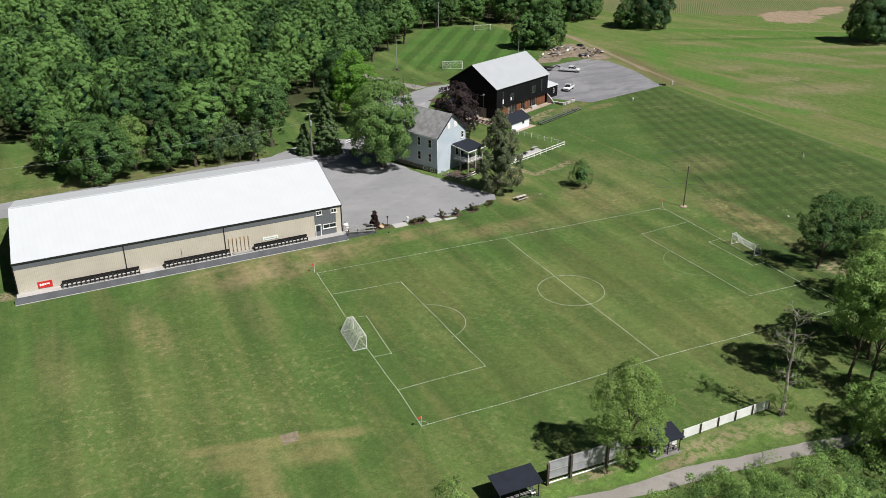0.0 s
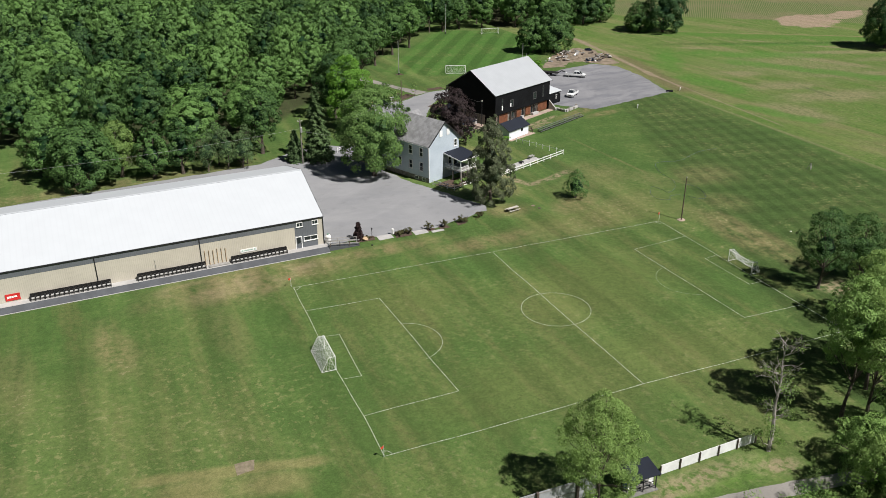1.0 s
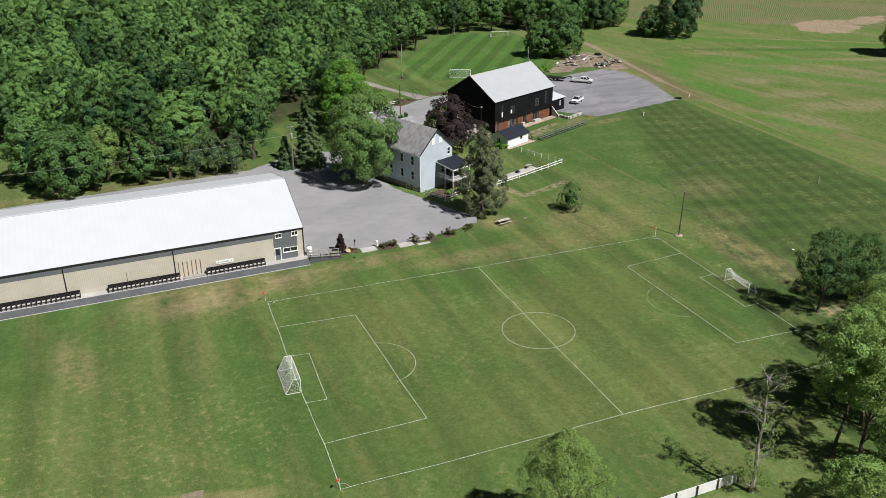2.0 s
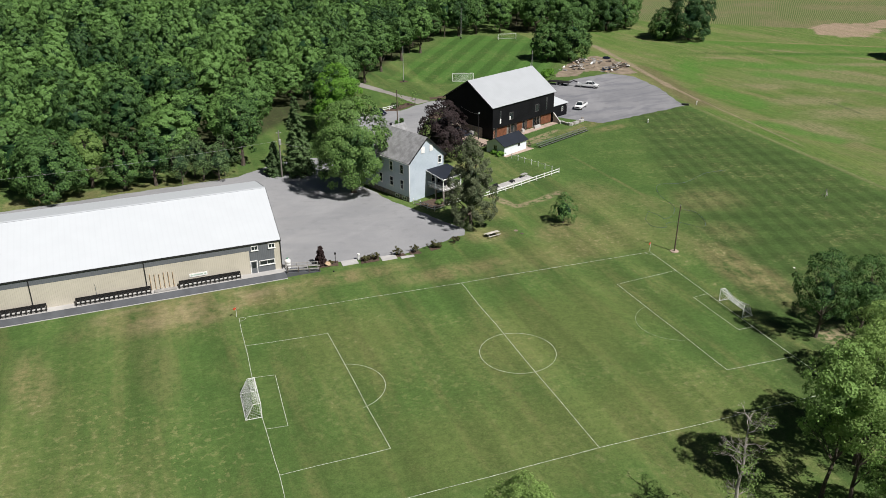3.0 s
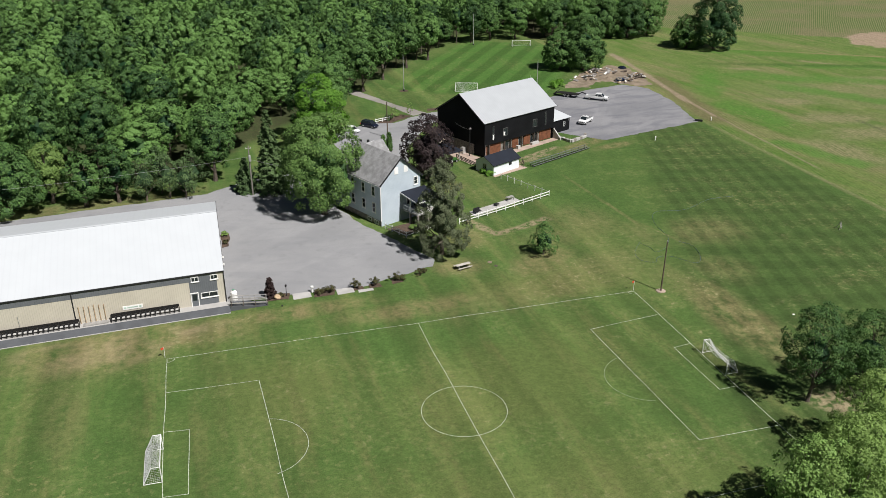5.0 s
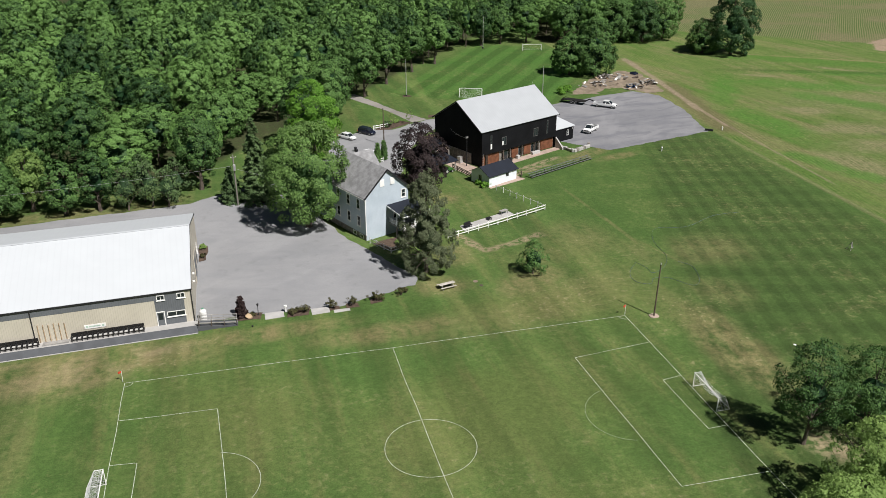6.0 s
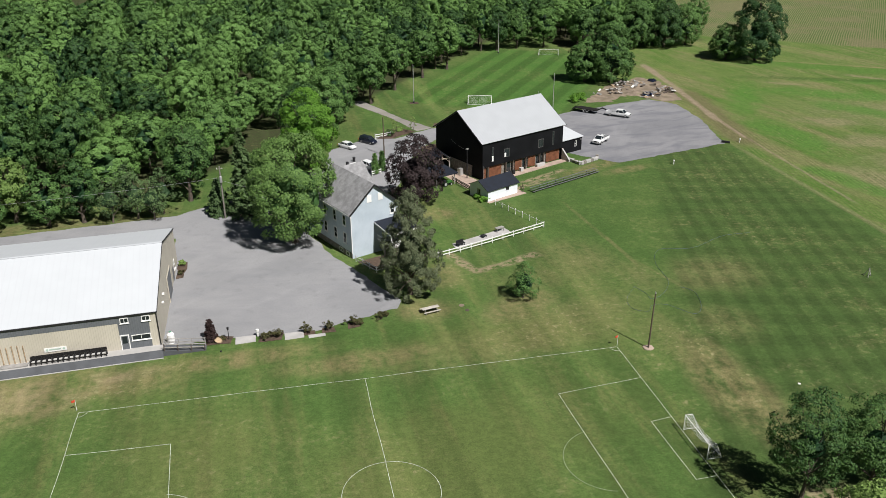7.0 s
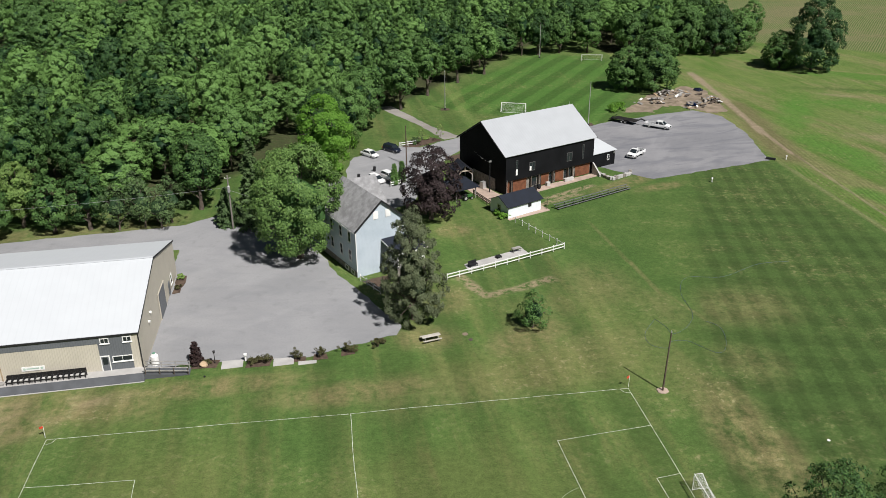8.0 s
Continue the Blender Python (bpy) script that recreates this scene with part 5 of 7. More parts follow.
def wood():
    r = np.random.default_rng(21)
    kinds = []
    for k in range(16):
        q = np.random.default_rng(400 + k)
        H, R = q.uniform(14.0, 19.0), q.uniform(3.8, 7.0)
        pointed, widest = q.uniform(0, 0.35), q.uniform(0.42, 0.60)
        lb, out = crown_lobes(q, H, 4.2, R, int(q.uniform(105, 135)), q.uniform(0.13, 0.165), pointed, widest, 0.07)
        # dark body behind the leaves, stands for the shade in the gaps
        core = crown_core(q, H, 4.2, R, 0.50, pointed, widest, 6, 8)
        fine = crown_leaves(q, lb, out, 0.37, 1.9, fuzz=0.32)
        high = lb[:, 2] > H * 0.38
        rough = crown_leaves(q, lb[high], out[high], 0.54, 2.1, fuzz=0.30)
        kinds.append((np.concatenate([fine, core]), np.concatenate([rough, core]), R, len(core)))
    allv, tints, trunks, taken = [], [], [], []
    for _ in range(16000):
        px, py = r.uniform(-172, 188), r.uniform(114, 338)
        if not inside(px, py, WOOD) or px < -62 - 0.42 * (py - 105):
            continue
        fine, rough, R, inner = kinds[r.integers(16)]
        s = r.uniform(0.85, 1.18)
        if any((px - x) ** 2 + (py - y) ** 2 < (0.84 * (R * s + q)) ** 2 for x, y, q in taken):
            continue
        taken.append((px, py, R * s))
        v = rough if py > 190 and px < 50 or py > 255 else fine
        a, h = r.uniform(0, 6.283), r.uniform(0.72, 1.15)
        rot = np.array([[math.cos(a), -math.sin(a), 0], [math.sin(a), math.cos(a), 0], [0, 0, 1]])
        w = (v @ rot.T) * np.array([s, s, h]) + np.array([px, py, 0])
        allv.append(w)
        # one tint per tree; core blades 0.6 lower, as painted inner shade
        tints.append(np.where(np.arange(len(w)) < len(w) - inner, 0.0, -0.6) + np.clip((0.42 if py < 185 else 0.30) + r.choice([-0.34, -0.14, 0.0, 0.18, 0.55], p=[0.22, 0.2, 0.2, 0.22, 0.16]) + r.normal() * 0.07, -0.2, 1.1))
        trunks.append((px, py, h))
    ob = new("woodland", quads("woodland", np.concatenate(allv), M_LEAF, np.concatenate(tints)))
    tagged(ob, "dense green broadleaf wood of many rounded crowns", "woodland", kind="stuff")
    bm = bm_new()
    for px, py, h in trunks:
        if py < 140 or px > 20:
            tube(bm, (px, py, -0.05), (px + 0.2, py, 11 * h), 0.22, 0.10, 5, caps=False)
    tagged(new("woodland_trunks", mesh_of("woodland_trunks", bm, M_BARK)), "grey-brown trunks standing in the shade of the wood", "woodland", kind="stuff")


wood()
EDGE = [  # x, y, height, crown radius, crown base, tint kind
    (-29.5, 108.5, 14.0, 6.5, 0.9, 0), (-22.5, 113.0, 12.5, 3.8, 2.0, 2), (-16.0, 109.2, 10.5, 3.6, 1.6, 1), (-9.9, 109.8, 12.0, 3.4, 2.2, 0), (-37.0, 117.0, 15.0, 5.0, 1.6, 0),
    (9.0, 117.0, 15.5, 4.6, 4.0, 1), (33.6, 127.0, 18.3, 5.6, 3.0, 3), (38.5, 152.0, 15.5, 5.0, 2.5, 0), (43.0, 166.0, 16.0, 5.2, 3.5, 0),
    (33.0, 140.0, 16.5, 5.2, 3.0, 0), (54.0, 184.0, 15.0, 4.6, 4.5, 1), (63.0, 198.0, 16.0, 4.4, 5.0, 0), (74.0, 212.0, 15.0, 4.4, 5.0, 1), (84.0, 222.0, 16.0, 4.2, 5.0, 0),
    (128.5, 192.5, 17.5, 6.8, 0.8, 0), (121.5, 195.0, 12.5, 5.6, 0.8, 1), (134.0, 204.0, 11.0, 5.5, 0.8, 0), (158.0, 241.0, 17.0, 6.5, 1.0, 0), (168.5, 239.0, 16.0, 6.2, 1.0, 1), (178.0, 241.0, 15.0, 5.5, 1.0, 0),
    (188.0, 210.0, 23.0, 8.2, 0.2, 4), (179.5, 214.5, 11.5, 5.2, 0.2, 0), (241.0, 149.5, 19.0, 8.2, 1.0, 4), (252.0, 146.0, 18.0, 8.0, 1.0, 4), (108.0, 248.0, 15.0, 4.6, 3.5, 0), (116.0, 250.0, 14.0, 4.2, 3.5, 1), (126.0, 249.0, 14.5, 4.8, 2.5, 0), (140.0, 246.0, 14.0, 5.0, 2.0, 1), (149.0, 241.0, 13.0, 5.0, 1.5, 0)]
M_LEAF_DEEP = leafy("leaves_deep", (0.014, 0.046, 0.020), (0.066, 0.135, 0.040), 0.14)
MATS = [M_LEAF, M_LEAF, M_LEAF_OLIVE, M_LEAF_BRIGHT, M_LEAF_DEEP]
LABELS = [GREEN, GREEN, "olive-green young tree beside the drive", "bright green spreading tree behind the car park", "dark dense round tree standing in the meadow"]
for i, (x, y, H, R, b, kd) in enumerate(EDGE):
    full = b < 1.1
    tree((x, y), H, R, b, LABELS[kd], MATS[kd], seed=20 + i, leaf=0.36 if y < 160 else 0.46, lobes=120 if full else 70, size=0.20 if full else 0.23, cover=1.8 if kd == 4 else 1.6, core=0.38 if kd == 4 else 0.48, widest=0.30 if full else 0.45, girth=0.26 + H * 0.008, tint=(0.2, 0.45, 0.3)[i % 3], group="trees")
# the small pines in a row along the drive
for i, (x, y, H) in enumerate(((-4.6, 108.6, 9.0), (-0.2, 109.4, 9.6), (2.9, 108.4, 8.2), (-1.8, 112.4, 10.0), (4.4, 111.0, 9.0))):
    tree((x, y), H, 3.1, 1.8, "small dark green pine with a short bare trunk", M_PINE, seed=70 + i, leaf=0.26, lobes=34, size=0.26, cover=0.7, core=0.5, girth=0.16, pointed=0.5, uneven=0.3, fuzz=0.6, group="pines by the drive", limbs=10)
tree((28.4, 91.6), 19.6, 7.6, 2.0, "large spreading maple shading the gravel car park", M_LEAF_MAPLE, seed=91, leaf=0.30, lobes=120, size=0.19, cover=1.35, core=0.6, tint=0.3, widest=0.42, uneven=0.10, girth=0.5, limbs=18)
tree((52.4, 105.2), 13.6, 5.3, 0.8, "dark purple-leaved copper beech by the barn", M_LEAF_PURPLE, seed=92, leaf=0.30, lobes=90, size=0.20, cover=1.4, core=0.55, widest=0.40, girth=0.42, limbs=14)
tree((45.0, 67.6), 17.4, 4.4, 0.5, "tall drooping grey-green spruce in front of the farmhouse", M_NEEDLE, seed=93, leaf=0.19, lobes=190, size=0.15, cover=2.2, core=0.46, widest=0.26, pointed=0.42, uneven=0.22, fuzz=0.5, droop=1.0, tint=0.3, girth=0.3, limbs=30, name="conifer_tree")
conifer((20.0, 107.5), 17.2, 3.6, 1.5, "dark drooping spruce beside the drive", M_PINE, seed=94, leaf=0.42, girth=0.28, droop=0.55, tiers=26, per=30, thin=0.7)
conifer((15.0, 108.2), 7.5, 2.6, 0.8, "dark drooping spruce beside the drive", M_PINE, seed=95, leaf=0.42, girth=0.24, droop=0.55, tiers=20, per=30, thin=0.7)
tree((61.6, 62.6), 5.7, 2.5, 0.7, "small round young tree alone on the lawn", M_LEAF, seed=96, leaf=0.20, lobes=40, size=0.27, cover=0.8, core=0.55, pointed=0.45, widest=0.32, girth=0.12)
# trees along the far touchline corner
for i, (x, y, H, R, b, kd) in enumerate(((76.5, 13.0, 13.0, 3.8, 3.2, 4), (84.5, 13.0, 11.0, 4.4, 2.0, 4), (92.0, 9.0, 11.5, 4.8, 2.0, 4), (75.0, 1.4, 11.5, 3.8, 3.0, 0), (80.0, -2.5, 13.0, 5.0, 2.5, 0), (88.0, -3.0, 12.0, 5.0, 2.0, 0),
        (64.5, -5.8, 12.0, 3.6, 4.5, 0), (53.2, -14.5, 19.0, 4.0, 7.5, 0), (55.2, -16.4, 20.0, 4.4, 8.0, 1), (66.0, -13.0, 15.0, 5.4, 4.5, 0), (48.8, -22.6, 6.5, 3.6, 0.6, 0), (76.0, -14.0, 14.0, 5.5, 3.0, 0), (61.0, -11.0, 17.5, 4.0, 6.5, 0), (57.5, -22.5, 12.0, 4.8, 3.0, 0), (68.0, -23.0, 12.0, 5.0, 3.0, 0), (46.0, -27.5, 9.0, 4.0, 0.6, 1), (52.0, -31.0, 11.0, 4.6, 0.8, 0), (58.5, -31.5, 12.0, 5.0, 0.8, 1), (67.5, -31.0, 12.0, 5.0, 0.8, 0))):
    tree((x, y), H, R, b, "tall green tree on the bank beside the pitch", M_LEAF if kd == 4 else (M_LEAF_OLIVE, M_LEAF_MAPLE, M_LEAF_OLIVE)[i % 3], seed=110 + i, leaf=0.18, lobes=76, size=0.21, cover=1.0, core=0.35, uneven=0.24, fuzz=0.5, girth=0.22, tint=0.3 if kd == 4 else (0.75, 0.8, 0.6)[i % 3], group="trees beside the pitch", limbs=16)
tree((18.6, -15.4), 12.8, 3.9, 1.8, "light olive-green tree growing between the team shelters", M_LEAF_OLIVE, seed=130, leaf=0.13, lobes=130, size=0.20, cover=1.05, core=0, uneven=0.28, fuzz=0.75, tint=0.55, girth=0.17, limbs=26)
tree((-3.6, -16.8), 6.0, 2.0, 0.6, "small green tree by the team shelter", M_LEAF_OLIVE, seed=131, leaf=0.17, lobes=36, size=0.3, cover=0.8, core=0.5, girth=0.1)
# the half-dead tree at the end of the white wall
r = np.random.default_rng(140)
dead = thing("dead_tree", pose(40.9, -16.0, 0), "half-dead pale tree with bare broken limbs and few leaves", "tree")
bm = bm_new()
tips = []


def bough(p, d, L, w, depth):
    q = p + d * L
    tube(bm, p, q, w, w * 0.6, 5 if depth > 2 else 3, caps=False)
    if depth == 0:
        tips.append(q)
        return
    for _ in range(3 if depth > 1 else 2):
        e = (d + Vector(r.normal(size=3)) * 0.5 + Vector((0, 0, 0.14))).normalized()
        bough(q, e, L * r.uniform(0.55, 0.78), w * 0.55, depth - 1)


spine = [Vector((0, 0, -0.05)), Vector((0.15, 0.1, 3.2)), Vector((0.05, 0.3, 6.2)), Vector((0.5, 0.5, 9.0)), Vector((0.6, 0.9, 11.4)), Vector((1.0, 1.0, 13.2))]
for i, (p0, p1) in enumerate(zip(spine, spine[1:])):
    tube(bm, p0, p1, 0.27 - 0.05 * i, 0.22 - 0.05 * i, 7)
    for j in range(3 if i == 0 else 8):
        p2 = p0.lerp(p1, r.uniform(0.2, 1.0))
        a = r.uniform(0, 6.283)
        bough(p2, Vector((math.cos(a), math.sin(a), r.uniform(0.1, 0.9))).normalized(), r.uniform(0.6, 1.25), 0.062, 3)
part("trunk", bm, M_PALEBARK, dead)
cl = [(*t, 0.5) for i, t in enumerate(tips) if t.z < 4.5 or (i % 5 == 0 and t.z < 9.5) or i % 23 == 0]
crown = new("crown", quads("crown", leaf_mesh("c", cl, 8, 0.2, None, 141, centre=(0, 0, 6)), M_LEAF_OLIVE))
crown.parent = dead
# thicket below the path
r = np.random.default_rng(150)
cl = []
for i in range(520):
    x = r.uniform(16, 76)
    y = r.uniform(-36, -22.2) - max(0, (x - 36) * 0.22)
    big = r.uniform() < 0.35
    cl.append((x, y, r.uniform(0.2, 2.6 if big else 1.1), r.uniform(0.6, 1.2)))
v = leaf_mesh("t", cl, 76, 0.19, None, 151, centre=(40, -28, -4))
tint = np.repeat(r.uniform(-0.1, 1.0, len(cl)), 76 * 2 * 3)
tagged(new("thicket", quads("thicket", v, M_LEAF_MAPLE, tint)), "tangled green scrub below the path", "bushes", kind="stuff")


# ---- goals ----
def goal(at, turn, label, w=6.4, h=2.13, top=0.9, deep=2.1, cord=0.018, mesh=0.22, sag=0.0, name="soccer_goal"):
    """A goal: x runs along the mouth, y points back from it."""
    ob = thing(name, pose(at[0], at[1], 0, 0, 0, turn), label, "goal", "goals")
    r = 0.055
    for x in (0, w):
        bm = bm_new()
        tube(bm, (x, 0, 0), (x, 0, h), r, r, 10)
        part("post", bm, M_WHITE, ob)
        bm = bm_new()
        tube(bm, (x, 0, 0.04), (x, deep, 0.04), 0.035, seg=8)
        tube(bm, (x, deep, 0.04), (x, top, h), 0.035, seg=8)
        tube(bm, (x, top, h), (x, 0, h), 0.035, seg=8)
        part("side_frame", bm, M_WHITE, ob)
    bm = bm_new()
    tube(bm, (-r, 0, h), (w + r, 0, h), r, r, 10)
    part("crossbar", bm, M_WHITE, ob)
    bm = bm_new()
    tube(bm, (0, deep, 0.04), (w, deep, 0.04), 0.035, seg=8)
    part("ground_bar", bm, M_WHITE, ob)
    bm = bm_new()

    def cords(o, u, v, nu, nv, droop=0.0):
        o, u, v = Vector(o), Vector(u), Vector(v)

        def at_uv(a, b):
            p = o + u * a + v * b
            p.z -= droop * math.sin(math.pi * a) * (1 - b * 0.5) * (1 if droop else 0)
            p.z = max(0.03, p.z)
            return p
        for i in range(nu + 1):
            for k in range(4):
                bar(bm, at_uv(i / nu, k / 4), at_uv(i / nu, (k + 1) / 4), cord)
        for k in range(nv + 1):
            for i in range(6):
                bar(bm, at_uv(i / 6, k / nv), at_uv((i + 1) / 6, k / nv), cord)
    n = int(w / mesh)
    cords((0, 0, h), (w, 0, 0), (0, top, 0), n, max(2, int(top / mesh)), sag)
    cords((0, top, h), (w, 0, 0), (0, deep - top, 0.04 - h), n, int(math.hypot(h, deep - top) / mesh), sag)
    for x in (0, w):
        m = 9
        for i in range(m + 1):
            y = deep * i / m
            z = h if y <= top else h * (deep - y) / (deep - top)
            bar(bm, (x, y, 0.03), (x, y, max(0.05, z)), cord)
        for k in range(m):
            z = h * k / m
            bar(bm, (x, 0, z + 0.03), (x, deep - (deep - top) * z / h, z + 0.03), cord)
    part("net", bm, M_NET, ob, "white knotted net")
    return ob


goal((-0.2, 19.75), 90, "white full-size goal with a taut net on the goal line", cord=0.011, mesh=0.11, w=5.9, deep=1.95, h=2.05)
goal((70.25, 26.65), -90, "white goal with a sagging net in the tree's shade", cord=0.010, mesh=0.12, sag=0.8, w=5.6, deep=1.8, h=2.05)
goal((87.0, 176.4), 160, "white goal on the striped far pitch", w=6.5, mesh=0.3, cord=0.014)
goal((120.0, 235.6), -12, "white goal at the wood end of the far pitch", w=6.8, mesh=0.35, cord=0.012)

# corner flags
M_FLAG = plain("orange_red_flag", (0.62, 0.075, 0.035), 0.7, vary=0.2)
for x, y in ((-0.1, -0.1), (-0.3, 46.2), (70.1, 46.2)):
    fl = thing("corner_flag", pose(x, y, 0, 0, 0, 20), "white corner post with a small red flag", "flag", "corner flags")
    bm = bm_new()
    tube(bm, (0, 0, 0), (0.05, 0.0, 1.6), 0.03, 0.025, 8)
    part("post", bm, M_WHITE, fl)
    bm = bm_new()
    for i in range(5):
        a, b = -0.09 * i, -0.09 * (i + 1)
        ya, yb = 0.05 * math.sin(i * 1.3), 0.05 * math.sin((i + 1) * 1.3)
        hexa(bm, [(0.05 + a, ya, 1.27), (0.05 + a, ya + 0.02, 1.27), (0.05 + a, ya + 0.02, 1.62), (0.05 + a, ya, 1.62)], [(0.05 + b, yb, 1.29), (0.05 + b, yb + 0.02, 1.29), (0.05 + b, yb + 0.02, 1.58), (0.05 + b, yb, 1.58)])
    part("flag", bm, M_FLAG, fl, "orange-red cloth flag")

# ---- poles and wires ----
pole = thing("light_pole", pose(74.0, 44.6, 0), "dark steel light pole on a concrete foot beside the pitch", "pole")
bm = bm_new()
slab(bm, [(0.65 * math.cos(i * math.pi / 6) * (1.25 if i % 3 else 1), 0.65 * math.sin(i * math.pi / 6)) for i in range(12)], 0, 0.12)
part("footing", bm, M_PINKSLAB, pole)
bm = bm_new()
tube(bm, (0, 0, 0.1), (0.35, 0.25, 8.3), 0.12, 0.08, 10)
part("shaft", bm, M_POLE, pole)
bm = bm_new()
tube(bm, (0.35, 0.25, 8.28), (0.35, 0.25, 8.5), 0.10, 0.07, 8)
part("cap", bm, M_GALV, pole)
for x, y, h in ((65.8, 181.8, 10.8), (107.3, 243.2, 11.4), (99.5, 160.5, 11.2)):
    lp = thing("lighting_mast", pose(x, y, 0), "slim pale lighting mast beside the far pitch", "pole", "lighting masts")
    bm = bm_new()
    tube(bm, (0, 0, 0), (0, 0, h), 0.13, 0.07, 10)
    part("shaft", bm, M_GALV, lp)
    bm = bm_new()
    tube(bm, (0, 0, 0), (0, 0, 0.5), 0.3, 0.26, 10)
    part("base", bm, M_DARKTRIM, lp)
M_GREYPOLE = plain("silvered_pole_wood", (0.200, 0.185, 0.165), 0.9, vary=0.25, scale=1.0, fine=10)
up = thing("utility_pole", pose(16.0, 105.9, 0), "wooden utility pole with a transformer can by the drive", "pole")
bm = bm_new()
tube(bm, (0, 0, 0), (0, 0, 10.4), 0.17, 0.12, 10)
part("shaft", bm, M_GREYPOLE, up)
bm = bm_new()
tube(bm, (0.05, -0.42, 7.4), (0.05, -0.42, 8.5), 0.28, 0.28, 14)
tube(bm, (0.05, -0.42, 8.5), (0.05, -0.42, 8.65), 0.28, 0.1, 14)
part("transformer", bm, M_GALV, up, "pale grey transformer can")
bm = bm_new()
soft_box(bm, -0.55, 0.55, -0.05, 0.05, 9.84, 9.94, 0.02)
part("crossarm", bm, M_GREYWOOD, up)
for x in (-0.48, 0.48):
    bm = bm_new()
    tube(bm, (x, 0, 9.94), (x, 0, 10.12), 0.05, 0.03, 8)
    part("insulator", bm, M_WHITE, up)


def wire(name, p, q, sag, r, label):
    bm = bm_new()
    n = 24
    p, q = Vector(p), Vector(q)
    pts = [p.lerp(q, i / n) - Vector((0, 0, sag * 4 * (i / n) * (1 - i / n))) for i in range(n + 1)]
    for a, b in zip(pts, pts[1:]):
        tube(bm, a, b, r, r, 5, caps=False)
    solo(name, bm, M_GALV, label, "cable", "overhead wires")


wire("overhead_wire", (15.9, 105.8, 8.2), (-62, 99.0, 8.5), 1.0, 0.016, "pale overhead wire along the drive")
wire("overhead_wire", (16.1, 106.0, 7.6), (33.5, 92.6, 7.2), 0.5, 0.02, "pale overhead wire along the drive")
bp = thing("wire_post", BARN @ pose(-1.6, 3.2, 0), "dark post with a lamp at the barn yard", "pole")
bm = bm_new()
tube(bm, (0, 0, 0), (0, 0, 6.6), 0.11, 0.08, 8)
part("shaft", bm, M_DARKTRIM, bp)
bm = bm_new()
soft_box(bm, -0.25, 0.25, -0.2, 0.1, 6.4, 6.7, 0.04)
part("lamp", bm, M_GALV, bp)
wire("overhead_wire", BARN @ Vector((-1.6, 3.2, 6.3)), BARN @ Vector((-0.3, 10.5, 6.6)), 0.35, 0.016, "string of festoon cable across the barn end")
wp = thing("yard_pole", pose(50.9, 137.0, 0), "dark wooden pole standing behind the copper beech", "pole")
bm = bm_new()
tube(bm, (0, 0, 0), (0, 0, 9.0), 0.15, 0.11, 8)
part("shaft", bm, M_POLE, wp)


# ---- vehicles ----
def ring_loft(bm, rings):
    rows = [[bm.verts.new(p) for p in r] for r in rings]
    n = len(rows[0])
    for a, b in zip(rows, rows[1:]):
        for i in range(n):
            j = (i + 1) % n
            bm.faces.new((a[i], a[j], b[j], b[i]))
    bm.faces.new(rows[0][::-1])
    bm.faces.new(rows[-1])


def hull(bm, stations, tuck=0.88, round_=0.12):
    """A body lofted along x. stations: (x, half width, floor z, top z)."""
    rings = []
    for x, w, z0, z1 in stations:
        zm = z0 + (z1 - z0) * 0.55
        rings.append([(x, -w * 0.94, z0), (x, w * 0.94, z0), (x, w, z0 + 0.18), (x, w, zm), (x, w * tuck, z1 - round_ * 0.3), (x, w * tuck - round_, z1), (x, -w * tuck + round_, z1), (x, -w * tuck, z1 - round_ * 0.3), (x, -w, zm), (x, -w, z0 + 0.18)])
    ring_loft(bm, rings)


def wheels(ob, xs, half, r):
    for x in xs:
        for s in (-1, 1):
            bm = bm_new()
            tube(bm, (x, s * (half - 0.24), r), (x, s * half, r), r, r * 0.97, 18)
            w = part("wheel", bm, M_RUBBER, ob, "black tyre")
            bm = bm_new()
            tube(bm, (x, s * (half - 0.02), r), (x, s * (half + 0.015), r), r * 0.62, r * 0.55, 14)
            part("rim", bm, M_GALV, w, "grey wheel rim")


def lights(ob, x0, x1, half, z):
    for x, name, mat in ((x1, "headlight", M_GALV), (x0, "tail_light", M_RED)):
        for s in (-1, 1):
            bm = bm_new()
            soft_box(bm, x - 0.05, x + 0.03, s * half * 0.8 - 0.18, s * half * 0.8 + 0.18, z - 0.09, z + 0.09, 0.03)
            part(name, bm, mat, ob)


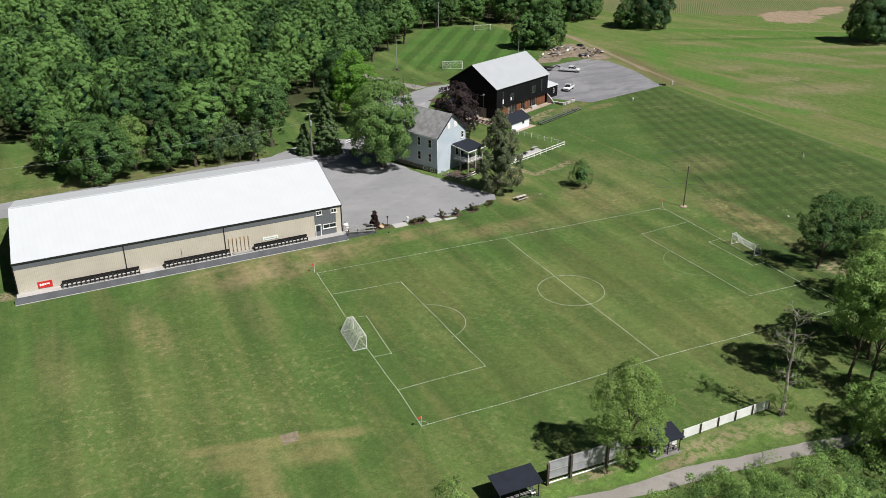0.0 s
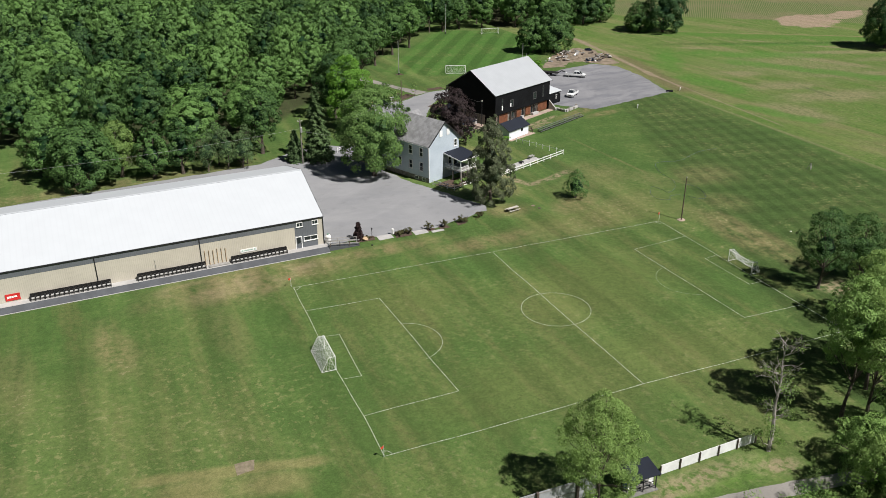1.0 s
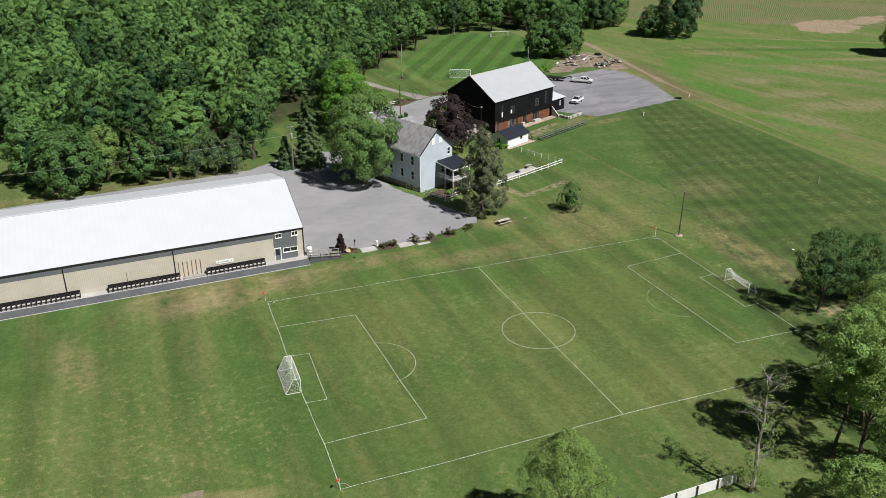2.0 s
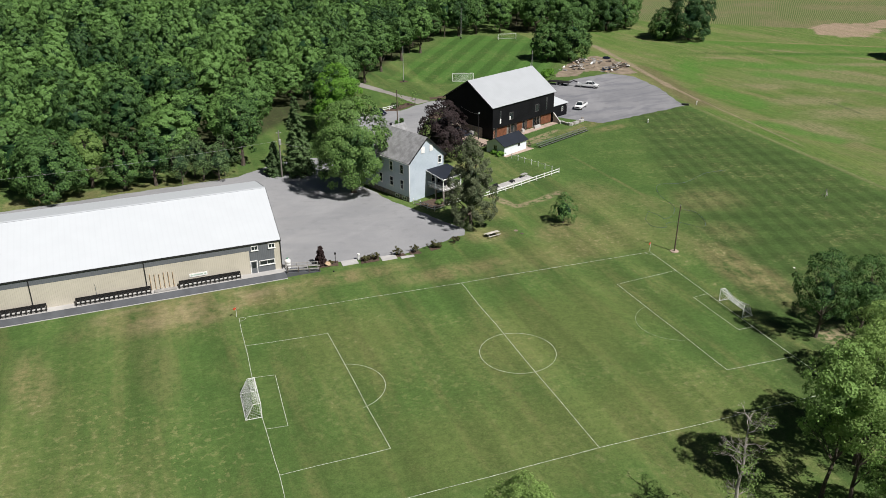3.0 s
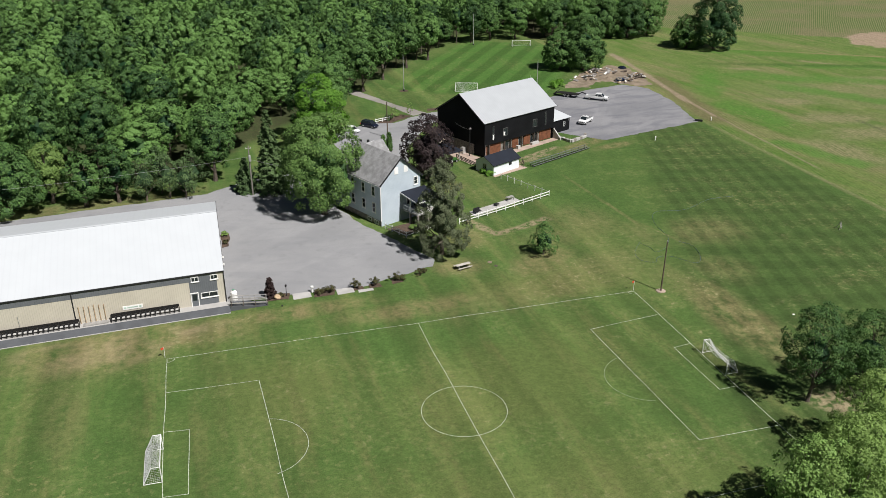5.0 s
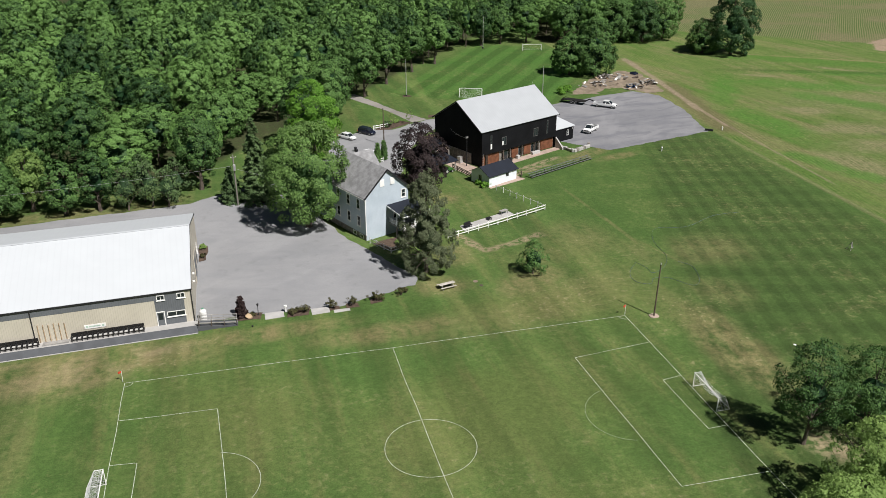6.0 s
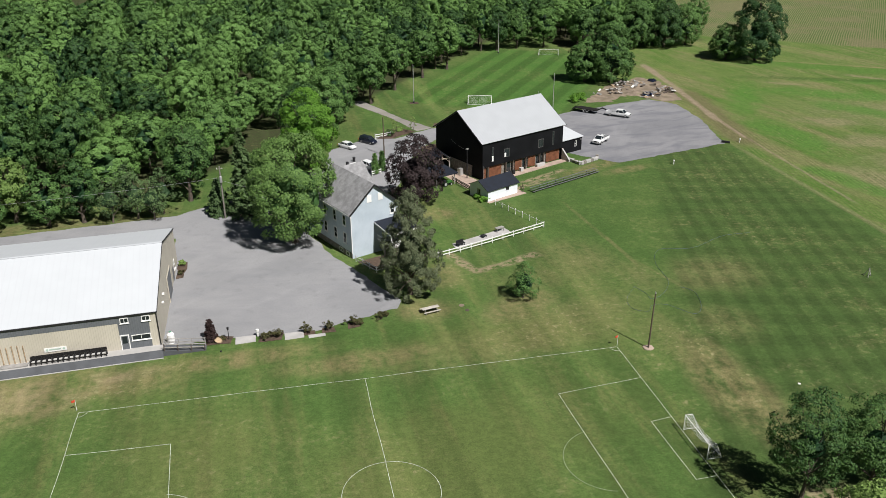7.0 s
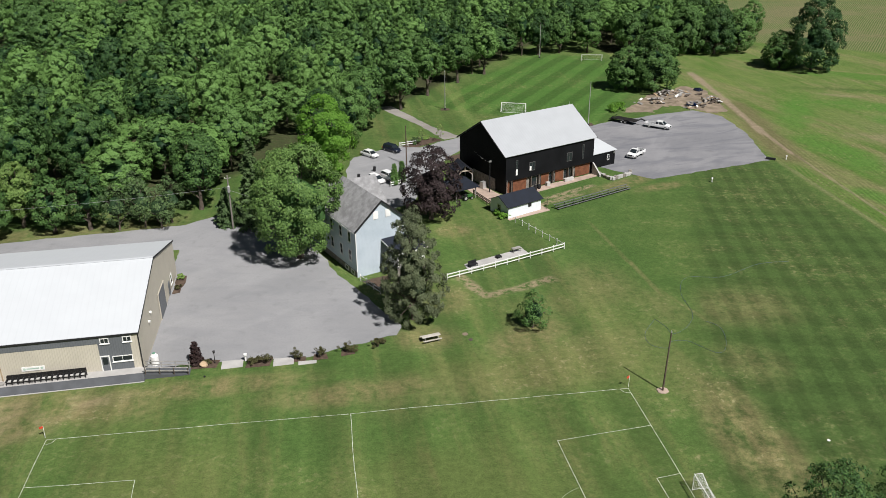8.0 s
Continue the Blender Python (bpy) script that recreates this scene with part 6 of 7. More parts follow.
def pickup(at, turn, label, L=6.0, cab=(0.2, 2.3), paint_=None):
    """A pickup facing +x, its middle at the origin."""
    paint_ = paint_ or M_CARWHITE
    ob = thing("pickup_truck", pose(at[0], at[1], 0.03, 0, 0, turn), label, "truck", "vehicles")
    h, f = 0.98, L / 2
    bm = bm_new()
    hull(bm, [(cab[0] - 0.05, h, 0.45, 1.15), (cab[1] - 0.4, h, 0.45, 1.15), (cab[1] + 0.15, h, 0.45, 1.22), (f - 0.5, h * 0.97, 0.45, 1.12), (f - 0.08, h * 0.92, 0.45, 1.0), (f, h * 0.86, 0.5, 0.9)], 0.97)
    part("body", bm, paint_, ob)
    bm = bm_new()
    hull(bm, [(cab[0], h * 0.92, 1.12, 1.16), (cab[0] + 0.12, h * 0.90, 1.12, 1.78), (cab[0] + 0.3, h * 0.88, 1.12, 1.84), (cab[1] - 0.75, h * 0.88, 1.12, 1.84), (cab[1] - 0.55, h * 0.88, 1.12, 1.78), (cab[1] + 0.1, h * 0.93, 1.12, 1.17)], 0.86)
    part("cab_glass", bm, M_GLASS, ob, "dark cab windows")
    bm = bm_new()
    soft_box(bm, cab[0] + 0.16, cab[1] - 0.68, -h * 0.76, h * 0.76, 1.78, 1.88, 0.04)
    part("roof", bm, paint_, ob)
    bm = bm_new()
    for s in (-1, 1):
        for xa, xb in ((cab[0] + 0.05, cab[0] + 0.22), ((cab[0] + cab[1]) / 2 - 0.35, (cab[0] + cab[1]) / 2 - 0.22), (cab[1] + 0.05, cab[1] - 0.62)):
            bar(bm, (xa, s * h * 0.93, 1.14), (xb, s * h * 0.78, 1.82), 0.09)
    part("pillar", bm, paint_, ob)
    bm = bm_new()
    x0, x1 = -f, cab[0] - 0.1
    for a in ((x0, x1, -h, -h + 0.09, 0.55, 1.2), (x0, x1, h - 0.09, h, 0.55, 1.2), (x0, x0 + 0.08, -h + 0.09, h - 0.09, 0.55, 1.2), (x1 - 0.08, x1, -h + 0.09, h - 0.09, 0.55, 1.2)):
        soft_box(bm, *a, 0.02)
    bed = part("bed", bm, paint_, ob, "open cargo bed")
    bm = bm_new()
    box(bm, x0 + 0.08, x1 - 0.08, -h + 0.09, h - 0.09, 0.55, 0.66)
    part("bed_floor", bm, M_DARKTRIM, bed, "dark bed liner")
    bm = bm_new()
    soft_box(bm, f - 0.06, f + 0.1, -h * 0.9, h * 0.9, 0.42, 0.66, 0.04)
    soft_box(bm, -f - 0.12, -f + 0.02, -h * 0.9, h * 0.9, 0.42, 0.6, 0.04)
    part("bumper", bm, M_GALV, ob)
    bm = bm_new()
    soft_box(bm, f - 0.04, f + 0.04, -0.5, 0.5, 0.68, 0.94, 0.02)
    part("grille", bm, M_DARKTRIM, ob)
    wheels(ob, (f - 1.0, -f + 1.25), h, 0.4)
    lights(ob, -f, f - 0.02, h, 0.82)
    return ob


def car(at, turn, label, paint_, L=4.7, tall=1.45, name="car", wagon=False):
    ob = thing(name, pose(at[0], at[1], 0.03, 0, 0, turn), label, "car", "vehicles")
    h, f, b = 0.92, L / 2, tall * 0.60
    bm = bm_new()
    hull(bm, [(-f, h * 0.84, 0.4, b * 0.85), (-f + 0.15, h * 0.93, 0.28, b * 1.02), (-f + 1.0, h, 0.22, b * 1.06), (0.3, h, 0.22, b * 1.06), (f - 1.2, h, 0.22, b * 1.02), (f - 0.25, h * 0.92, 0.26, b * 0.82), (f, h * 0.78, 0.36, b * 0.62)], 0.93)
    part("body", bm, paint_, ob)
    rear = -f + (0.2 if wagon else 0.5)
    bm = bm_new()
    hull(bm, [(rear, h * 0.86, b, b * 1.05), (rear + (0.25 if wagon else 0.75), h * 0.84, b, tall - 0.05), (rear + 1.1, h * 0.83, b, tall), (f - 1.9, h * 0.83, b, tall), (f - 1.0, h * 0.88, b, b * 1.04)], 0.88)
    part("glasshouse", bm, M_GLASS, ob, "dark windows")
    bm = bm_new()
    soft_box(bm, rear + (0.3 if wagon else 0.75), f - 1.8, -h * 0.73, h * 0.73, tall - 0.06, tall + 0.03, 0.035)
    part("roof", bm, paint_, ob)
    bm = bm_new()
    for s in (-1, 1):
        for xa, xb in ((rear + 0.05, rear + (0.3 if wagon else 0.8)), (-0.1, -0.1), (f - 1.03, f - 1.85)):
            bar(bm, (xa, s * h * 0.87, b), (xb, s * h * 0.73, tall - 0.02), 0.08)
    part("pillar", bm, paint_, ob)
    wheels(ob, (f - 0.9, -f + 0.9), h, 0.33)
    lights(ob, -f + 0.05, f - 0.1, h, b * 0.72)
    return ob


pickup((116.0, 155.5), -42, "white crew-cab pickup hitched to a flat trailer", 6.4, (-0.5, 1.9))
pickup((102.9, 134.9), 222, "older white pickup parked on the stone lot", 5.4, (0.0, 1.6))
car((43.2, 144.6), -52, "white sedan parked by the drive", M_CARWHITE, 4.8, 1.42)
car((48.5, 147.4), -50, "dark navy wagon parked by the drive", M_CARDARK, 4.8, 1.65, wagon=True)
car((46.4, 128.2), -60, "white wagon parked beside the arborvitae", M_CARWHITE, 4.7, 1.65, wagon=True)
car((43.6, 127.2), -57, "white hatchback parked behind the farmhouse", M_CARWHITE, 4.4, 1.5, wagon=True)
bm = bm_new()
tube(bm, (0, 0, 0), (0, 0, 0.95), 0.28, 0.33, 12)
tube(bm, (0, 0, 0.95), (0, 0, 1.08), 0.36, 0.2, 12)
solo("litter_bin", bm, M_DARKTRIM, "dark round litter bin beside the parked cars", "bin", m=pose(43.6, 134.0, 0.022))
tr = thing("flatbed_trailer", pose(109.8, 161.3, 0.03, 0, 0, -46), "dark gooseneck trailer behind the pickup", "trailer", "vehicles")
bm = bm_new()
soft_box(bm, -2.8, 3.0, -1.2, 1.2, 0.85, 1.05, 0.03)
hexa(bm, [(-2.8, -1.2, 0.85), (-2.8, 1.2, 0.85), (-4.3, 1.2, 0.5), (-4.3, -1.2, 0.5)], [(-2.8, -1.2, 1.05), (-2.8, 1.2, 1.05), (-4.3, 1.2, 0.62), (-4.3, -1.2, 0.62)])
part("deck", bm, M_DARKWOOD, tr, "dark plank deck")
bm = bm_new()
bar(bm, (3.0, 0, 1.0), (4.0, 0, 1.7), 0.3, 0.25)
bar(bm, (4.0, 0, 1.7), (5.2, 0, 1.4), 0.28, 0.25)
part("gooseneck", bm, M_DARKTRIM, tr)
for s in (-1, 1):
    bm = bm_new()
    bar(bm, (-4.2, s * 0.8, 0.6), (-3.2, s * 0.8, 1.5), 0.4, 0.08)
    part("loading_ramp", bm, M_DARKTRIM, tr)
wheels(tr, (-0.8, 0.2), 1.18, 0.38)

# ---- fences ----
M_DARKPLANK = plain("weathered_dark_plank", (0.135, 0.140, 0.140), 0.75, vary=0.3, scale=1.0, fine=12)


def rail_fence(pts, label, material, h=1.15, rails=(0.45, 0.8, 1.1), gap=2.4, post=0.12, plank=(0.05, 0.13), name="rail_fence"):
    ob = thing(name, pose(0, 0, 0), label, "fence", "fences")
    for (x0, y0), (x1, y1) in zip(pts, pts[1:]):
        L = math.hypot(x1 - x0, y1 - y0)
        n = max(1, round(L / gap))
        for i in range(n + 1):
            x, y = x0 + (x1 - x0) * i / n, y0 + (y1 - y0) * i / n
            bm = bm_new()
            soft_box(bm, -post / 2, post / 2, -post / 2, post / 2, 0, h + 0.08, 0.02, 1)
            part("post", bm, material, ob, "", pose(x, y, 0, 0, 0, math.degrees(math.atan2(y1 - y0, x1 - x0))))
        for z in rails:
            bm = bm_new()
            bar(bm, (x0, y0, z), (x1, y1, z), *plank)
            part("rail", bm, material, ob)
    return ob


rail_fence([(51.7, 79.4), (62.3, 83.5), (73.3, 88.2)], "long white plank fence across the lawn", M_WHITE, plank=(0.05, 0.15), rails=(0.45, 1.0))
rail_fence([(73.3, 88.2), (67.6, 101.0)], "thin white post fence up to the shed", M_WHITE, rails=(0.95,), gap=2.0, plank=(0.04, 0.08))
rail_fence([(38.0, 81.2), (40.8, 76.2), (47.6, 79.4)], "white rail fence round the farmhouse patio", M_WHITE, rails=(0.4, 0.95), gap=2.2, plank=(0.05, 0.12))
bench = thing("long_bench", pose(0, 0, 0), "long low dark tiered bench on the lawn", "bench")
bx, by = Vector((76.8, 105.6, 0)), Vector((94.4, 114.4, 0))
back = Vector((-0.447, 0.894, 0))
for k, z in ((0.0, 0.32), (0.55, 0.55), (1.1, 0.80)):
    bm = bm_new()
    bar(bm, bx + back * k + Vector((0, 0, z)), by + back * k + Vector((0, 0, z)), 0.24, 0.06)
    part("plank", bm, M_DARKPLANK, bench)
for i in range(9):
    bm = bm_new()
    q = bx.lerp(by, 0.02 + 0.96 * i / 8)
    bar(bm, q + Vector((0, 0, 0.04)), q + back * 1.2 + Vector((0, 0, 0.04)), 0.08)
    for k, z in ((0.0, 0.28), (0.55, 0.51), (1.1, 0.76)):
        bar(bm, q + back * k, q + back * k + Vector((0, 0, z)), 0.08)
    part("support_frame", bm, M_DARKTRIM, bench)
rail_fence([(62.3, 116.2), (65.2, 107.4)], "dark timber yard fence by the shed", M_TIMBER, gap=2.0, plank=(0.06, 0.18))
rail_fence([(25.4, 110.6), (29.1, 113.2)], "white plank fence on the lawn behind the maple", M_WHITE, rails=(0.5, 1.0), gap=2.2, plank=(0.05, 0.14))
rail_fence([(32.6, 120.2), (35.5, 122.6)], "white plank fence on the lawn behind the maple", M_WHITE, rails=(0.5, 1.0), gap=2.2, plank=(0.05, 0.14))
rail_fence([(46.3, 123.4), (48.4, 124.6)], "short white rail fence before the parked cars", M_WHITE, rails=(0.5, 1.0), gap=1.8, plank=(0.05, 0.16))
rail_fence([(50.6, 150.2), (54.6, 151.6)], "short white rail fence at the bed by the drive", M_WHITE, rails=(0.5, 1.0), gap=2.0, plank=(0.05, 0.16))
rail_fence([(75.0, 106.6), (75.8, 109.6)], "dark timber rail fence beside the shed", M_TIMBER, h=0.9, rails=(0.4, 0.8), gap=1.6)

# patio by the long fence, with a low wall, grill and stones
bm = bm_new()
slab(bm, [(55.6, 82.2), (66.9, 87.2), (66.2, 89.4), (55.3, 84.6)], 0, 0.08)
solo("patio", bm, M_CONC, "pale concrete patio strip behind the white fence", "patio", kind="structure")
for x, y, w, d, h, lab, mt in ((56.6, 83.6, 1.6, 0.7, 0.5, "dark garden bench on the patio", M_DARKTRIM), (61.4, 86.2, 0.9, 0.9, 0.4, "dark fire bowl on the patio", M_DARKTRIM), (64.9, 88.2, 1.7, 0.8, 0.75, "grey wooden table standing on the patio", M_GREYWOOD)):
    ob = thing("patio_furniture", pose(x, y, 0.08, 0, 0, 24), lab, "furniture")
    bm = bm_new()
    soft_box(bm, -w / 2, w / 2, -d / 2, d / 2, h - 0.1, h, 0.03)
    part("top", bm, mt, ob)
    for sx in (-1, 1):
        for sy in (-1, 1):
            bm = bm_new()
            box(bm, sx * (w / 2 - 0.1) - 0.04, sx * (w / 2 - 0.1) + 0.04, sy * (d / 2 - 0.1) - 0.04, sy * (d / 2 - 0.1) + 0.04, 0, h - 0.1)
            part("leg", bm, mt, ob)
    if h == 0.5:
        bm = bm_new()
        soft_box(bm, -w / 2, w / 2, d / 2 - 0.1, d / 2, h, h + 0.5, 0.03)
        part("backrest", bm, mt, ob)
# stone edging of the raised bed by the annex
r = np.random.default_rng(31)
edging = thing("stone_edging", pose(0, 0, 0), "pale stone edging round the raised grass bed", "stone wall")
for (x0, y0), (x1, y1) in (((90.3, 125.2), (92.4, 120.2)), ((92.4, 120.2), (97.2, 122.8)), ((97.2, 122.8), (97.8, 124.2))):
    L = math.hypot(x1 - x0, y1 - y0)
    n = int(L / 0.75)
    for i in range(n):
        bm = bm_new()
        s = 0.33 + r.uniform(0, 0.09)
        soft_box(bm, -s, s, -0.34, 0.34, 0, 0.55 + r.uniform(0, 0.25), 0.06, 1)
        part("stone", bm, M_STONE if i % 3 == 1 else M_CONC, edging, "", pose(x0 + (x1 - x0) * (i + 0.5) / n, y0 + (y1 - y0) * (i + 0.5) / n, 0, 0, 0, math.degrees(math.atan2(y1 - y0, x1 - x0)) + r.normal() * 6))

# ---- car park edge: beds, shrubs, lamp, bollard ----
for pts, lab in (([(14.3, 58.6), (17.9, 58.5), (18.3, 60.4), (15, 61)], "brown bark bed with stones at the ramp"), ([(21.5, 57.8), (24.8, 57.9), (25.2, 60.2), (22, 60.2)], "brown bark bed beside the car park"),
                 ([(27.6, 58.4), (29.6, 58.4), (29.5, 59.6), (27.8, 59.6)], "brown bark bed beside the car park"), ([(30.6, 58.4), (32.6, 58.6), (32.4, 59.9), (30.7, 59.9)], "brown bark bed beside the car park"), ([(34.2, 58.8), (36.2, 59.2), (36, 60.6), (34.3, 60.5)], "brown bark bed beside the car park")):
    sheet("mulch_bed", pts, 0.045, M_MULCH, lab, "", 0.5, 0.18, 9.0, "flower bed")
for a, b in (((18.5, 58.0), (21.3, 60.0)), ((25.3, 57.7), (28.0, 59.6)), ((28.6, 57.5), (31.0, 58.4))):
    bm = bm_new()
    slab(bm, [(a[0], a[1]), (b[0], a[1] + 0.2), (b[0], b[1]), (a[0], b[1])], 0, 0.06)
    solo("concrete_pad", bm, M_CONC, "pale concrete pad at the edge of the car park", "pavement", kind="structure")
M_SHRUB = leafy("leaves_rose", (0.030, 0.036, 0.014), (0.110, 0.105, 0.045))


def shrub(at, R, H, label, material, seed, n=14, per=40, leaf=0.13):
    r = np.random.default_rng(seed)
    ob = thing("shrub", pose(at[0], at[1], 0.04), label, "shrub", "shrubs")
    cl = [(r.normal() * R * 0.45, r.normal() * R * 0.45, r.uniform(0.25, 0.9) * H, R * r.uniform(0.22, 0.4)) for _ in range(n)]
    bm = bm_new()
    for c in cl:
        tube(bm, (c[0] * 0.15, c[1] * 0.15, -0.02), c[:3], 0.025, 0.008, 4)
    part("stem", bm, M_BARK, ob)
    crown = new("foliage", quads("foliage", leaf_mesh("s", cl, per, leaf, None, seed, centre=(0, 0, 0)), material))
    crown.parent = ob


for i, (x, y, R, H) in enumerate(((22.6, 58.9, 0.9, 1.0), (24.2, 58.8, 0.9, 1.1), (28.4, 59.2, 0.8, 1.7), (31.6, 59.3, 0.8, 1.4), (35.0, 59.8, 0.8, 1.5), (36.0, 59.6, 0.6, 1.1), (39.3, 60.6, 0.7, 1.2), (40.2, 61.2, 0.5, 1.0), (16.6, 59.6, 0.5, 0.5))):
    shrub((x, y), R, H, "thin reddish rose shrub in a bark bed", M_SHRUB, 160 + i)
for i, (x, y, R, H, m) in enumerate(((110.5, 172.5, 2.0, 2.0, M_LEAF_BRIGHT), (112.5, 174.5, 1.8, 1.8, M_LEAF_BRIGHT), (66.0, 103.6, 1.1, 1.0, M_LEAF_BRIGHT), (65.2, 105.4, 1.0, 0.9, M_LEAF_BRIGHT), (54.4, 152.4, 1.2, 1.3, M_PINE), (57.2, 155.2, 0.8, 0.8, M_LEAF_OLIVE),
        (9.5, 86.2, 0.5, 0.9, M_LEAF_OLIVE), (9.4, 82.6, 0.4, 0.6, M_SHRUB), (43.0, 79.6, 0.7, 0.8, M_LEAF_OLIVE), (45.0, 80.6, 0.6, 0.7, M_LEAF_OLIVE), (20.5, 108.0, 0.8, 0.8, M_SHRUB), (88.2, 14.8, 1.4, 1.6, M_LEAF))):
    shrub((x, y), R, H, "low leafy green shrub", m, 180 + i, n=22, per=60, leaf=0.2)
conifer((15.2, 60.0), 3.4, 0.85, 0.2, "small dark red conical tree at the ramp end", leafy("leaves_dark_red", (0.016, 0.010, 0.012), (0.050, 0.030, 0.026), 0.1), seed=97, leaf=0.2, girth=0.06, droop=-0.1, tiers=12, per=22, name="dwarf_tree", thin=0.8)
for x, y in ((47.2, 124.6), (48.9, 126.2)):
    conifer((x, y), 4.6, 0.75, 0.1, "slim columnar green arborvitae", M_LEAF, seed=int(x * 10), leaf=0.16, girth=0.07, droop=-0.5, tiers=18, per=26, name="arborvitae", group="arborvitae", thin=0.45)
for x, y in ((55.5, 150.5), (60.5, 153.0)):
    tree((x, y), 4.2, 0.9, 1.0, "thin young tree staked in the bed", M_LEAF_OLIVE, seed=int(x * 7), leaf=0.18, lobes=14, size=0.32, cover=0.6, core=0, girth=0.04, group="young trees", limbs=4)
for pts in ([(50.8, 150.0), (54.4, 149.4), (61.2, 154.2), (57.0, 158.6)], [(66.5, 157.6), (72, 158), (72, 161), (67, 160)], [(61, 137.5), (66, 140), (64, 143), (60, 141)], [(64.5, 180.8), (67.3, 180.6), (67.2, 183), (64.8, 183)], [(98.3, 159.8), (101.2, 160.5), (101, 162.6), (98, 162.5)], [(8.75, 81.0), (10.0, 81.3), (10.3, 87.5), (8.75, 87.5)], [(38.5, 81), (41, 77), (47, 80), (45, 83.6)], [(17.6, 106), (22.6, 105.6), (23, 110.5), (18, 111)]):
    sheet("mulch_bed", pts, 0.048, M_MULCH, "brown bark bed with sparse planting", "", 0.8, 0.35, 11.0, "flower bed")
lamp = thing("path_lamp", pose(17.6, 59.6, 0.04), "short dark lamp post in the bark bed", "lamp")
bm = bm_new()
tube(bm, (0, 0, 0), (0, 0, 1.6), 0.05, 0.05, 8)
part("post", bm, M_DARKTRIM, lamp)
bm = bm_new()
tube(bm, (0, 0, 1.6), (0, 0, 1.9), 0.13, 0.16, 8)
tube(bm, (0, 0, 1.9), (0, 0, 2.0), 0.19, 0.04, 8)
part("lantern", bm, M_DARKTRIM, lamp)
bol = thing("bollard", pose(21.6, 59.6, 0.04), "white bollard with a flared top", "bollard")
bm = bm_new()
tube(bm, (0, 0, 0), (0, 0, 0.85), 0.13, 0.12, 12)
tube(bm, (0, 0, 0.85), (0, 0, 1.1), 0.24, 0.24, 12)
part("post", bm, M_WHITE, bol)
rock = thing("boulder", pose(16.2, 59.2, 0.0), "tan rounded boulder in the bark bed", "rock")
bm = bm_new()
bmesh.ops.create_icosphere(bm, subdivisions=3, radius=0.55)
for v in bm.verts:
    v.co *= 1 + noise.noise(v.co * 2.2) * 0.35
    v.co.z = v.co.z * 0.7 + 0.3
part("stone", bm, M_ORANGE, rock)
bm = bm_new()
bmesh.ops.create_icosphere(bm, subdivisions=3, radius=0.14)
solo("ball", bm, M_DARKTRIM, "small dark ball lying on the turf", "ball", m=pose(16.6, 56.4, 0.14))

# picnic table
M_PALEWOOD = plain("bleached_timber", (0.47, 0.44, 0.39), 0.85, vary=0.25, scale=1.0, fine=14, bump=0.3)
pic = thing("picnic_table", pose(46.8, 61.3, 0, 0, 0, 14), "grey weathered picnic table with two benches", "table")
for y, z, w in ((0, 0.76, 0.75), (-0.75, 0.45, 0.28), (0.75, 0.45, 0.28)):
    n = 4 if w > 0.5 else 2
    for i in range(n):
        bm = bm_new()
        d = w / n
        soft_box(bm, -1.35, 1.35, y - w / 2 + i * d + 0.01, y - w / 2 + (i + 1) * d - 0.01, z - 0.05, z, 0.008, 1)
        part("tabletop_plank" if n == 4 else "bench_plank", bm, M_PALEWOOD, pic)
for x in (-0.95, 0.95):
    bm = bm_new()
    bar(bm, (x, -0.3, 0.7), (x, -0.7, 0), 0.05, 0.1)
    bar(bm, (x, 0.3, 0.7), (x, 0.7, 0), 0.05, 0.1)
    bar(bm, (x, -0.85, 0.38), (x, 0.85, 0.38), 0.05, 0.1)
    part("trestle", bm, M_GREYWOOD, pic)

# hose loops on the grass, marker posts, small training goal, base plate
for way in (((79.7, 62.3), (80.5, 59.7), (80.6, 57.8), (83.3, 59.3), (85.8, 63.1), (86.6, 69.3), (89.6, 74.4), (95.5, 73.8), (103.1, 77.3), (109.1, 77.5)),
            ((79.6, 62.1), (76.9, 58.6), (76.5, 55.6), (78.4, 54.3), (79.8, 55.9), (82.1, 55.5), (84.7, 52.1), (86.8, 54.0), (88.0, 58.5), (86.5, 60.8))):
    bm = bm_new()
    kn = [Vector((x, y, 0.035)) for x, y in (way[0], *way, way[-1])]
    pts = []
    for p0, p1, p2, p3 in zip(kn, kn[1:], kn[2:], kn[3:]):
        for i in range(8):
            u = i / 8
            pts.append(((p1 * 2) + (p2 - p0) * u + (p0 * 2 - p1 * 5 + p2 * 4 - p3) * u * u + (p1 * 3 - p0 - p2 * 3 + p3) * u ** 3) * 0.5)
    for a, b in zip(pts, pts[1:]):
        tube(bm, a, b, 0.022, 0.022, 5, caps=False)
    solo("hose", bm, M_HOSE, "pale blue hose lying in loops on the turf", "hose", "hoses")
for x, y in ((135.0, 127.2), (112.5, 115.9)):
    mp = thing("marker_post", pose(x, y, 0), "short white capped standpipe in the grass", "post", "marker posts")
    bm = bm_new()
    tube(bm, (0, 0, 0), (0, 0, 0.75), 0.10, 0.10, 10)
    part("post", bm, M_WHITE, mp)
    bm = bm_new()
    tube(bm, (0, 0, 0.75), (0, 0, 1.0), 0.2, 0.15, 10)
    part("cap", bm, M_WHITE, mp)
bm = bm_new()
soft_box(bm, -1.0, 1.0, -0.25, 0.25, 0, 0.5, 0.05)
solo("sleeper_block", bm, M_DARKTRIM, "dark timber block at the corner of the stone lot", "block", m=pose(131.6, 127.6, 0, 0, 0, -35))
trn = thing("rebound_frame", pose(117.7, 57.2, 0, 0, 0, 30), "small pale training frame out on the practice field", "frame")
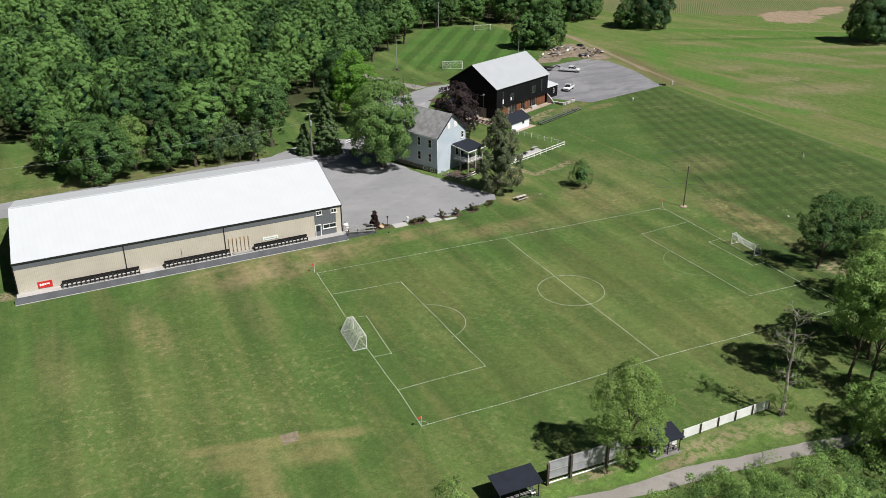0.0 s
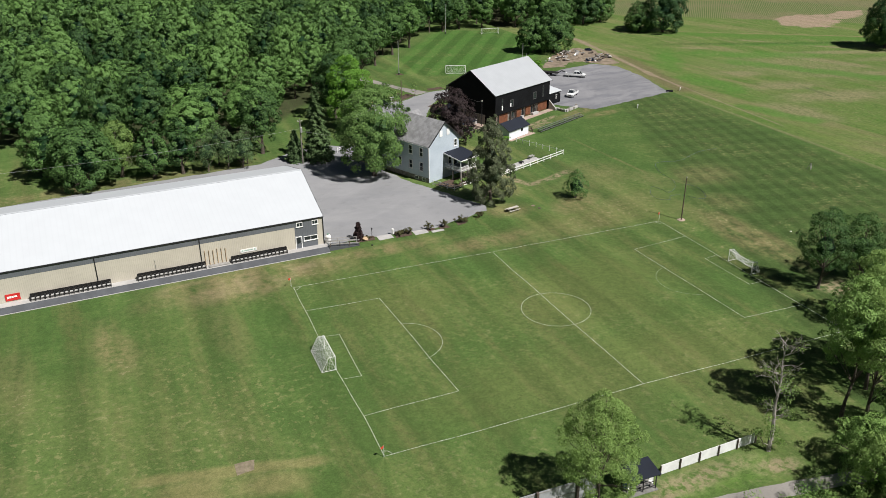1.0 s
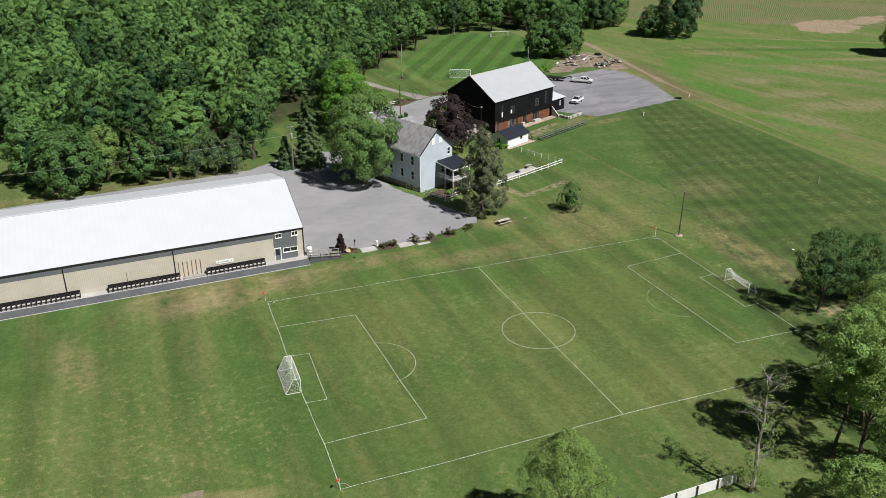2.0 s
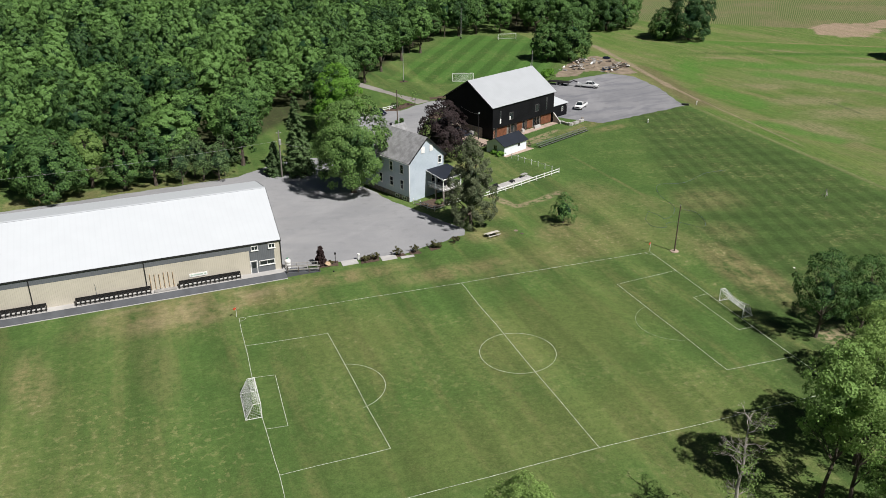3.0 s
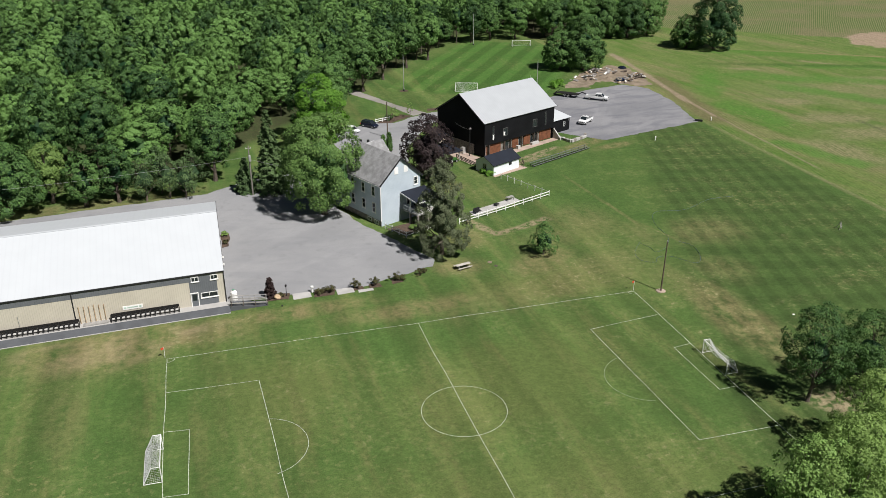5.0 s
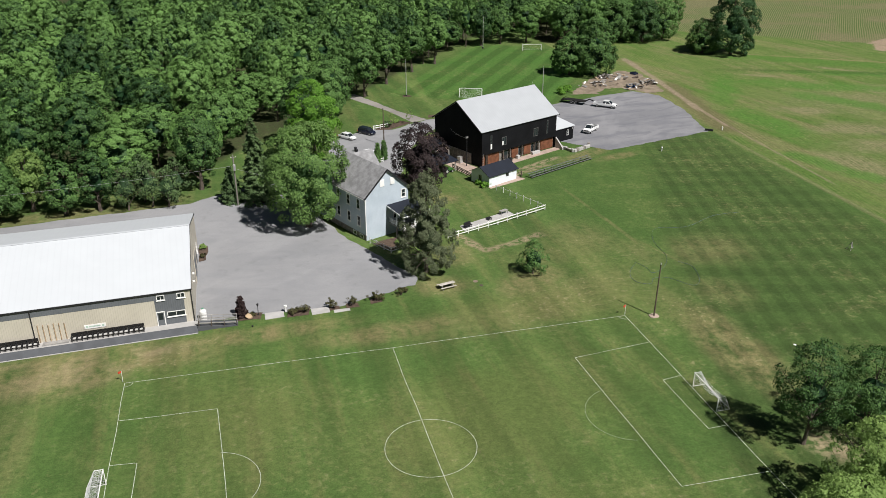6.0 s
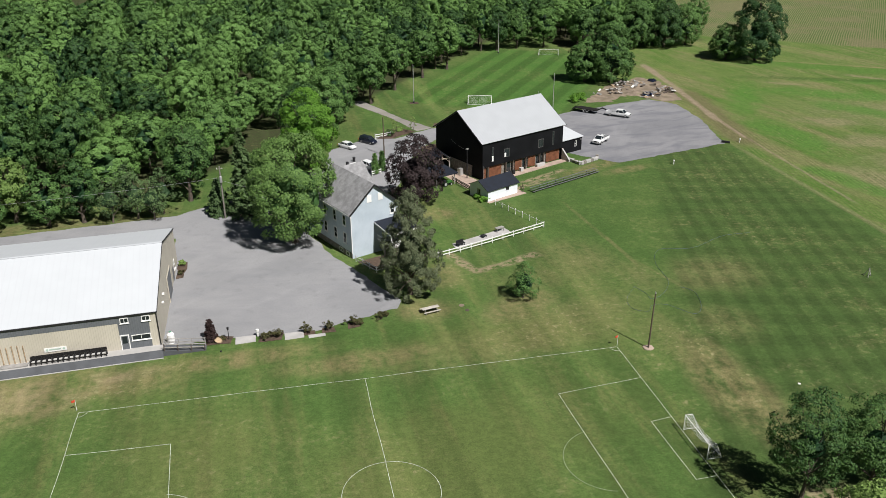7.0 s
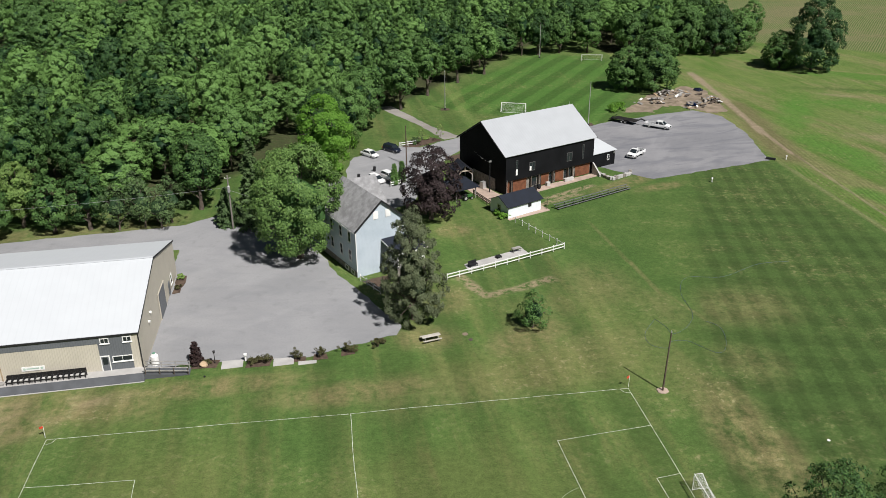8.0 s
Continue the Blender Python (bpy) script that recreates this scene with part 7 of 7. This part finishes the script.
for p, q in (((-0.5, 0, 0), (0, 0.2, 1.5)), ((0.5, 0, 0), (0, 0.2, 1.5)), ((-0.4, 0, 0.5), (0.4, 0, 0.5)), ((0, 0.9, 0), (0, 0.2, 1.5))):
    bm = bm_new()
    tube(bm, p, q, 0.05, 0.05, 6)
    part("strut", bm, M_GREYWOOD, trn)
sheet("pitching_pad", [(-16.1, 3.2), (-14.0, 3.3), (-13.9, 5.3), (-16.0, 5.3)], 0.02, plain("scuffed_tan_earth", (0.235, 0.195, 0.135), 0.95, vary=0.3, scale=1.2, fine=6, bump=0.4, dirt=(0.12, 0.14, 0.05)), "bare tan pitching pad in the turf", "", 0.5, 0.25, 12.0, "pad")

# ---- rubble heap ----
r = np.random.default_rng(77)
for cx, cy, R, h, lab in ((133.5, 187.0, 4.0, 1.3, "grey-brown heap of soil and stone"), (129.7, 177.0, 3.0, 0.9, "low brown heap of soil"), (125.6, 181.5, 2.6, 0.8, "brown heap of soil")):
    bm = bm_new()
    rows = []
    for j in range(8):
        f = j / 7
        rows.append([bm.verts.new((cx + math.cos(i * math.pi / 12) * R * f * (1 + 0.25 * noise.noise(Vector((i, cx, 0)))), cy + math.sin(i * math.pi / 12) * R * f * 0.8, h * (1 - f) ** 1.2 * (1 + 0.4 * noise.noise(Vector((i * 0.7, j, cy)))) - 0.02)) for i in range(24)])
    for a, b in zip(rows, rows[1:]):
        for i in range(24):
            bm.faces.new((a[i], a[(i + 1) % 24], b[(i + 1) % 24], b[i]))
    solo("soil_heap", bm, M_DIRT, lab, "heap", "rubble heaps")
COLOURS = (M_WHITE, M_GREYWOOD, M_ORANGE, M_STONE, M_BARK, M_STONE, M_TIMBER, M_GREYWOOD, M_PALEBARK)
for i in range(140):
    cx, cy, sp = ((134.5, 187.0, 2.4), (133.5, 174.0, 1.5), (140.6, 177.8, 1.5), (125.0, 180.0, 2.6), (131.0, 188.0, 2.6))[i % 5]
    bm = bm_new()
    L = r.uniform(0.3, 2.2)
    soft_box(bm, -L / 2, L / 2, -r.uniform(0.05, 0.5), r.uniform(0.05, 0.45), -0.08, r.uniform(0.03, 0.28), 0.02, 1)
    x, y = cx + r.normal() * sp, cy + r.normal() * sp * 0.8
    solo("debris", bm, COLOURS[r.integers(len(COLOURS))], "broken board or slab on the rubble heap", "debris", "debris", m=pose(x, y, 0.12 + max(0, 1.0 - 0.3 * math.hypot(x - cx, y - cy)), r.normal() * 14, r.normal() * 14, r.uniform(0, 360)))
for x, y, mt, lab in ((133.3, 175.4, M_BLUE, "crumpled blue tarpaulin on the heap"), (141.8, 190.5, M_CARDARK, "dark tarpaulin over a pile")):
    bm = bm_new()
    bmesh.ops.create_icosphere(bm, subdivisions=3, radius=1.3)
    for v in bm.verts:
        v.co = v.co * (1 + noise.noise(v.co * 1.7) * 0.5)
        v.co.z = max(-0.02, v.co.z * 0.55)
    solo("tarpaulin", bm, mt, lab, "tarpaulin", m=pose(x, y, 0.0))

# ---- barn yard clutter ----
for u, v, s, mt, lab, cat in ((6.9, -0.9, 0.45, M_DARKTRIM, "dark round barrel on the barn apron", "barrel"), (7.9, -0.9, 0.45, M_DARKTRIM, "dark round barrel on the barn apron", "barrel"), (-1.4, 5.8, 0.5, M_GALV, "grey utility cabinet at the barn end", "cabinet")):
    bm = bm_new()
    if cat == "barrel":
        for z0, z1, r0, r1 in ((0, 0.4, 0.36, 0.42), (0.4, 0.85, 0.42, 0.36)):
            tube(bm, (0, 0, z0), (0, 0, z1), r0, r1, 14)
    else:
        soft_box(bm, -0.5, 0.5, -0.45, 0.45, 0, 1.5, 0.05)
    solo(cat, bm, mt, lab, cat, m=BARN @ pose(u, v, 0.12 if cat == "barrel" else 0.0))
for u, w, h, lab in ((10.4, 0.8, 0.8, "white appliance box on the barn apron"), (16.0, 2.4, 0.6, "long white chest on the barn apron")):
    bm = bm_new()
    soft_box(bm, -w / 2, w / 2, -0.35, 0.35, 0, h, 0.04)
    solo("chest", bm, M_CONC, lab, "box", m=BARN @ pose(u, -0.6, 0.12))
bm = bm_new()
slab(bm, [(-5.5, -1.5), (-0.6, -2.2), (-0.6, 10), (-4.0, 11)], 0.0, 0.045)
bmesh.ops.transform(bm, matrix=BARN, verts=bm.verts[:])
solo("yard_slab", bm, M_PINKSLAB, "worn paved yard at the barn end", "pavement", kind="structure")
trac = thing("garden_tractor", pose(60.6, 114.0, 0, 0, 0, 20), "small garden tractor with pale wheels under the lean-to", "tractor")
bm = bm_new()
soft_box(bm, 0.1, 1.2, -0.3, 0.3, 0.5, 1.0, 0.08)
soft_box(bm, -0.7, 0.1, -0.45, 0.45, 0.45, 0.75, 0.05)
part("body", bm, plain("green_paint", (0.04, 0.13, 0.03), 0.4), trac)
bm = bm_new()
soft_box(bm, -0.6, -0.15, -0.25, 0.25, 0.75, 1.25, 0.06)
part("seat", bm, M_DARKTRIM, trac)
wheels(trac, (-0.5,), 0.62, 0.5)
wheels(trac, (0.95,), 0.5, 0.32)

# ---- near touchline: white wall, boards, team shelters ----
M_OFFWHITE = plain("chalky_white_board", (0.70, 0.71, 0.70), 0.7, vary=0.12)
wall = thing("board_wall", pose(0, 0, 0), "long low white board wall with dark posts", "wall")
n = 5
for i in range(n):
    xa, xb = 26.9 + 13.6 * i / n, 26.9 + 13.6 * (i + 1) / n
    ya, yb = -14.8 + 0.6 * i / n, -14.8 + 0.6 * (i + 1) / n
    bm = bm_new()
    hexa(bm, [(xa + 0.04, ya, 0.05), (xb - 0.04, yb, 0.05), (xb - 0.04, yb + 0.06, 0.05), (xa + 0.04, ya + 0.06, 0.05)], [(xa + 0.04, ya, 1.35), (xb - 0.04, yb, 1.35), (xb - 0.04, yb + 0.06, 1.35), (xa + 0.04, ya + 0.06, 1.35)])
    part("panel", bm, M_OFFWHITE, wall)
for i in range(n + 1):
    bm = bm_new()
    x, y = 26.9 + 13.6 * i / n, -14.8 + 0.6 * i / n
    soft_box(bm, x - 0.07, x + 0.07, y - 0.16, y - 0.01, 0, 1.4, 0.02, 1)
    part("post", bm, M_TIMBER, wall)
M_BOARDBACK = plain("grey_board_back", (0.310, 0.322, 0.335), 0.6, vary=0.2, scale=0.8)
bill = thing("billboard", pose(0, 0, 0), "grey backs of three advertising boards on timber posts", "billboard")
for xa, xb in ((8.6, 11.3), (11.5, 16.0), (16.3, 18.6)):
    bm = bm_new()
    soft_box(bm, xa, xb, -15.15, -15.08, 0.55, 3.0, 0.015, 1)
    pan = part("panel", bm, M_BOARDBACK, bill)
    bm = bm_new()
    for z in (0.7, 1.7, 2.85):
        box(bm, xa, xb, -15.20, -15.152, z - 0.04, z + 0.04)
    part("batten", bm, M_GREYWOOD, pan)
    bm = bm_new()
    box(bm, xa, xb, -15.2, -15.1, 0.02, 0.16)
    part("foot_board", bm, M_WHITE, pan)
for x in (8.5, 11.4, 16.15, 18.7):
    bm = bm_new()
    soft_box(bm, x - 0.14, x + 0.14, -15.45, -15.16, 0, 3.2 if 9 < x < 18 else 2.9, 0.03, 1)
    part("post", bm, M_TIMBER, bill)


M_MAT = plain("green_matting", (0.075, 0.115, 0.050), 0.9, vary=0.25)
M_SLAB = plain("dull_concrete", (0.215, 0.210, 0.195), 0.9, vary=0.25, scale=0.9, fine=8, dirt=(0.10, 0.11, 0.05))


def shelter(x, y, w, d, label):
    ob = thing("team_shelter", pose(x, y, 0), label, "shelter", "team shelters")
    bm = bm_new()
    roof_slope(bm, (-0.3, -0.4, 2.2), (w + 0.3, -0.4, 2.2), (w + 0.3, d + 0.5, 2.65), (-0.3, d + 0.5, 2.65), 0.09)
    part("roof", bm, M_DARKROOF, ob, "dark blue-black roof")
    for px, py in ((0, 0), (w / 2, 0), (w, 0), (0, d), (w, d)):
        bm = bm_new()
        soft_box(bm, px - 0.05, px + 0.05, py - 0.05, py + 0.05, 0, 2.15 + 0.13 * py, 0.012, 1)
        part("post", bm, M_DARKTRIM, ob)
    bm = bm_new()
    box(bm, -0.2, w + 0.2, -0.3, d + 0.2, 0, 0.08)
    part("floor_slab", bm, M_MAT if w > 4 else M_SLAB, ob, "green matting floor" if w > 4 else "grey concrete floor slab")
    bm = bm_new()
    soft_box(bm, 0.2, w - 0.2, 0.35, 0.7, 0.48, 0.54, 0.01, 1)
    seat = part("bench", bm, M_GREYWOOD, ob, "plain bench")
    for k in (0.4, w / 2, w - 0.4):
        bm = bm_new()
        box(bm, k - 0.04, k + 0.04, 0.38, 0.66, 0.08, 0.48)
        part("leg", bm, M_DARKTRIM, seat)
    bm = bm_new()
    for z in (0.5, 1.1):
        bar(bm, (0, 0, z), (w, 0, z), 0.05)
    part("back_rail", bm, M_DARKTRIM, ob)


shelter(2.1, -16.5, 4.6, 1.9, "open team shelter with a dark roof by the boards")
shelter(22.0, -16.4, 3.2, 1.7, "open team shelter with a dark roof and blue bags")
for x, y, a in ((22.9, -15.6, 20), (23.5, -15.3, 70), (22.4, -15.2, -20)):
    bm = bm_new()
    soft_box(bm, -0.45, 0.45, -0.25, 0.25, 0, 0.42, 0.1)
    for v in bm.verts:
        v.co += noise.noise_vector(v.co * 3) * 0.05
    solo("kit_bag", bm, M_BLUE, "blue kit bag under the team shelter", "bag", "kit bags", m=pose(x, y, 0.085, 0, 0, a))


def folding_chair(x, y, a):
    ob = thing("garden_chair", pose(x, y, 0.085, 0, 0, a), "white plastic garden chair at the team shelter", "chair", "garden chairs")
    bm = bm_new()
    soft_box(bm, -0.25, 0.25, -0.25, 0.25, 0.40, 0.45, 0.02)
    part("seat", bm, M_WHITE, ob)
    bm = bm_new()
    hexa(bm, [(-0.25, 0.2, 0.45), (0.25, 0.2, 0.45), (0.25, 0.25, 0.45), (-0.25, 0.25, 0.45)], [(-0.22, 0.32, 0.9), (0.22, 0.32, 0.9), (0.22, 0.36, 0.9), (-0.22, 0.36, 0.9)])
    part("backrest", bm, M_WHITE, ob)
    for sx in (-1, 1):
        for sy in (-1, 1):
            bm = bm_new()
            tube(bm, (sx * 0.21, sy * 0.21, 0.41), (sx * 0.25, sy * 0.25, 0), 0.025, 0.02, 6)
            part("leg", bm, M_WHITE, ob)


folding_chair(22.4, -15.9, 30)
folding_chair(25.0, -15.8, -40)
folding_chair(6.2, -16.1, 10)


# a bench under the maple, a drain lid and scraps on the turf
seat = thing("garden_bench", pose(28.2, 99.0, 0.02, 0, 0, 20), "grey wooden bench in the shade under the maple", "bench")
for k in range(3):
    bm = bm_new()
    soft_box(bm, -0.9, 0.9, -0.24 + 0.16 * k, -0.10 + 0.16 * k, 0.42, 0.46, 0.01, 1)
    part("slat", bm, M_GREYWOOD, seat)
for k in range(2):
    bm = bm_new()
    soft_box(bm, -0.9, 0.9, 0.26, 0.30, 0.56 + 0.18 * k, 0.69 + 0.18 * k, 0.01, 1)
    part("back_slat", bm, M_GREYWOOD, seat)
for x in (-0.75, 0.75):
    bm = bm_new()
    bar(bm, (x, -0.2, 0), (x, -0.2, 0.42), 0.07)
    bar(bm, (x, 0.24, 0), (x, 0.32, 0.88), 0.07)
    bar(bm, (x, -0.22, 0.39), (x, 0.26, 0.39), 0.05)
    part("leg", bm, M_GREYWOOD, seat)
shrub((24.6, 101.6), 1.0, 1.9, "dark rounded shrub at the drive edge", M_PINE, 240, n=26, per=60, leaf=0.2)
bm = bm_new()
tube(bm, (0, 0, -0.02), (0, 0, 0.05), 0.42, 0.40, 18)
solo("drain_cover", bm, M_DIRT, "round tan earth-stained drain cover in the turf", "cover", m=pose(51.8, 62.2, 0))
bm = bm_new()
tube(bm, (0, 0, -0.02), (0, 0, 0.04), 0.34, 0.32, 16)
solo("drain_cover", bm, M_TIMBER, "round dark metal drain cover in the turf", "cover", m=pose(52.3, 60.6, 0))
bm = bm_new()
bmesh.ops.create_icosphere(bm, subdivisions=2, radius=0.2)
for v in bm.verts:
    v.co *= 1 + noise.noise(v.co * 4) * 0.6
    v.co.z = max(-0.01, v.co.z * 0.25)
solo("plastic_scrap", bm, M_WHITE, "crumpled white plastic scrap on the turf", "litter", m=pose(89.0, 32.3, 0.01))
